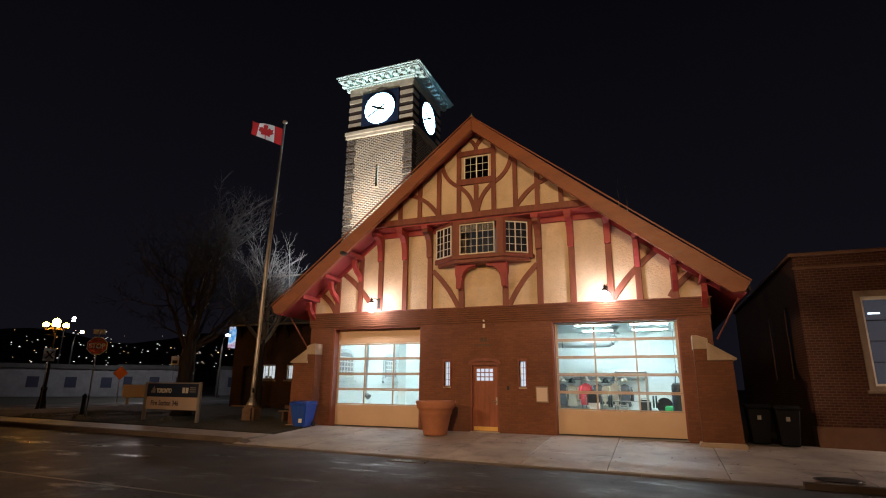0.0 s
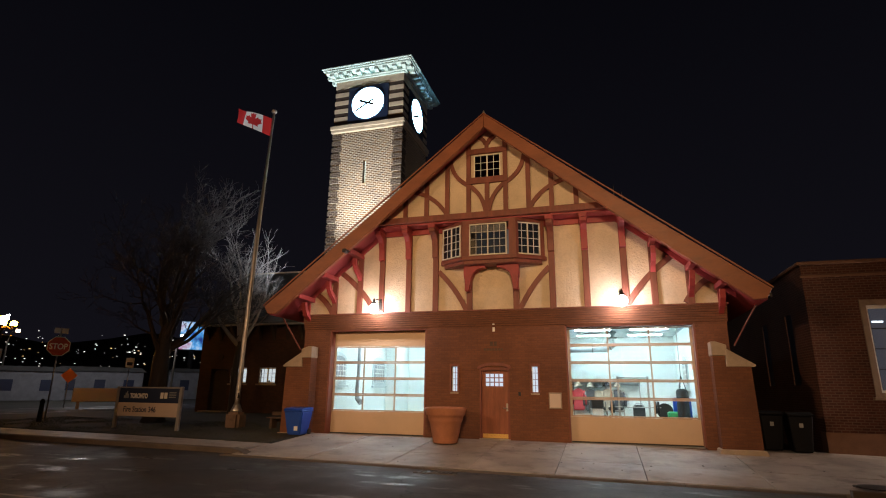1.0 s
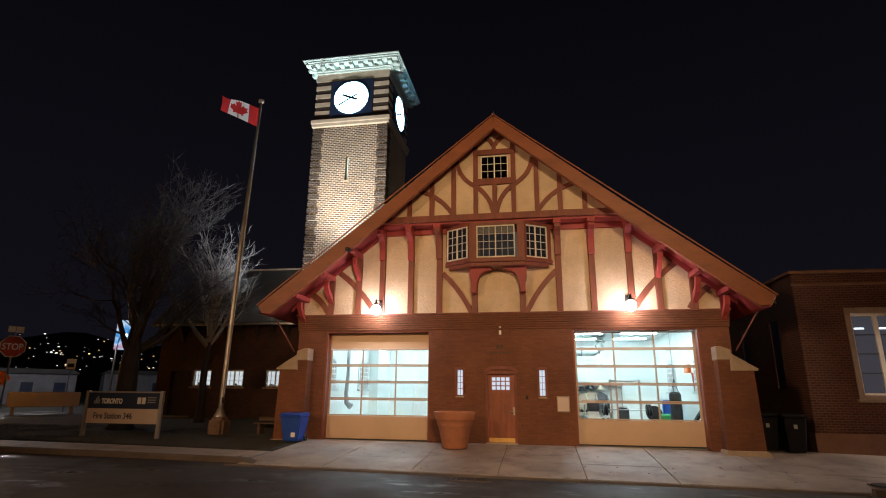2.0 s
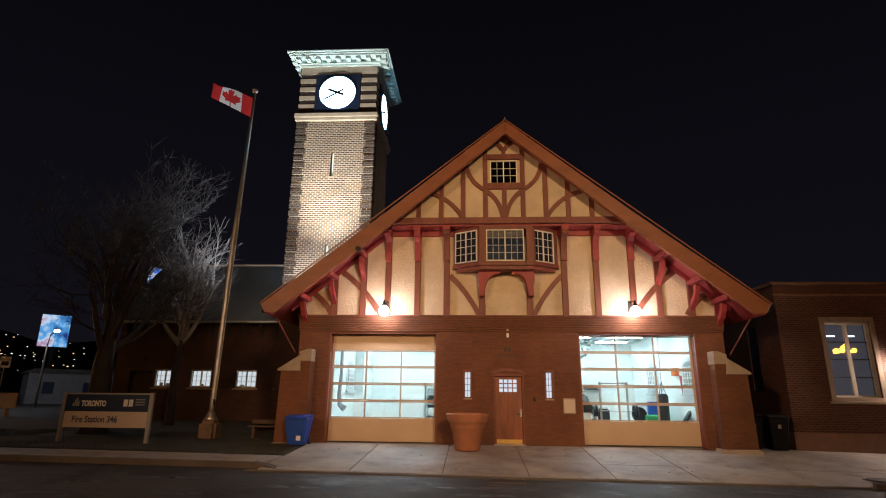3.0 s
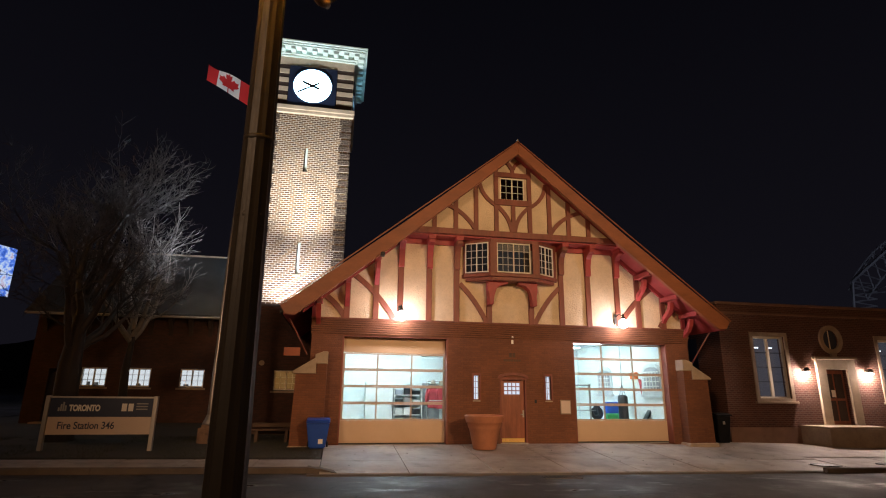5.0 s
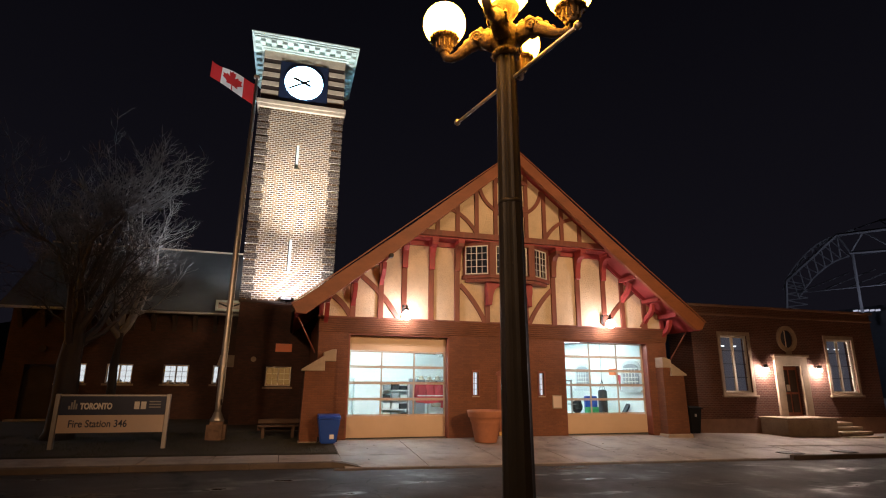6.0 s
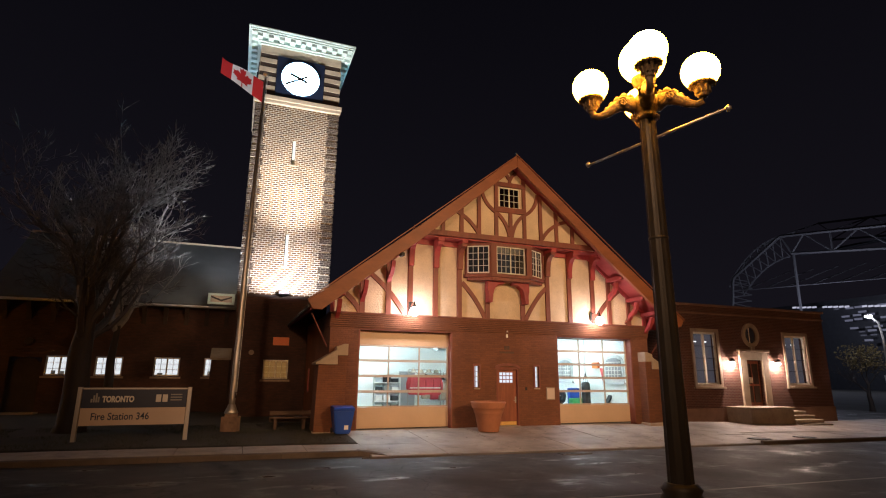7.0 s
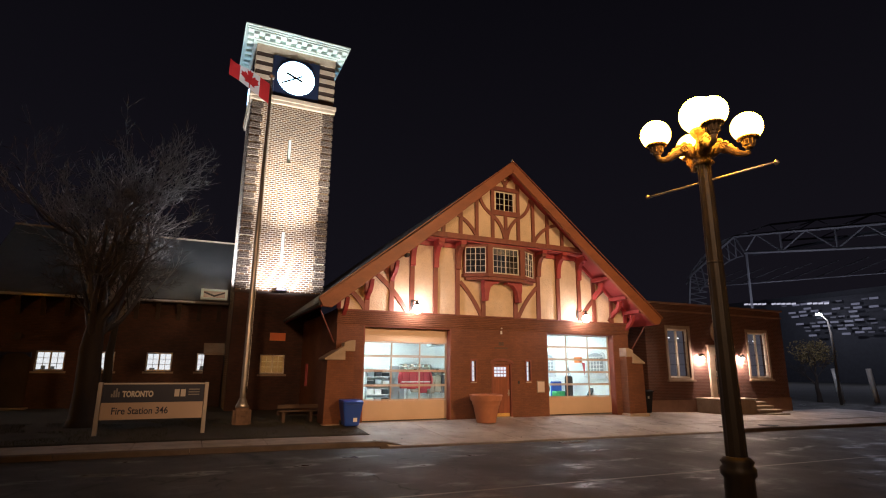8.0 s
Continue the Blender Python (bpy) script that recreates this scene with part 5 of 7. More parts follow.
def square_ring(z0, z1, out, inner=0.2):
    bm = B()
    x0, x1, y0, y1 = TX0 - out, TX1 + out, TY0 - out, TY1 + out
    return box(bm, x0, x1, y0, y1, z0, z1)


for z0, z1, out in ((19.444, 19.54, 0.10), (19.544, 19.62, 0.20), (19.80, 19.90, 0.56), (19.904, 20.00, 0.62), (20.004, 20.10, 0.70)):
    part("cornice_moulding", soften(square_ring(z0, z1, out), 0.025), M_CORNICE, tower, "pale painted cornice moulding")
slab("cornice_core", TX0 - 0.15, TX1 + 0.15, TY0 - 0.15, TY1 + 0.15, 19.62, 19.80, M_CORNICE, tower)
slab("tower_roof", TX0 - 0.4, TX1 + 0.4, TY0 - 0.4, TY1 + 0.4, 20.104, 20.30, M_SLATE, tower, "low dark tower roof")
for i in range(9):
    u = -0.25 + i * (4.22 + 0.5 - 0.26) / 8
    for k in range(4):
        if k == 0:
            b = box(B(), TX0 + u, TX0 + u + 0.26, TY0 - 0.52, TY0 - 0.15, 19.624, 19.796)
        elif k == 1:
            b = box(B(), TX0 + u, TX0 + u + 0.26, TY1 + 0.15, TY1 + 0.52, 19.624, 19.796)
        elif k == 2:
            b = box(B(), TX1 + 0.15, TX1 + 0.52, TY0 + u, TY0 + u + 0.26, 19.624, 19.796)
        else:
            b = box(B(), TX0 - 0.52, TX0 - 0.15, TY0 + u, TY0 + u + 0.26, 19.624, 19.796)
        part("cornice_block", soften(b, 0.015), M_CORNICE, tower)
w = sash_window(tower, -9.20, -8.06, 2.08, 2.96, TY0 + 0.06, 2, 3, 0.06, 0.016, M_GLASS)
# the panes' amber tone put into a glowing sheet behind them
slab("blind", -9.16, -8.10, TY0 + 0.30, TY0 + 0.32, 2.10, 2.94, glow("amber_sheet_glow", (1.0, 0.46, 0.10), 0.16), w, "dim amber glowing sheet behind the panes")
slab("window_sill", -9.3, -7.96, TY0 - 0.08, TY0 + 0.05, 1.96, 2.05, M_STONE, tower)
t = thing("wall_plaque", (-8.47, 6.98, 3.65), "small orange plaque on the dark tower brick", "plaque")
part("plate", soften(box(B(), -8.84, -8.10, 6.955, 6.997, 3.65, 4.03), 0.006), M_ORANGE, t)
t = thing("wall_vent", (-9.78, 6.98, 3.2), "small round pale vent on the tower brick", "vent")
part("disc", tube(B(), [(-9.78, 6.94, 3.29), (-9.78, 6.998, 3.29)], 0.12, 16), M_STONE, t)
t = thing("floodlight", (-8.55, 6.9, 5.98), "black floodlight box aimed up the tower", "floodlight")
part("housing", soften(box(B(), -8.80, -8.30, 6.30, 6.62, 6.02, 6.20), 0.02), M_BLACK, t)
part("bracket", tube(B(), [(-8.55, 6.5, 6.02), (-8.55, 6.95, 5.99)], 0.03, 6), M_BLACK, t)


# ---------------------------------------------------------------- low annex beyond the tower
annex = thing("station_annex", (-16, 11, 0.2), "long low dark brick annex with a grey pitched roof", "annex")
AW = [(-18.96, -17.76), (-16.90, -15.70), (-14.32, -13.12), (-11.98, -11.02)]
part("brick_wall", pierced(B(), -21.3, -10.64, 0.1, 5.70, 11.0, 11.4, [(a, b, 2.13, 3.10) for a, b in AW] + [(-20.4, -19.1, 0.3, 3.0)]), M_ANNEX, annex, "dark red brick wall")
part("side_wall", box(B(), -21.3, -20.9, 11.4, 19.0, 0.1, 5.70), M_ANNEX, annex)
part("gable_end", prism(B(), [(11.0, 5.70), (19.0, 5.70), (15.0, 9.7)], -21.3, -20.95, "x"), M_ANNEX, annex)
bm = prism(B(), [(10.45, 5.62), (15.0, 9.78), (19.5, 5.62), (19.5, 5.82), (15.0, 9.98), (10.45, 5.82)], -21.7, -6.0, "x")
part("roof", bm, M_SLATE, annex, "smooth grey pitched roof")
part("ridge_cap", box(B(), -21.7, -6.0, 14.85, 15.15, 9.93, 10.02), M_STONE, annex)
part("gutter", tube(B(), [(-21.7, 10.42, 5.68), (-10.7, 10.42, 5.68)], 0.07, 8), M_METAL, annex)
for i in range(11):
    x = -20.9 + i * 0.98
    bm = prism(B(), [(10.997, 4.75), (10.997, 5.68), (10.55, 5.68), (10.60, 5.50), (10.86, 5.15)], x - 0.10, x + 0.10, "x")
    part("eave_bracket", bm, M_DARK, annex, "dark timber eave bracket")
for a, b in AW:
    w = sash_window(annex, a, b, 2.15, 3.08, 11.08, 2, 3, 0.07, 0.022, M_GLASS)
    blind = slab("blind", a + 0.03, b - 0.03, 11.30, 11.32, 2.16, 3.07, G_WINDOW, w, "brightly lit room behind the panes")
    for k in range(random.randint(1, 2)):
        x = random.uniform(a + 0.15, b - 0.3)
        slab("silhouette", x, x + random.uniform(0.08, 0.25), 11.26, 11.27, 2.16, 2.16 + random.uniform(0.10, 0.28), M_GREYBOX, w, "dim shape of clutter on the sill")
    slab("window_sill", a - 0.1, b + 0.1, 10.92, 11.06, 2.03, 2.125, M_STONE, annex)
bm = prism(B(), [(-20.38, 0.35), (-19.12, 0.35), (-19.12, 2.7), (-19.4, 2.92), (-19.75, 2.98), (-20.1, 2.92), (-20.38, 2.7)], 11.15, 11.22)
part("side_door", bm, M_DARK, annex, "dark recessed side door")
slab("door_step", -20.6, -18.9, 10.4, 11.0, 0.3, 0.48, M_STONE, annex)
part("round_vent", tube(B(), [(-19.75, 10.93, 3.75), (-19.75, 10.998, 3.75)], 0.17, 16), M_DARK, annex)
bm = prism(B(), [(10.1, 0.2), (10.998, 0.2), (10.998, 3.5), (10.1, 3.0)], -11.62, -10.72, "x")
b = part("buttress", bm, M_ANNEX, annex)
part("buttress_cap", prism(B(), [(10.02, 2.98), (10.997, 3.52), (10.997, 3.62), (10.02, 3.08)], -11.68, -10.67, "x"), M_STONE, b, "pale sloping stone cap")
t = thing("floodlight", (-11.5, 10.6, 5.85), "pale metal floodlight box on the annex eave", "floodlight")
part("front_frame", pierced(B(), -12.10, -10.78, 5.86, 6.43, 10.30, 10.36, [(-11.97, -10.91, 5.97, 6.32)]), M_CORNICE, t)
part("case", box(B(), -12.10, -10.78, 10.42, 10.9, 5.86, 6.43), M_METAL, t)
part("reflector", prism(B(), [(-11.95, 6.30), (-11.44, 6.12), (-10.93, 6.30), (-10.93, 6.22), (-11.44, 6.02), (-11.95, 6.22)], 10.365, 10.41), M_BLACK, t)
for x in (-11.95, -10.93):
    part("bracket", tube(B(), [(x, 10.6, 5.86), (x, 10.6, 5.66)], 0.03, 6), M_BLACK, t)
w = thing("side_window", (-7.26, 5.55, 1.5), "small window glowing dull red in the side wall", "window")
part("pane", box(B(), -7.20, -7.18, 5.22, 5.88, 1.52, 2.58), glow("red_room_light", (1.0, 0.07, 0.05), 0.16), w)
part("frame", pierced(B(), 5.2, 5.9, 1.5, 2.6, -7.25, -7.21, [(5.26, 5.53, 1.56, 2.54), (5.57, 5.84, 1.56, 2.54)], "x"), M_TIMBER, w)


# ---------------------------------------------------------------- neighbour: low brick hall
hall = thing("neighbour_hall", (15.6, 1.4, 0.0), "low flat-roofed brick hall with stone trim and tall windows", "building")
NY = 1.40
W1, W2 = (11.45, 13.15), (18.0, 19.80)
part("brick_wall", pierced(B(), 9.92, 21.35, 0.80, 5.88, NY, NY + 0.4, [(W1[0], W1[1], 1.9, 4.68), (W2[0], W2[1], 1.9, 4.68), (14.92, 16.12, 0.80, 3.27), (15.12, 15.92, 4.15, 4.97)]), M_NEIGH, hall, "brown-red brick front wall")
part("plinth", pierced(B(), 9.88, 21.40, -0.2, 0.80, NY - 0.05, NY + 0.4, [(14.92, 16.12, 0.6, 0.80)]), M_PLINTH, hall, "painted stone plinth")
bm = B()
pierced(bm, NY + 0.4, 16, -0.2, 5.88, 9.92, 10.3, [(3.0, 3.7, 2.2, 4.6), (6.0, 6.7, 2.2, 4.6)], "x")
part("side_wall", bm, M_NEIGH, hall)
part("side_wall", box(B(), 20.95, 21.35, NY + 0.4, 16, -0.2, 5.88), M_NEIGH, hall)
part("coping", soften(box(B(), 9.80, 21.47, NY - 0.12, 16.1, 5.98, 6.09), 0.02), M_PLINTH, hall, "thin stone coping")
part("parapet", box(B(), 9.92, 21.35, NY, 16.0, 5.884, 5.976), M_NEIGH, hall)
part("string_course", soften(box(B(), 9.86, 21.41, NY - 0.06, NY - 0.002, 5.56, 5.65), 0.015), M_PLINTH, hall)
for y in (3.0, 6.0):
    part("side_window", box(B(), 9.96, 10.0, y, y + 0.7, 2.2, 4.6), M_NAVY, hall, "dark side window")
G_OFFICE = glow("dim_office_light", (0.50, 0.47, 0.55), 0.085)
for a, b in (W1, W2):
    bm = B()
    pierced(bm, a - 0.10, b + 0.10, 1.86, 4.80, NY - 0.05, NY - 0.003, [(a + 0.06, b - 0.06, 1.98, 4.62)])
    part("window_surround", bm, M_TRIMSTONE, hall, "pale stone window surround")
    w = sash_window(hall, a + 0.02, b - 0.02, 1.92, 4.66, NY + 0.10, 1, 4, 0.13, 0.035, M_GLASS, bars=M_BLACK)
    slab("blind", a + 0.05, b - 0.05, NY + 0.36, NY + 0.38, 1.95, 4.64, G_OFFICE, w, "dim glowing sheet standing in for the room behind the glass")
    for dx in (0.30, 1.0):
        slab("tube", a + dx, a + dx + 0.30, NY + 0.33, NY + 0.35, 4.12, 4.17, glow("office_tube_light", (0.9, 0.95, 1.0), 2.0), w)
    part("window_sill", soften(box(B(), a - 0.18, b + 0.18, NY - 0.14, NY - 0.002, 1.76, 1.857), 0.01), M_TRIMSTONE, hall)
bm = B()
pierced(bm, 14.50, 16.54, 0.85, 3.66, NY - 0.12, NY - 0.003, [(14.95, 16.09, 0.85, 3.24)])
part("door_surround", soften(bm, 0.02), M_STONE, hall, "pale stone door surround")
slab("door_cornice", 14.40, 16.64, NY - 0.20, NY - 0.003, 3.664, 3.80, M_TRIMSTONE, hall, "", 0.02)
d = slab("hall_door", 14.96, 16.08, NY + 0.15, NY + 0.21, 0.86, 3.22, M_DOOR, hall, "brown panelled door with small notices")
for x0, x1, z0, z1 in ((15.08, 15.46, 1.05, 1.9), (15.56, 15.96, 1.05, 1.9), (15.08, 15.46, 2.0, 3.05), (15.56, 15.96, 2.0, 3.05)):
    slab("door_panel", x0, x1, NY + 0.13, NY + 0.148, z0, z1, M_DARK, d)
slab("notice", 15.3, 15.5, NY + 0.12, NY + 0.128, 2.05, 2.35, M_WHITE, d, "white paper notice")
ring = B()
for i in range(32):
    a, b = 2 * math.pi * i / 32, 2 * math.pi * (i + 1) / 32
    v = [ring.verts.new((15.52 + rx * math.cos(t), y, 4.56 + rz * math.sin(t))) for t in (a, b) for rx, rz in ((0.42, 0.44), (0.60, 0.64)) for y in (NY - 0.10, NY - 0.004)]
    for f in ((0, 2, 6, 4), (1, 5, 7, 3), (0, 4, 5, 1), (2, 3, 7, 6)):
        ring.faces.new([v[k] for k in f])
bmesh.ops.remove_doubles(ring, verts=ring.verts[:], dist=1e-4)
o = part("oculus", ring, M_STONE, hall, "round window with a pale stone ring")
part("pane", prism(B(), [(15.52 + 0.42 * math.cos(t), 4.56 + 0.44 * math.sin(t)) for t in [2 * math.pi * i / 24 for i in range(24)]], NY + 0.05, NY + 0.06), M_NAVY, o, "dark round pane")
slab("glazing_bars", 15.50, 15.54, NY + 0.02, NY + 0.045, 4.15, 4.97, M_TRIMWHITE, o)
part("keystone", prism(B(), [(15.42, 3.80), (15.62, 3.80), (15.66, 3.98), (15.38, 3.98)], NY - 0.14, NY - 0.005), M_TRIMSTONE, o)
for x in (13.86, 17.18):
    t = thing("porch_lamp", (x, NY, 3.0), "small lit wall lamp on the brick beside the door", "wall lamp", "porch lamps")
    part("backplate", box(B(), x - 0.07, x + 0.07, NY - 0.03, NY - 0.002, 2.93, 3.22), M_IRON, t)
    part("shade", lathe(B(), [(0.11, 0.0), (0.12, 0.10), (0.08, 0.16), (0.02, 0.18)], (x, NY - 0.20, 3.12), 12), M_IRON, t)
    part("bulb", lathe(B(), [(0.03, -0.12), (0.075, -0.09), (0.085, -0.03), (0.05, 0.0)], (x, NY - 0.20, 3.115), 12), G_PORCH, t, "glowing glass")
porch = thing("entrance_steps", (15.5, 0.6, 0.05), "stone porch block with steps up to the hall door", "steps")
part("porch_block", soften(box(B(), 13.25, 16.15, -0.10, NY - 0.055, -0.1, 0.82), 0.02), M_TRIMSTONE, porch)
part("porch_slab", soften(box(B(), 13.18, 16.20, -0.16, NY - 0.055, 0.824, 0.90), 0.015), M_TRIMSTONE, porch)
for i in range(4):
    part("step", soften(box(B(), 16.21 + 0.0 * i, 17.9 + 0.12 * i, 0.55 - 0.36 * i, NY - 0.055, 0.64 - 0.185 * i - 0.16, 0.64 - 0.185 * i), 0.012), M_TRIMSTONE, porch)
t = thing("roof_lamp", (11.0, 2.6, 6.09), "small pale roof fitting on the parapet", "fixture")
part("head", soften(box(B(), 10.75, 11.25, 2.5, 2.7, 6.092, 6.24), 0.02), M_WHITE, t)
for bx, by, mat, lab in ((9.05, 0.95, M_BIN, "black wheeled bin, the alley's shade put into its colour"), (8.35, 1.2, M_BIN, "black wheeled bin, the alley's shade put into its colour")):
    z = apron_z(bx, by)
    t = thing("wheeled_bin", (bx, by, z), lab, "bin", "alley bins")
    bm = B()
    lo = [bm.verts.new((bx + sx * 0.24, by + sy * 0.27, z + 0.02)) for sx, sy in ((-1, -1), (1, -1), (1, 1), (-1, 1))]
    hi = [bm.verts.new((bx + sx * 0.32, by + sy * 0.36, z + 1.05)) for sx, sy in ((-1, -1), (1, -1), (1, 1), (-1, 1))]
    bm.faces.new(lo[::-1]), bm.faces.new(hi)
    for i in range(4):
        j = (i + 1) % 4
        bm.faces.new((lo[i], lo[j], hi[j], hi[i]))
    part("body", soften(bm, 0.03), mat, t)
    part("lid", soften(prism(B(), [(by - 0.42, z + 1.055), (by + 0.38, z + 1.055), (by + 0.38, z + 1.12), (by - 0.1, z + 1.16), (by - 0.42, z + 1.09)], bx - 0.35, bx + 0.35, "x"), 0.015), mat, t)
    part("label_sticker", box(B(), bx - 0.06, bx + 0.04, by - 0.345, by - 0.335, z + 0.72, z + 0.84), M_GREYBOX, t, "white sticker greyed for the dark alley")


# ---------------------------------------------------------------- street lamps
def street_lamp(x, y, z, turn, label):
    t = thing("street_lamp", (x, y, z), label, "street lamp", "street lamps")
    prof = [(0.30, 0.0), (0.30, 0.10), (0.26, 0.14), (0.24, 0.45), (0.20, 0.60), (0.155, 0.85), (0.15, 1.14), (0.18, 1.18), (0.18, 1.24), (0.15, 1.27), (0.17, 1.31), (0.125, 1.36)]
    part("base", lathe(B(), prof, (x, y, z), 16), M_IRON, t, "flared cast base")
    bm = B()
    flutes = 24
    for h0, h1, r0, r1 in ((1.36, 4.68, 0.108, 0.076),):
        rows = []
        for h, r in ((h0, r0), (h1, r1)):
            rows.append([bm.verts.new((x + (r - 0.005 * (k % 2)) * math.cos(2 * math.pi * k / flutes), y + (r - 0.005 * (k % 2)) * math.sin(2 * math.pi * k / flutes), z + h)) for k in range(flutes)])
        for k in range(flutes):
            bm.faces.new((rows[0][k], rows[0][(k + 1) % flutes], rows[1][(k + 1) % flutes], rows[1][k]))
    part("post", bm, M_IRON, t, "fluted black post")
    for h in (2.98, 3.45):
        part("strap", lathe(B(), [(0.082, 0), (0.089, 0.005), (0.089, 0.03), (0.082, 0.035)], (x, y, z + h), 16), M_IRON, t, "steel banding strap")
    cap = [(0.076, 4.66), (0.10, 4.665), (0.105, 4.70), (0.088, 4.715), (0.085, 4.74), (0.115, 4.78), (0.13, 4.84), (0.115, 4.90), (0.07, 4.95), (0.06, 5.00), (0.085, 5.03), (0.115, 5.08), (0.12, 5.12), (0.09, 5.13)]
    part("capital", lathe(B(), cap, (x, y, z), 18), M_LITHEAD, t, "ornate cast capital")
    for i in range(14):
        b = 2 * math.pi * i / 14
        part("bead", lathe(B(), [(0.006, -0.014), (0.013, 0.0), (0.006, 0.014)], (x + 0.105 * math.cos(b), y + 0.105 * math.sin(b), z + 4.682), 5), M_LITHEAD, t)
    prof = [(0.178 * math.sin(a), -0.178 * math.cos(a)) for a in [math.pi * (0.13 + 0.86 * i / 16) for i in range(17)]]
    globe = mesh_of("globe", lathe(B(), prof, (0, 0, 0), 28), G_SODIUM)
    big = [(0.225 * math.sin(a), -0.225 * math.cos(a)) for a in [math.pi * (0.13 + 0.86 * i / 16) for i in range(17)]]
    part("globe", lathe(B(), big, (x, y, z + 5.315), 28), G_SODIUM, t, "larger glowing globe at the top")
    R = 0.516
    for k in range(4):
        a = turn + math.pi / 2 * k
        c, s = math.cos(a), math.sin(a)
        pts = [(0.08, 4.80), (0.15, 4.86), (0.22, 4.87), (0.30, 4.84), (0.38, 4.785), (0.45, 4.765), (0.50, 4.785), (R, 4.84)]
        part("arm", tube(B(), [(x + r * c, y + r * s, z + h) for r, h in pts], [0.070, 0.078, 0.070, 0.056, 0.042, 0.036, 0.036, 0.040], 10), M_LITHEAD, t, "scrolled cast arm")
        # curled leaf ornament along the back of the arm and a spiral on its flank
        for r, h, q in ((0.14, 4.93, 0.036), (0.20, 4.945, 0.042), (0.265, 4.92, 0.036), (0.32, 4.88, 0.030), (0.375, 4.835, 0.024)):
            part("leaf_boss", lathe(B(), [(q * 0.3, -q), (q, -q * 0.4), (q, q * 0.3), (q * 0.3, q)], (x + r * c, y + r * s, z + h), 8), M_LITHEAD, t)
        for side in (-1, 1):
            spiral = []
            for i in range(15):
                w = 0.75 * i
                q = 0.052 * (1 - i / 17)
                r, h = 0.215 + q * math.cos(w), 4.865 + q * math.sin(w)
                spiral.append((x + r * c - side * 0.072 * s, y + r * s + side * 0.072 * c, z + h))
            part("scroll", tube(B(), spiral, 0.011, 5), M_LITHEAD, t)
        for i in range(14):
            b = 2 * math.pi * i / 14
            part("bead", lathe(B(), [(0.006, -0.016), (0.015, 0.0), (0.006, 0.016)], (x + R * c + 0.115 * math.cos(b), y + R * s + 0.115 * math.sin(b), z + 4.960), 5), M_LITHEAD, t)
        cup = [(0.040, 4.83), (0.052, 4.845), (0.050, 4.86), (0.066, 4.87), (0.070, 4.935), (0.10, 4.945), (0.118, 4.955), (0.118, 4.972), (0.09, 4.982)]
        part("globe_holder", lathe(B(), cup, (x + R * c, y + R * s, z), 18), M_LITHEAD, t)
        for i in range(10):
            b = 2 * math.pi * i / 10
            px, py = x + R * c + 0.069 * math.cos(b), y + R * s + 0.069 * math.sin(b)
            part("rib", tube(B(), [(px, py, z + 4.87), (px, py, z + 4.938)], 0.008, 5), M_LITHEAD, t)
        piece("globe", globe, (x + R * c, y + R * s, z + 5.105), t)
    part("banner_rod", tube(B(), [(x + 0.20, y - 0.72, z + 4.475), (x - 0.16, y + 0.74, z + 4.455)], 0.014, 8), M_METAL, t, "thin steel banner rod")
    for e in (-0.74, 0.76):
        part("rod_end", lathe(B(), [(0.01, -0.03), (0.028, -0.01), (0.028, 0.01), (0.01, 0.03)], (x - 0.235 * e + 0.02, y + e, z + 4.465), 8), M_METAL, t)
    return t


LAMP_Z = 0.125
near_lamp = street_lamp(-6.762, -16.33, LAMP_Z, radians(-37.6), "black cast street lamp with five glowing amber globes")
near_lamp.rotation_euler = (0, -0.0078, 0)  # the post leans a little
# the lamp at x = 24 is unseen, added to light the road
for x, y in ((24.0, -16.34), (-29.4, 4.1)):
    copy_thing(near_lamp, pose(x, y, -0.12 if x > 0 else 0.20))


# ---------------------------------------------------------------- lawn: sign, flagpole, tree, bench
sign = thing("station_sign", (-13.1, -1.13, 0.35), "low sign board with navy and cream panels on metal posts", "sign")
for x in (-14.60, -11.66):
    part("post", soften(box(B(), x - 0.06, x + 0.06, -1.19, -1.07, 0.22, 1.90), 0.01), M_SIGNPOST, sign)
part("top_panel", box(B(), -14.53, -11.73, -1.165, -1.105, 1.30, 1.83), M_NAVY, sign, "navy panel")
part("bottom_panel", box(B(), -14.53, -11.73, -1.165, -1.105, 0.80, 1.296), M_SIGNCREAM, sign, "cream panel")
part("top_rail", box(B(), -14.53, -11.73, -1.175, -1.095, 1.834, 1.88), M_SIGNPOST, sign)
words("lettering", "Fire Station 346", 0.285, Matrix.Translation((-14.25, -1.170, 0.96)) @ UPRIGHT, M_NAVY, sign, 0.004, 0.84)
words("lettering", "TORONTO", 0.235, Matrix.Translation((-14.00, -1.170, 1.47)) @ UPRIGHT, M_WHITE, sign, 0.012, 0.70)
for i, h in enumerate((0.10, 0.20, 0.26, 0.16)):
    part("emblem_bar", box(B(), -14.30 + 0.06 * i, -14.255 + 0.06 * i, -1.170, -1.166, 1.46, 1.46 + h), M_GREYBOX, sign)
for a in (-12.58, -12.40):
    part("number_bar", box(B(), a, a + 0.14, -1.170, -1.166, 1.46, 1.68), M_WHITE, sign)
for z in (1.50, 1.58, 1.66):
    part("text_bar", box(B(), -12.18, -11.86, -1.170, -1.166, z, z + 0.035), M_GREYBOX, sign)

pole = thing("flagpole", (-10.40, 0.50, 0.36), "tall galvanised flagpole on a rough stone block", "flagpole")
bm = soften(box(B(), -10.70, -10.08, 0.20, 0.82, 0.25, 0.98), 0.10, 2)
part("plinth", bm, M_ROUGH, pole, "weathered stone block")
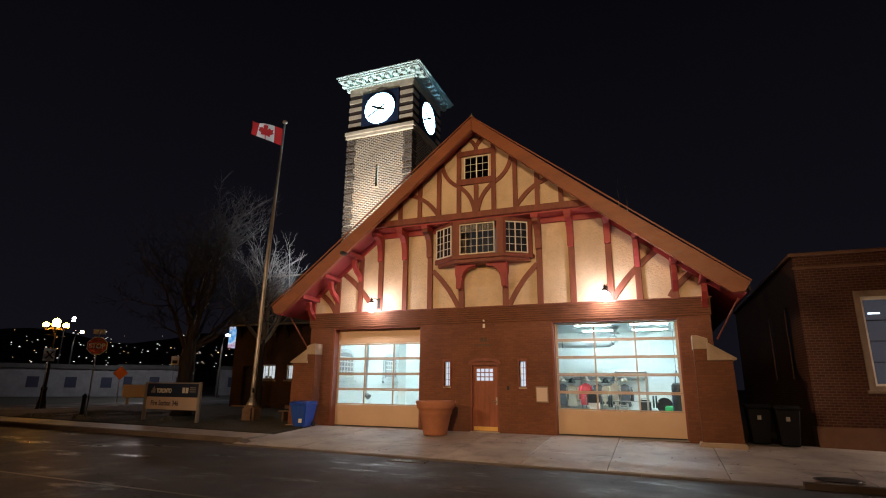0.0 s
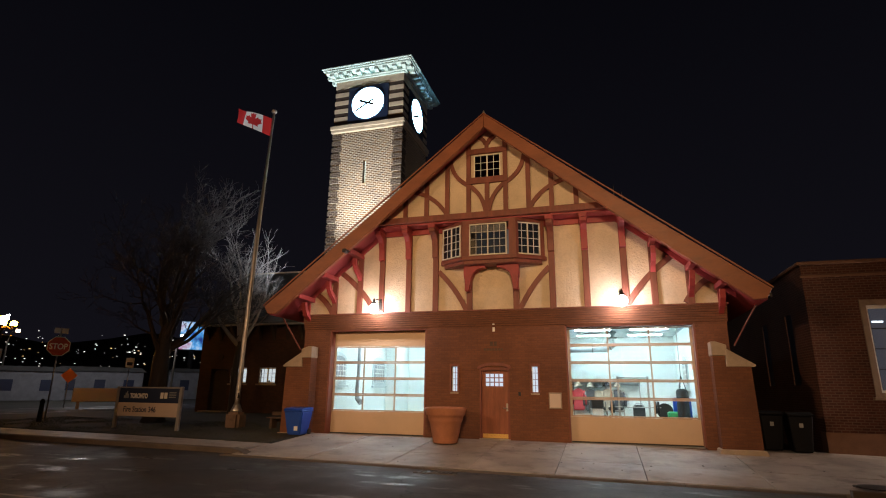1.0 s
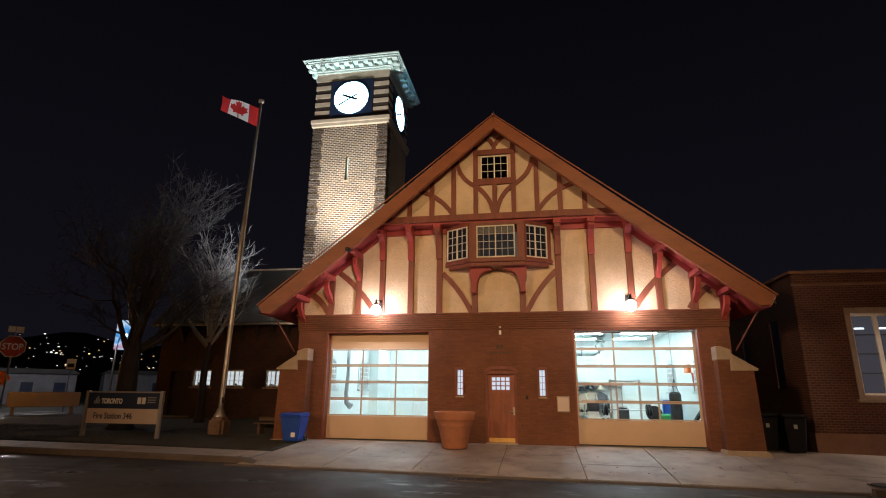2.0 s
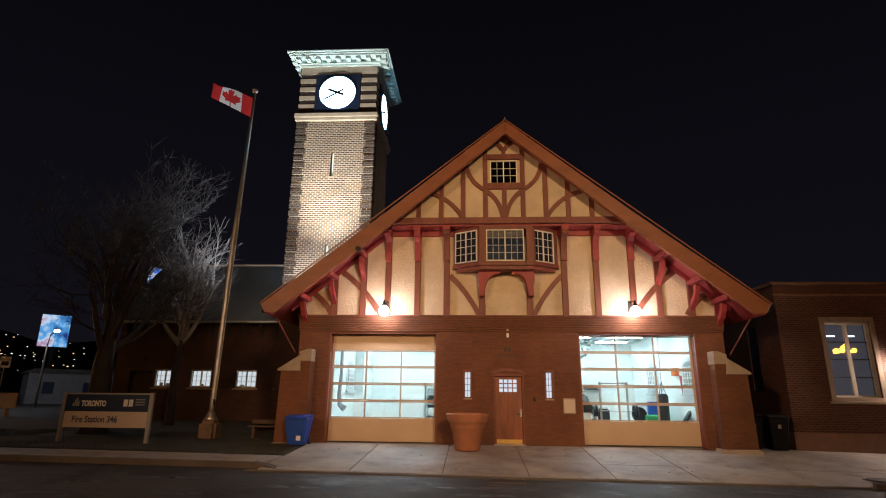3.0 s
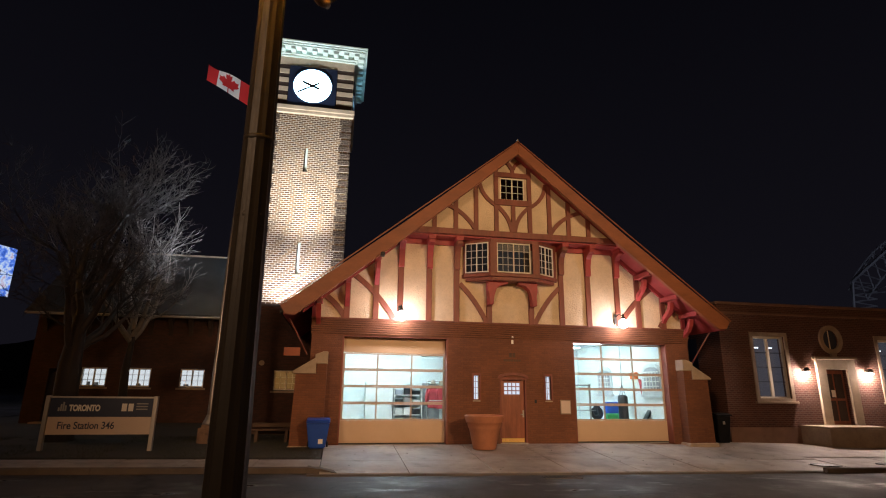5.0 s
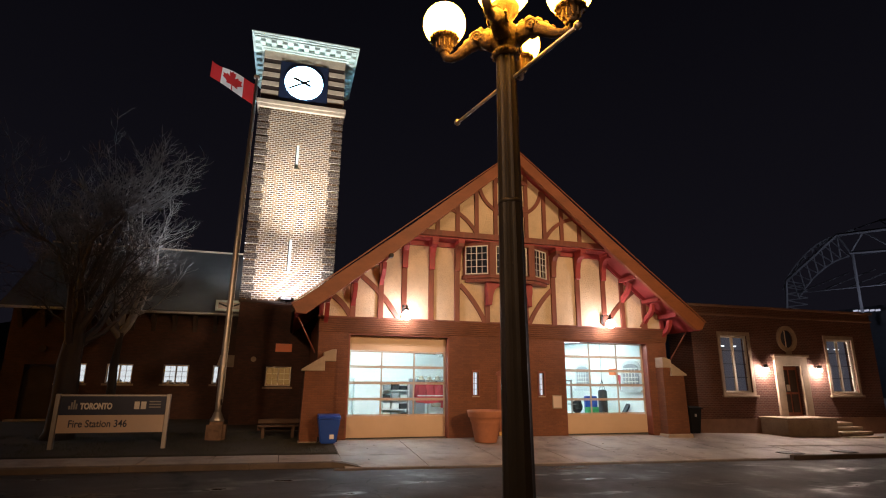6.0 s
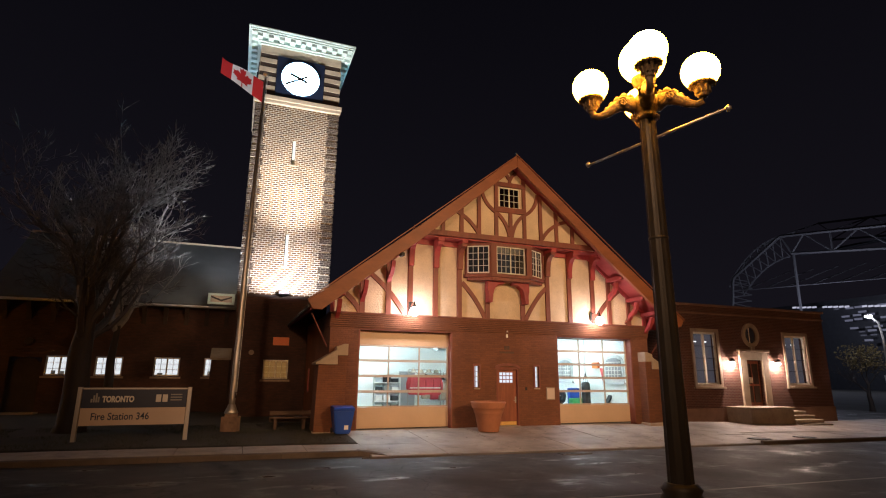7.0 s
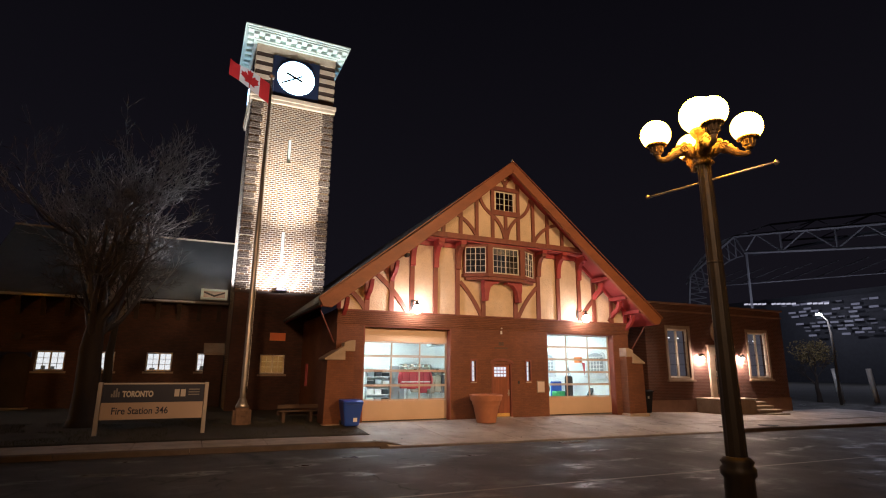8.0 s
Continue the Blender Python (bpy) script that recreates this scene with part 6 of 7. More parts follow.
part("shaft", tube(B(), [(-10.40, 0.50, 0.95), (-10.40, 0.50, 1.5), (-10.37, 0.58, 7.5), (-10.30, 0.84, 14.15)], [0.105, 0.10, 0.085, 0.045], 16), M_METAL, pole, "tapered metal pole")
part("collar", lathe(B(), [(0.22, 0), (0.23, 0.05), (0.17, 0.16), (0.12, 0.30), (0.11, 0.32)], (-10.40, 0.50, 0.97), 16), M_METAL, pole)
part("truck", lathe(B(), [(0.05, 0), (0.11, 0.02), (0.12, 0.08), (0.11, 0.13), (0.02, 0.16)], (-10.30, 0.84, 14.14), 12), M_WHITE, pole)
part("halyard", tube(B(), [(-10.28, 0.42, 1.6), (-10.22, 0.76, 14.1)], 0.008, 4), M_WHITE, pole)
part("cleat", box(B(), -10.32, -10.28, 0.36, 0.44, 1.5, 1.7), M_IRON, pole)


def flag():
    """A flag streaming from the pole: red, white and red with a leaf, in soft waves."""
    t = thing("flag", (-10.36, 0.84, 13.5), "red and white flag with a red leaf flying from the pole", "flag")
    nx, nz, length, height = 88, 44, 1.72, 0.90
    half = [(0.0, 0.46), (0.05, 0.35), (0.13, 0.39), (0.10, 0.14), (0.21, 0.25), (0.24, 0.18), (0.38, 0.20), (0.34, 0.06), (0.40, 0.02), (0.20, -0.17), (0.23, -0.25), (0.02, -0.22), (0.025, -0.44), (0.0, -0.44)]
    leaf = half + [(-x, y) for x, y in half[::-1]]

    def inside(px, py):
        hit = False
        for (x1, y1), (x2, y2) in zip(leaf, leaf[1:] + leaf[:1]):
            if (y1 > py) != (y2 > py) and px < (x2 - x1) * (py - y1) / (y2 - y1) + x1:
                hit = not hit
        return hit

    def place(u, v):
        drop = 0.10 * u * u - 0.30 * u
        return (-10.36 - length * u * 0.93, 0.80 - 0.45 * u + 0.13 * u * math.sin(7.0 * u + 1.6 * v), 13.86 + 0.62 * u - height * (1 - 0.22 * u) * (1 - v) + 0.07 * u * math.sin(5.0 * u + 1.0) + drop * 0.2)
    bm = B()
    g = [[bm.verts.new(place(i / nx, j / nz)) for j in range(nz + 1)] for i in range(nx + 1)]
    for i in range(nx):
        for j in range(nz):
            f = bm.faces.new((g[i][j], g[i + 1][j], g[i + 1][j + 1], g[i][j + 1]))
            f.smooth = True
            u, v = (i + 0.5) / nx, (j + 0.5) / nz
            red = u < 0.25 or u > 0.75 or inside((u - 0.5) * length, (v - 0.5) * height)
            f.material_index = 0 if red else 1
    ob = part("cloth", bm, M_FLAGRED, t)
    ob.data.materials.append(M_FLAGWHITE)


flag()


def bare_tree(x, y, z, height, spread, seed, label, limbs=10, most=5, lean=(0.0, 0.0), bark=None, twig=None, thick=1.0):
    """A leafless tree: a trunk, forking limbs and many fine twigs."""
    rnd = random.Random(seed)
    t = thing("tree", (x, y, z), label, "tree", "trees")
    k0 = height / 11.5
    verts, faces = [], []

    def bar(p, q, r0, r1, sides):
        d = (q - p).normalized()
        u = d.cross(Vector((0.3, 0.9, 0.2))).normalized()
        w = d.cross(u)
        base = len(verts)
        for c, r in ((p, r0), (q, r1)):
            for k in range(sides):
                a = 2 * math.pi * k / sides
                verts.append(tuple(c + (u * math.cos(a) + w * math.sin(a)) * r))
        for k in range(sides):
            j = (k + 1) % sides
            faces.append((base + k, base + j, base + sides + j, base + sides + k))

    def grow(p, d, length, r, depth):
        steps = 5 if depth < 3 else 4
        for i in range(steps):
            wobble = Vector((rnd.gauss(0, 1), rnd.gauss(0, 1), rnd.gauss(0, 0.8))) * (0.09 + 0.03 * depth)
            d = (d + wobble + Vector((0, 0, 0.06))).normalized()
            q = p + d * (length / steps)
            r1 = r * 0.86
            bar(p, q, r, r1, 8 if depth < 2 else (5 if depth < 3 else 3))
            if depth < most and (i > 0 or depth > 1) and rnd.random() < 0.72:
                side = (d + Vector((rnd.gauss(0, 0.75), rnd.gauss(0, 0.75), rnd.gauss(0.05, 0.50)))).normalized()
                grow(q, side, length * rnd.uniform(0.34, 0.58), max(r1 * 0.46, 0.0075), depth + 1)
            p, r = q, r1
        if depth < most:
            for k in range(2):
                out = Vector((rnd.gauss(0, 0.42), rnd.gauss(0, 0.42), rnd.gauss(0.0, 0.28))) * spread
                grow(p, (d + out).normalized(), length * rnd.uniform(0.55, 0.74), max(r * 0.70, 0.0085), depth + 1)

    base = Vector((x, y, z))
    stem = [(x, y, z - 0.2), (x + 0.03, y, z + 0.3 * k0), (x + 0.02, y, z + 1.3 * k0), (x - 0.05, y + 0.05, z + 2.7 * k0), (x + 0.05, y + 0.02, z + 4.2 * k0), (x + 0.02, y + 0.04, z + 5.4 * k0)]
    part("trunk", tube(B(), stem, [r * thick * k0 for r in (0.62, 0.46, 0.40, 0.36, 0.24, 0.15)], 14), bark or M_BARK, t, "rough trunk")
    for k in range(limbs):
        a = 2 * math.pi * k * 0.382 + rnd.uniform(-0.3, 0.3)
        tilt = (0.12, 1.15, 0.45, 0.95, 0.25, 0.80, 0.50, 1.25, 0.35, 0.65)[k % 10]
        d = Vector((math.cos(a) * tilt + lean[0], math.sin(a) * tilt + lean[1], 1.0)).normalized()
        longer = 1.0 + 0.9 * max(0.0, d.x * lean[0] + d.y * lean[1])
        lift = 5.2 - 2.2 * min(1.0, tilt) * thick
        grow(base + Vector((0.0, 0.04, lift * k0)), d, height * longer * rnd.uniform(0.24, 0.28), rnd.uniform(0.11, 0.17) * k0, 1)
    mesh = bpy.data.meshes.new("twig_mass")
    mesh.from_pydata(verts, [], faces)
    mesh.materials.append(twig or M_TWIG)
    ob = new("twig_mass", mesh)
    ob.parent = t
    ob.matrix_parent_inverse = Matrix.Translation(-t.location)
    ob["kind"] = "stuff"


bare_tree(-15.34, 1.5, 0.36, 11.0, 0.9, 12, "leafless spreading tree with dark bark on the lawn", 13, 5, (0.10, 0.05))
bare_tree(-15.40, 6.75, 0.40, 10.4, 0.7, 31, "slim leafless tree by the annex, floodlight painted into its pale twigs", 8, 4, (0.06, 0.02), M_BARK, M_LITTWIG, 0.5)

bench = thing("lawn_bench", (-7.9, 1.1, 0.4), "weathered wooden rail bench beside the station", "bench")
for z in (0.62, 0.86):
    part("plank", soften(box(B(), -9.1, -6.72, 1.00, 1.06, z, z + 0.14), 0.01), M_WOOD, bench)
part("seat_plank", soften(box(B(), -9.1, -6.72, 0.60, 0.98, 0.76, 0.81), 0.01), M_WOOD, bench)
for x in (-8.9, -7.9, -6.9):
    part("leg", box(B(), x - 0.05, x + 0.05, 0.65, 0.995, 0.36, 0.755), M_WOOD, bench)

bin_at = (-6.80, -0.88)
t = thing("recycling_bin", (*bin_at, 0.35), "blue plastic recycling bin with a white label", "bin")
bx, by = bin_at
bm = B()
lo = [bm.verts.new((bx + sx * 0.25, by + sy * 0.26, 0.36)) for sx, sy in ((-1, -1), (1, -1), (1, 1), (-1, 1))]
hi = [bm.verts.new((bx + sx * 0.36, by + sy * 0.37, 1.14)) for sx, sy in ((-1, -1), (1, -1), (1, 1), (-1, 1))]
bm.faces.new(lo[::-1]), bm.faces.new(hi)
for i in range(4):
    j = (i + 1) % 4
    bm.faces.new((lo[i], lo[j], hi[j], hi[i]))
part("body", soften(bm, 0.035, 2), M_BLUE, t)
part("rim", soften(box(B(), bx - 0.37, bx + 0.37, by - 0.39, by + 0.37, 1.12, 1.17), 0.015), M_BLUE, t)
part("lid", soften(prism(B(), [(by - 0.40, 1.174), (by + 0.36, 1.174), (by + 0.36, 1.25), (by + 0.1, 1.27), (by - 0.3, 1.23), (by - 0.40, 1.20)], bx - 0.36, bx + 0.36, "x"), 0.015), M_BLUE, t, "hinged blue lid")
part("label_sticker", box(B(), bx + 0.03, bx + 0.17, by - 0.304, by - 0.296, 0.50, 0.64), M_WHITE, t, "white printed label")
part("handle", tube(B(), [(bx - 0.30, by + 0.42, 1.16), (bx + 0.30, by + 0.42, 1.16)], 0.018, 8), M_BLUE, t)
for s in (-1, 1):
    part("wheel", tube(B(), [(bx + s * 0.27, by + 0.27, 0.44), (bx + s * 0.33, by + 0.27, 0.44)], 0.09, 14), M_BLACK, t)

t = thing("planter_pot", (-1.36, -1.15, 0.27), "large empty terracotta planter pot before the door", "planter")
prof = [(r * 0.92, h * 0.98) for r, h in ((0.40, 0.0), (0.42, 0.03), (0.56, 0.66), (0.582, 0.675), (0.585, 0.70), (0.598, 0.72), (0.625, 0.84), (0.66, 0.85), (0.675, 0.88), (0.70, 1.00), (0.72, 1.05), (0.72, 1.09), (0.68, 1.10), (0.65, 1.08), (0.60, 0.84), (0.56, 0.70), (0.02, 0.68))]
part("pot", lathe(B(), prof, (-1.36, -1.15, apron_z(-1.36, -1.15) + 0.004), 40), M_POT, t)
part("soil", lathe(B(), [(0.48, 0.685), (0.50, 0.71), (0.30, 0.75), (0.02, 0.74)], (-1.36, -1.15, apron_z(-1.36, -1.15)), 24), M_GROUND, t, "dark soil")

# drain grate, manholes, road seams
t = thing("drain_grate", (-0.4, -5.15, road_z(0)), "iron drain grate in the gutter", "drain")
for i in range(9):
    part("grate_bar", box(B(), -0.85 + i * 0.105, -0.775 + i * 0.105, -5.36, -5.02, road_z(0) + 0.004, road_z(0) + 0.022), M_IRON, t)
part("grate_frame", box(B(), -0.92, 0.14, -5.41, -5.37, road_z(0) + 0.003, road_z(0) + 0.022), M_KERB, t)
for x, y in ((9.0, -3.9), (11.6, -3.8)):
    z = apron_z(x, y) + 0.012
    t = thing("manhole_cover", (x, y, z), "dark round iron manhole cover in the pavement", "manhole", "manholes")
    part("cover", lathe(B(), [(0.40, 0.0), (0.40, 0.012), (0.37, 0.014), (0.02, 0.014)], (x, y, z), 24), M_IRON, t)
    part("rim", lathe(B(), [(0.46, 0.0), (0.46, 0.006), (0.43, 0.006), (0.42, 0.002)], (x, y, z), 24), M_KERB, t)
M_SEAM = surface("road_seam_pale", (0.16, 0.14, 0.12), 0.6, grain=30, blotch=2, vary=0.4, bump=0.2)
bm = B()
for i in range(60):
    x0 = -60 + 2 * i
    v = [bm.verts.new((x, y, road_z(x) + 0.006)) for x, y in ((x0, -10.75), (x0 + 2, -10.75), (x0 + 2, -10.66), (x0, -10.66))]
    bm.faces.new(v)
tagged(part("road_seam", bm, M_SEAM), "pale worn seam along the middle of the road", "road marking", "", "structure")
leaf = mesh_of("litter", prism(B(), [(-0.022, -0.01), (0.0, -0.02), (0.024, -0.005), (0.014, 0.018), (-0.014, 0.016)], 0, 0.006, "z"), M_BARK)
rnd = random.Random(3)
for i in range(34):
    x, y = rnd.uniform(-6.3, 8.8), rnd.uniform(-4.4, -0.4)
    ob = new("fallen_leaf", leaf)
    ob.location, ob.rotation_euler = (x, y, apron_z(x, y) + 0.010), (0, 0, rnd.uniform(0, 6.3))
    tagged(ob, "dry brown leaf lying on the concrete", "leaf", "fallen leaves")
# grass on the lawn
rnd = random.Random(11)
verts, faces = [], []
for i in range(26000):
    x, y = rnd.uniform(-22, -6.75), rnd.uniform(-2.68, 3.0)
    if noise.noise(Vector((x * 0.7, y * 0.7, 3))) < -0.15:
        continue
    z, h, a = lawn_z(x, y) - 0.01, rnd.uniform(0.03, 0.075), rnd.uniform(0, 6.3)
    dx, dy = 0.006 * math.cos(a), 0.006 * math.sin(a)
    lx, ly = rnd.gauss(0, 0.025), rnd.gauss(0, 0.025)
    b = len(verts)
    verts += [(x - dx, y - dy, z), (x + dx, y + dy, z), (x + lx, y + ly, z + h)]
    faces.append((b, b + 1, b + 2))
mesh = bpy.data.meshes.new("grass")
mesh.from_pydata(verts, [], faces)
mesh.materials.append(M_GRASS)
tagged(new("grass", mesh), "thin dark winter grass on the lawn", "grass", "", "stuff")


# ---------------------------------------------------------------- side street: signs, lights, far things
def sign_post(name, x, y, top, label, category):
    t = thing(name, (x, y, road_z(x)), label, category)
    part("post", tube(B(), [(x, y, road_z(x) - 0.05), (x, y, top)], 0.03, 8), M_METAL, t)
    return t


SX, SY, SZ = -18.9, -0.55, 3.52
t = sign_post("stop_sign", SX, SY, SZ + 0.75, "red octagonal stop sign on a steel post", "traffic sign")
TO_CAMERA = Matrix.Translation((SX, SY, SZ)) @ Matrix.Rotation(radians(50), 4, "Z")
oct_pts = [(0.44 * math.cos(math.pi / 8 + math.pi / 4 * i), 0.44 * math.sin(math.pi / 8 + math.pi / 4 * i)) for i in range(8)]
ob = part("plate", prism(B(), oct_pts, -0.05, -0.035), M_WHITE, t)
ob.data.transform(TO_CAMERA)
ob = part("face", prism(B(), [(x * 0.93, z * 0.93) for x, z in oct_pts], -0.056, -0.052), M_SIGNRED, t, "red face")
ob.data.transform(TO_CAMERA)
words("lettering", "STOP", 0.34, TO_CAMERA @ Matrix.Translation((-0.335, -0.060, -0.12)) @ UPRIGHT, M_WHITE, t, 0.006, 0.80)
ob = part("street_plate", box(B(), -0.25, 0.25, -0.02, 0.0, 0.55, 0.78), M_WHITE, t, "pale street name plate")
ob.data.transform(TO_CAMERA)

t = sign_post("road_work_sign", -35.34, 13.65, 2.39, "orange diamond road work sign on a post", "traffic sign")
ob = part("plate", prism(B(), [(0, 0.54), (0.54, 0), (0, -0.54), (-0.54, 0)], -0.05, -0.035), M_ORANGE, t)
ob.data.transform(Matrix.Translation((-35.34, 13.65, 2.59)) @ Matrix.Rotation(radians(50), 4, "Z"))
t = sign_post("crossing_sign", -28.9, 3.7, 3.9, "small white crossing sign under the street lamp", "traffic sign")
CM = Matrix.Translation((-28.9, 3.7, 3.45)) @ Matrix.Rotation(radians(55), 4, "Z")
ob = part("plate", box(B(), -0.30, 0.30, -0.05, -0.035, -0.38, 0.38), M_WHITE, t)
ob.data.transform(CM)
words("lettering", "X", 0.62, CM @ Matrix.Translation((-0.20, -0.058, -0.22)) @ UPRIGHT, M_BLACK, t, 0.01)
t = sign_post("speed_sign", -33.23, 16.98, 4.16, "small white speed sign on a thin post", "traffic sign")
ob = part("plate", box(B(), -0.3, 0.3, -0.05, -0.03, 0, 0.75), M_WHITE, t)
ob.data.transform(Matrix.Translation((-33.23, 16.98, 3.33)) @ Matrix.Rotation(radians(45), 4, "Z"))
ob = part("text_bar", box(B(), -0.2, 0.2, -0.056, -0.052, 0.15, 0.42), M_BLACK, t)
ob.data.transform(Matrix.Translation((-33.23, 16.98, 3.33)) @ Matrix.Rotation(radians(45), 4, "Z"))
t = thing("bollard", (-19.6, -0.25, 0.3), "black iron bollard at the lawn corner", "bollard")
part("post", lathe(B(), [(0.11, 0), (0.10, 0.1), (0.085, 0.85), (0.10, 0.88), (0.10, 0.93), (0.05, 1.02), (0.01, 1.04)], (-19.6, -0.25, 0.30), 12), M_IRON, t)
t = thing("low_wall_sign", (-31.5, 13.6, 0.2), "low beige sign wall at the street corner", "sign wall")
ob = part("panel", soften(box(B(), -2.0, 2.0, -0.15, 0.15, 0.0, 0.95), 0.03), M_SIGNCREAM, t)
ob.data.transform(Matrix.Translation((-31.5, 13.6, 0.75)) @ Matrix.Rotation(radians(52), 4, "Z"))
for dx in (-1.6, 1.6):
    ob = part("leg", box(B(), dx - 0.1, dx + 0.1, -0.1, 0.1, -0.62, 0.0), M_STONE, t)
    ob.data.transform(Matrix.Translation((-31.5, 13.6, 0.75)) @ Matrix.Rotation(radians(52), 4, "Z"))


def far_house(x, y, turn, w, d, h, label, windows=3):
    m = Matrix.Translation((x, y, 0.1)) @ Matrix.Rotation(radians(turn), 4, "Z")
    t = thing("far_building", (x, y, 0.1), label, "building", "far buildings")
    for name, bm, mat in (("wall", box(B(), -w / 2, w / 2, 0, d, 0, h), M_HOUSE), ("roof", prism(B(), [(-w / 2 - 0.3, h), (w / 2 + 0.3, h), (w / 2 - 0.4, h + 0.5), (-w / 2 + 0.4, h + 0.5)], -0.3, d + 0.3), M_SLATE)):
        ob = part(name, bm, mat, t)
        ob.data.transform(m)
    for i in range(windows):
        a = -w / 2 + (i + 0.5) * w / windows
        ob = part("window", box(B(), a - 0.55, a + 0.55, -0.04, -0.005, h * 0.35, h * 0.72), M_NAVY, t, "dark window")
        ob.data.transform(m)


far_house(-58, 23, 58, 14, 6, 3.2, "long low pale shed across the side street", 4)
far_house(-54, 33, 52, 9, 6, 3.4, "low pale shed with small windows", 3)
far_house(-48, 46, 45, 12, 7, 3.6, "low bluish building behind the trees", 3)
far_house(-64, 8, 66, 16, 6, 3.0, "long low dark shed by the street", 4)


def mast_light(x, y, z, r, mat, label, arm=1.2):
    t = thing("mast_light", (x, y, road_z(x)), label, "street light", "mast lights")
    part("mast", tube(B(), [(x + arm, y, road_z(x) - 0.1), (x + arm, y, z - 1.6), (x + arm * 0.8, y, z - 0.5), (x, y, z + 0.05)], [0.12, 0.09, 0.07, 0.05], 8), M_METAL, t)
    part("head", soften(box(B(), x - 0.35, x + 0.25, y - 0.14, y + 0.14, z + 0.0, z + 0.14), 0.03), M_METAL, t)
    part("lens", box(B(), x - 0.30, x + 0.18, y - 0.11, y + 0.11, z - r * 0.5, z - 0.004), mat, t, "bright lens")


# unseen masts added to carry the two facade beams
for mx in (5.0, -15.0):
    t = thing("mast_light", (mx, -26.6, 0.1), "unseen steel street light added across the road to light the facade", "street light", "mast lights")
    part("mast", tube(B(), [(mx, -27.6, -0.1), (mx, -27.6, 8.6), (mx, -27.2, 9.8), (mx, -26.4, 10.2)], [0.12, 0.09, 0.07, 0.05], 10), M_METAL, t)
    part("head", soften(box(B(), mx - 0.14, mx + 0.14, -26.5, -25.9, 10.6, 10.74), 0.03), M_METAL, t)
mast_light(34.4, 6.6, 7.0, 0.3, G_WHITE, "curved steel street light with a cold white head")
mast_light(-80.1, 39.0, 11.8, 1.3, G_WHITE, "tall street light with a cold white head", -2.0)
mast_light(-67.5, 32.0, 8.65, 0.7, glow("amber_mast_light", (1.0, 0.7, 0.35), 12.0), "street light with an amber head", -1.5)
mast_light(-42.8, 33.0, 7.65, 0.4, G_WHITE, "slim street light with a white head", -0.8)

# point lamp added to brighten the sheds; no mast is built at it
lamp("mast_lamp_beam", "POINT", Matrix.Translation((-45.4, 24.0, 8.2)), 1200.0, (1.0, 0.90, 0.78), 0.3)
# fill lamps added to brighten the trusses, no such fittings known
lamp("stadium_work_light", "POINT", Matrix.Translation((100, 62, 16)), 3600.0, (0.80, 0.86, 1.0), 0.5)
lamp("stadium_work_light", "POINT", Matrix.Translation((100, 34, 14)), 2600.0, (0.80, 0.86, 1.0), 0.5)
# point lamp under the white street light's head
lamp("mast_lamp_beam", "POINT", Matrix.Translation((34.3, 6.6, 6.7)), 260.0, (0.85, 0.92, 1.0), 0.2)
# lights of houses on the far rise: too small and many to count
rnd = random.Random(5)
for mat, count, lab in ((G_POINT, 130, "small white lights of distant houses"), (G_AMBER, 40, "small amber lights of distant houses")):
    bm = B()
    for i in range(count):
        a = rnd.uniform(radians(38), radians(64))
        d = rnd.uniform(170, 320)
        x, y = 4 - d * math.sin(a), -18 + d * math.cos(a)
        z = rnd.triangular(7, 24, 15) * d / 260
        s = rnd.uniform(0.06, 0.20)
        box(bm, x - s, x + s, y - s, y + s, z, z + s * rnd.uniform(0.6, 1.6))
    tagged(part("distant_lights", bm, mat), lab, "lights", "", "stuff")
bm = B()
prev = None
for i in range(41):
    a = radians(20 + 60 * i / 40)
    d = 345
    p = (4 - d * math.sin(a), -18 + d * math.cos(a))
    h = 26 + 10 * noise.noise(Vector((i * 0.21, 0, 0)))
    cur = (bm.verts.new((*p, -1)), bm.verts.new((*p, h)), bm.verts.new((p[0] - 30, p[1] + 30, h * 0.8)))
    if prev:
        bm.faces.new((prev[0], cur[0], cur[1], prev[1])), bm.faces.new((prev[1], cur[1], cur[2], prev[2]))
    prev = cur
tagged(part("backdrop_hill", bm, M_GROUND), "dark distant rise behind the houses", "hill", "", "structure")


def screen_material(name, seed, tint):
    m, n, l, bsdf = nodes_of(name)
    v = coords(n, l, (0.5, 0.5, 0.5))
    v2 = noise_node(n, l, v, 0.9 + 0.2 * seed, 3.0)
    col = ramp_node(n, l, v2, [(0.30, (0.02, 0.05, 0.25)), (0.45, tint), (0.56, (0.75, 0.9, 1.0)), (0.70, (0.5, 0.12, 0.25))])
    l.new(col, bsdf.inputs["Emission Color"])
    bsdf.inputs["Emission Strength"].default_value = 0.7
    bsdf.inputs["Base Color"].default_value = (0.02, 0.02, 0.02, 1)
    return m


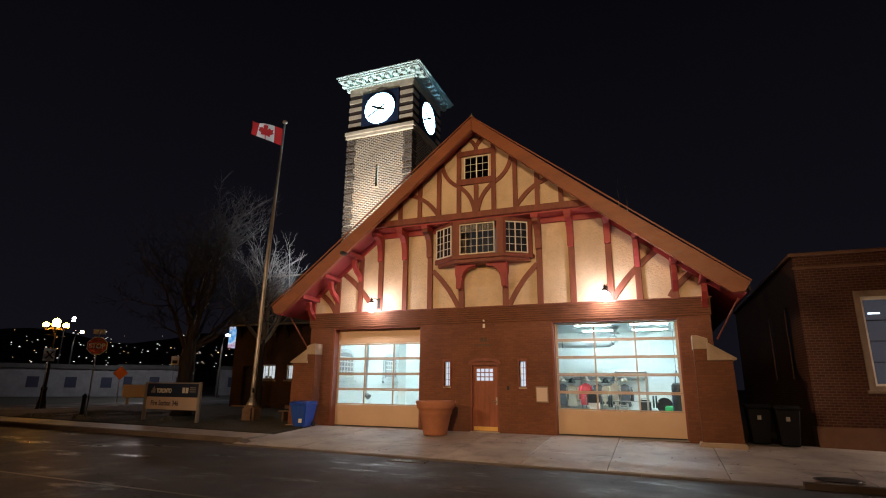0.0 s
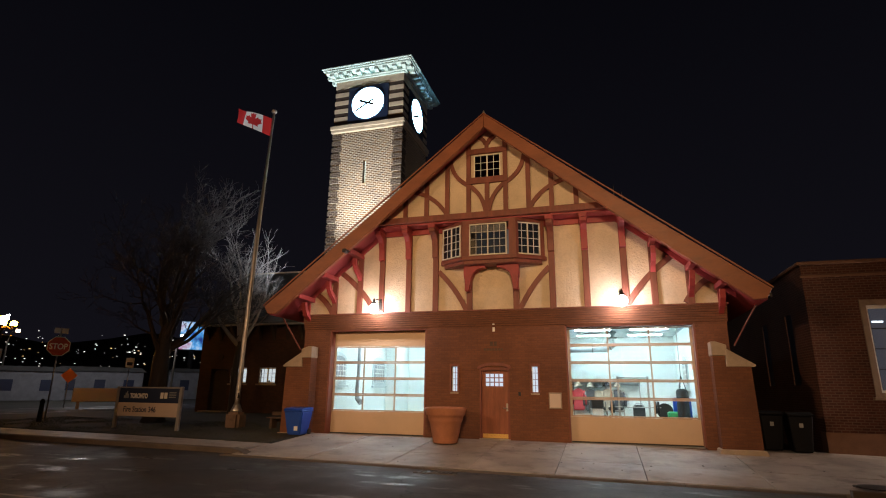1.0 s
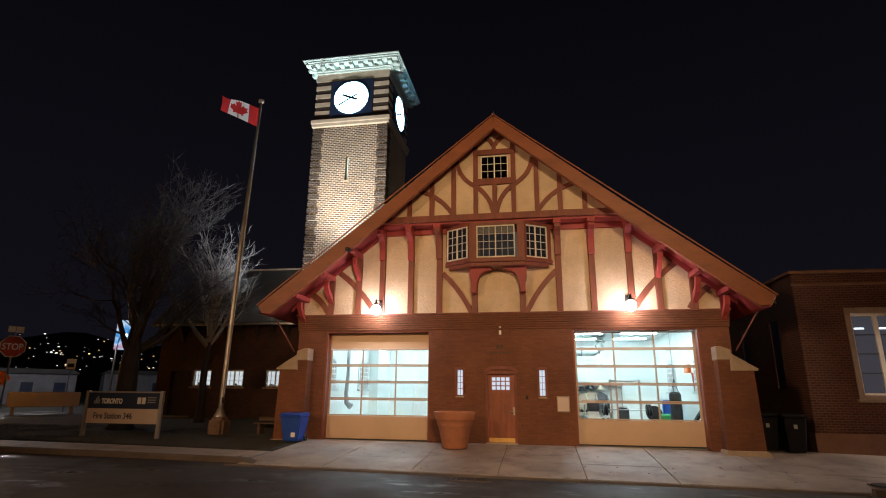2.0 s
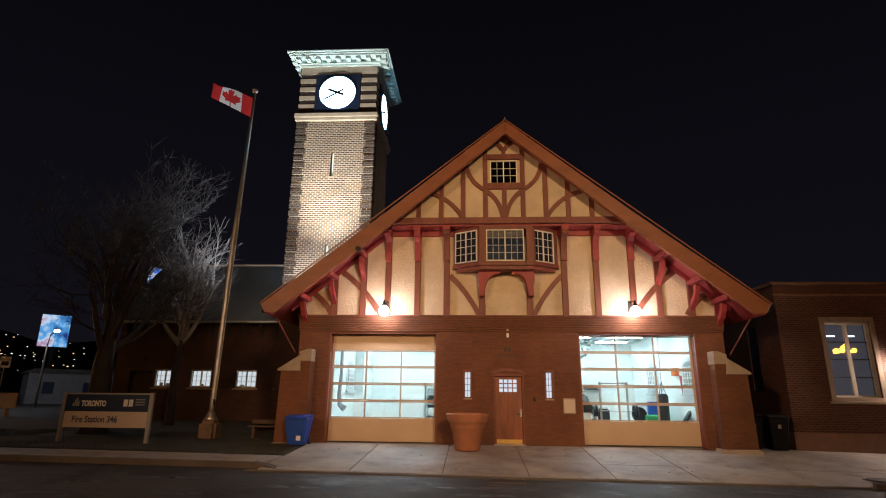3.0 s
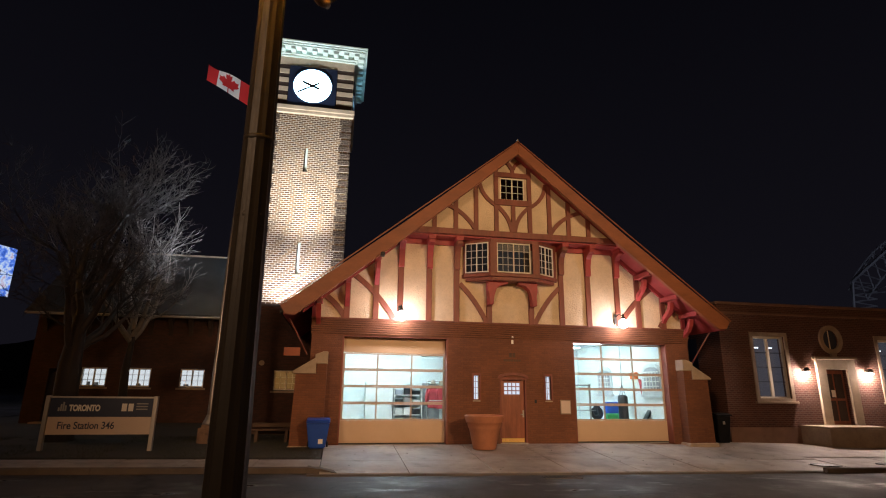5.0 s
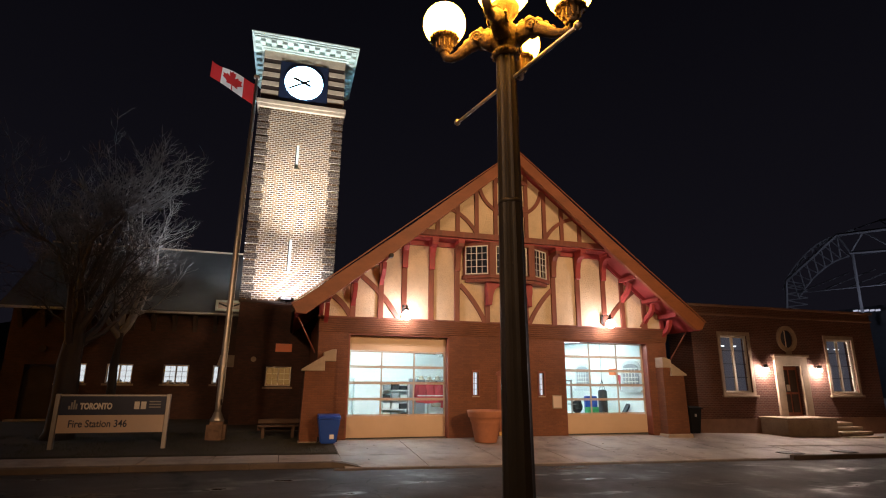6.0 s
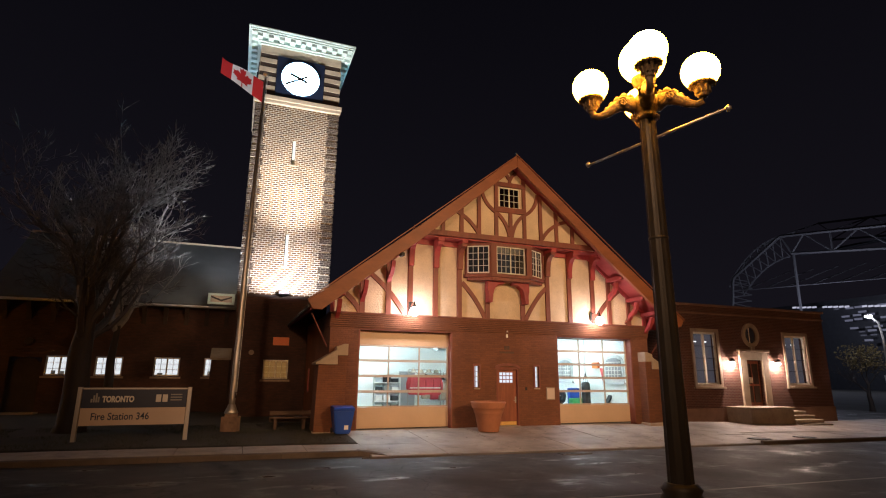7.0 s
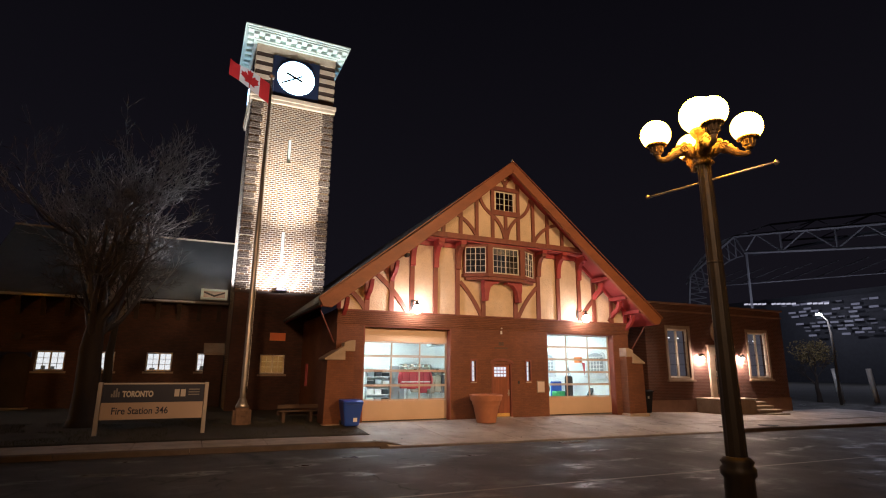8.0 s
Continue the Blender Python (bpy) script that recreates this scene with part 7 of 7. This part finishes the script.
for x, y, z, w, h, turn, seed, tint in ((-60.0, 53.8, 9.8, 3.4, 4.4, 42, 0, (0.12, 0.45, 0.85)), (-78, 106, 25.5, 6.5, 10.5, 70, 2, (0.10, 0.25, 0.9))):
    t = thing("led_billboard", (x, y, 0), "glowing blue advertising screen on a mast", "billboard", "billboards")
    m = Matrix.Translation((x, y, z)) @ Matrix.Rotation(radians(turn), 4, "Z")
    ob = part("screen", box(B(), -w / 2, w / 2, -0.12, -0.05, -h / 2, h / 2), screen_material("led_screen_light", seed, tint), t, "glowing screen")
    ob.data.transform(m)
    ob = part("frame", box(B(), -w / 2 - 0.15, w / 2 + 0.15, -0.04, 0.4, -h / 2 - 0.15, h / 2 + 0.15), M_BLACK, t)
    ob.data.transform(m)
    part("mast", tube(B(), [(x, y + 0.3, -0.1), (x, y + 0.3, z)], 0.35, 10), M_BLACK, t)

# stadium beyond the neighbour: steel trusses over dark stands
stadium = thing("stadium", (118, 60, -0.3), "distant stadium with pale steel roof trusses over dark stands", "stadium")


def member(p, q, r, name="truss_bar"):
    part(name, tube(B(), [p, q], r, 5), M_STEELFAR, stadium)


TOP = [(112, 69.8, 36.2), (112, 58, 34.6), (112, 46, 32.9), (112, 34, 31.2), (112, 22, 29.6), (112, 10, 28.0)]
BOT = [(112, 67.4, 31.4), (112, 58, 30.0), (112, 46, 28.2), (112, 34, 26.4), (112, 22, 24.6), (112, 10, 22.8)]
for row in (TOP, BOT):
    for p, q in zip(row, row[1:]):
        member(p, q, 0.38, "truss_chord")
for i in range(len(TOP)):
    member(TOP[i], BOT[i], 0.22)
    if i + 1 < len(TOP):
        mid = tuple((a + b) / 2 for a, b in zip(TOP[i], TOP[i + 1]))
        member(BOT[i], mid, 0.2), member(mid, BOT[i + 1], 0.2)
member((112, 84.5, 28.0), TOP[0], 0.34, "truss_chord"), member((112, 84.5, 28.0), (112, 86, 17), 0.3)
member((118, 82, 36), (118, 70, 38), 0.25), member((118, 82, 36), (112, 86, 26), 0.2), member(TOP[0], (118, 82, 36), 0.2)
member((112, 67, 31), (112, 67.2, 16), 0.30, "column"), member((112, 30, 26), (112, 30.2, 12), 0.30, "column")
for k in range(8):
    y0 = 82 - 6 * k
    member((112, y0, 24.5 - 0.4 * k), (121, y0 - 7, 29 - 0.4 * k), 0.13)
    member((112, y0, 24.5 - 0.4 * k), (112, y0 - 6, 24.1 - 0.4 * k), 0.11)
# rear truss and the lattice where the roof turns down
for p, q, u, v in zip(TOP, TOP[1:], BOT, BOT[1:]):
    far = lambda w: (w[0] + 10, w[1] - 3.0, w[2] + 3.6)
    member(far(p), far(q), 0.28, "truss_chord"), member(far(u), far(v), 0.24, "truss_chord")
    member(far(u), far(q), 0.15), member(far(p), p, 0.15), member(far(p), q, 0.12), member(far(u), v, 0.12)
for k in range(7):
    a, b = k / 7, (k + 1) / 7
    edge = lambda w: (112, 69.8 + 15.5 * w, 36.2 - 8.6 * w * w)
    low = lambda w: (113, 68.6 + 14.0 * w, 31.0 - 7.5 * w * w)
    member(edge(a), low(b), 0.15), member(low(a), edge(b), 0.15), member(low(a), low(b), 0.18), member(edge(a), edge(b), 0.16)
    member((112, 84.5 + 0.25 * k, 28 - 1.6 * k), (114, 80.5 + 0.3 * k, 26.5 - 1.6 * k), 0.14), member((114, 80.5 + 0.3 * k, 26.5 - 1.6 * k), (112, 84.7 + 0.25 * k, 26.4 - 1.6 * k), 0.14)
part("roof_deck", prism(B(), [(113, 30.5), (126, 33.0), (126, 33.4), (113, 30.9)], 14, 66), M_SEATS, stadium, "dark roof deck over the stand")
# glowing pieces stand in for the bright strip along the stand
G_STRIP = glow("stand_strip_glow", (0.85, 0.88, 1.0), 0.40)
pane = mesh_of("strip_light", box(B(), -0.1, 0.1, -0.48, 0.48, -0.20, 0.20), G_STRIP)
for k in range(17):
    if k not in (5, 11, 12):
        piece("strip_light", pane, (120.0, 74.5 - 1.25 * k, 19.55 - 0.115 * k), stadium)
part("stand", box(B(), 126, 150, 0, 92, -0.3, 21), M_SEATS, stadium, "dark seating stand")
# slats glow in place of light falling on the stand's underside
G_STAND = glow("stand_slat_glow", (0.66, 0.70, 0.92), 0.10)
slat = mesh_of("lit_slat", box(B(), -0.1, 0.1, -0.85, 0.85, -0.22, 0.22), G_STAND)
faint = mesh_of("lit_slat", box(B(), -0.1, 0.1, -0.6, 0.6, -0.16, 0.16), glow("stand_faint_glow", (0.66, 0.70, 0.92), 0.04))
for r in range(9):
    for k in range(14):
        if random.random() < 0.28:
            continue
        at = (123.0 - 0.35 * r, 66.0 - 2.5 * k - 0.9 * r + random.uniform(-0.5, 0.5), 18.3 - 0.95 * r + random.uniform(-0.15, 0.15))
        piece("lit_slat", slat if random.random() < 0.6 else faint, at, stadium)
part("raker_wall", box(B(), 123.4, 124.0, 20, 92, -0.3, 19.5), M_SEATS, stadium)
# small trees and gate posts by the far street
bare_tree(38.5, 10.0, -0.25, 5.2, 1.0, 21, "small bare street tree with a few lit twigs", 5, 4)
for i in range(4):
    t = thing("gate_post", (40 + 2.2 * i, 9.0 - 1.6 * i, -0.25), "pale leaning gate post by the far street", "gate post", "gate posts")
    part("post", tube(B(), [(40 + 2.2 * i, 9.0 - 1.6 * i, -0.3), (39.6 + 2.2 * i, 9.1 - 1.6 * i, 2.6)], 0.22, 8), M_WHITE, t)
# dry leaves still on the small tree: too many to count
M_LEAF = surface("dry_leaf_yellow", (0.20, 0.15, 0.06), 0.7, grain=5, blotch=0.8, vary=0.4, bump=0)
rnd = random.Random(8)
verts, faces = [], []
for i in range(900):
    a, h = rnd.uniform(0, 6.28), rnd.uniform(-1, 1)
    r = rnd.uniform(0.25, 1.0) ** 0.5 * (1 + 0.25 * math.sin(3 * a + 2 * h))
    c = Vector((38.5 + 1.7 * r * math.cos(a) * math.sqrt(1 - h * h), 10.0 + 1.7 * r * math.sin(a) * math.sqrt(1 - h * h), 4.0 + 1.15 * r * h))
    u = Vector((rnd.gauss(0, 1), rnd.gauss(0, 1), rnd.gauss(0, 1))).normalized() * 0.10
    w = u.cross(Vector((rnd.gauss(0, 1), rnd.gauss(0, 1), 0.3))).normalized() * 0.07
    k = len(verts)
    verts += [tuple(c - u), tuple(c + w), tuple(c + u), tuple(c - w)]
    faces.append((k, k + 1, k + 2, k + 3))
mesh = bpy.data.meshes.new("leaf_mass")
mesh.from_pydata(verts, [], faces)
mesh.materials.append(M_LEAF)
tagged(new("leaf_mass", mesh), "dry yellowish leaves on the small street tree", "leaves", "", "stuff")
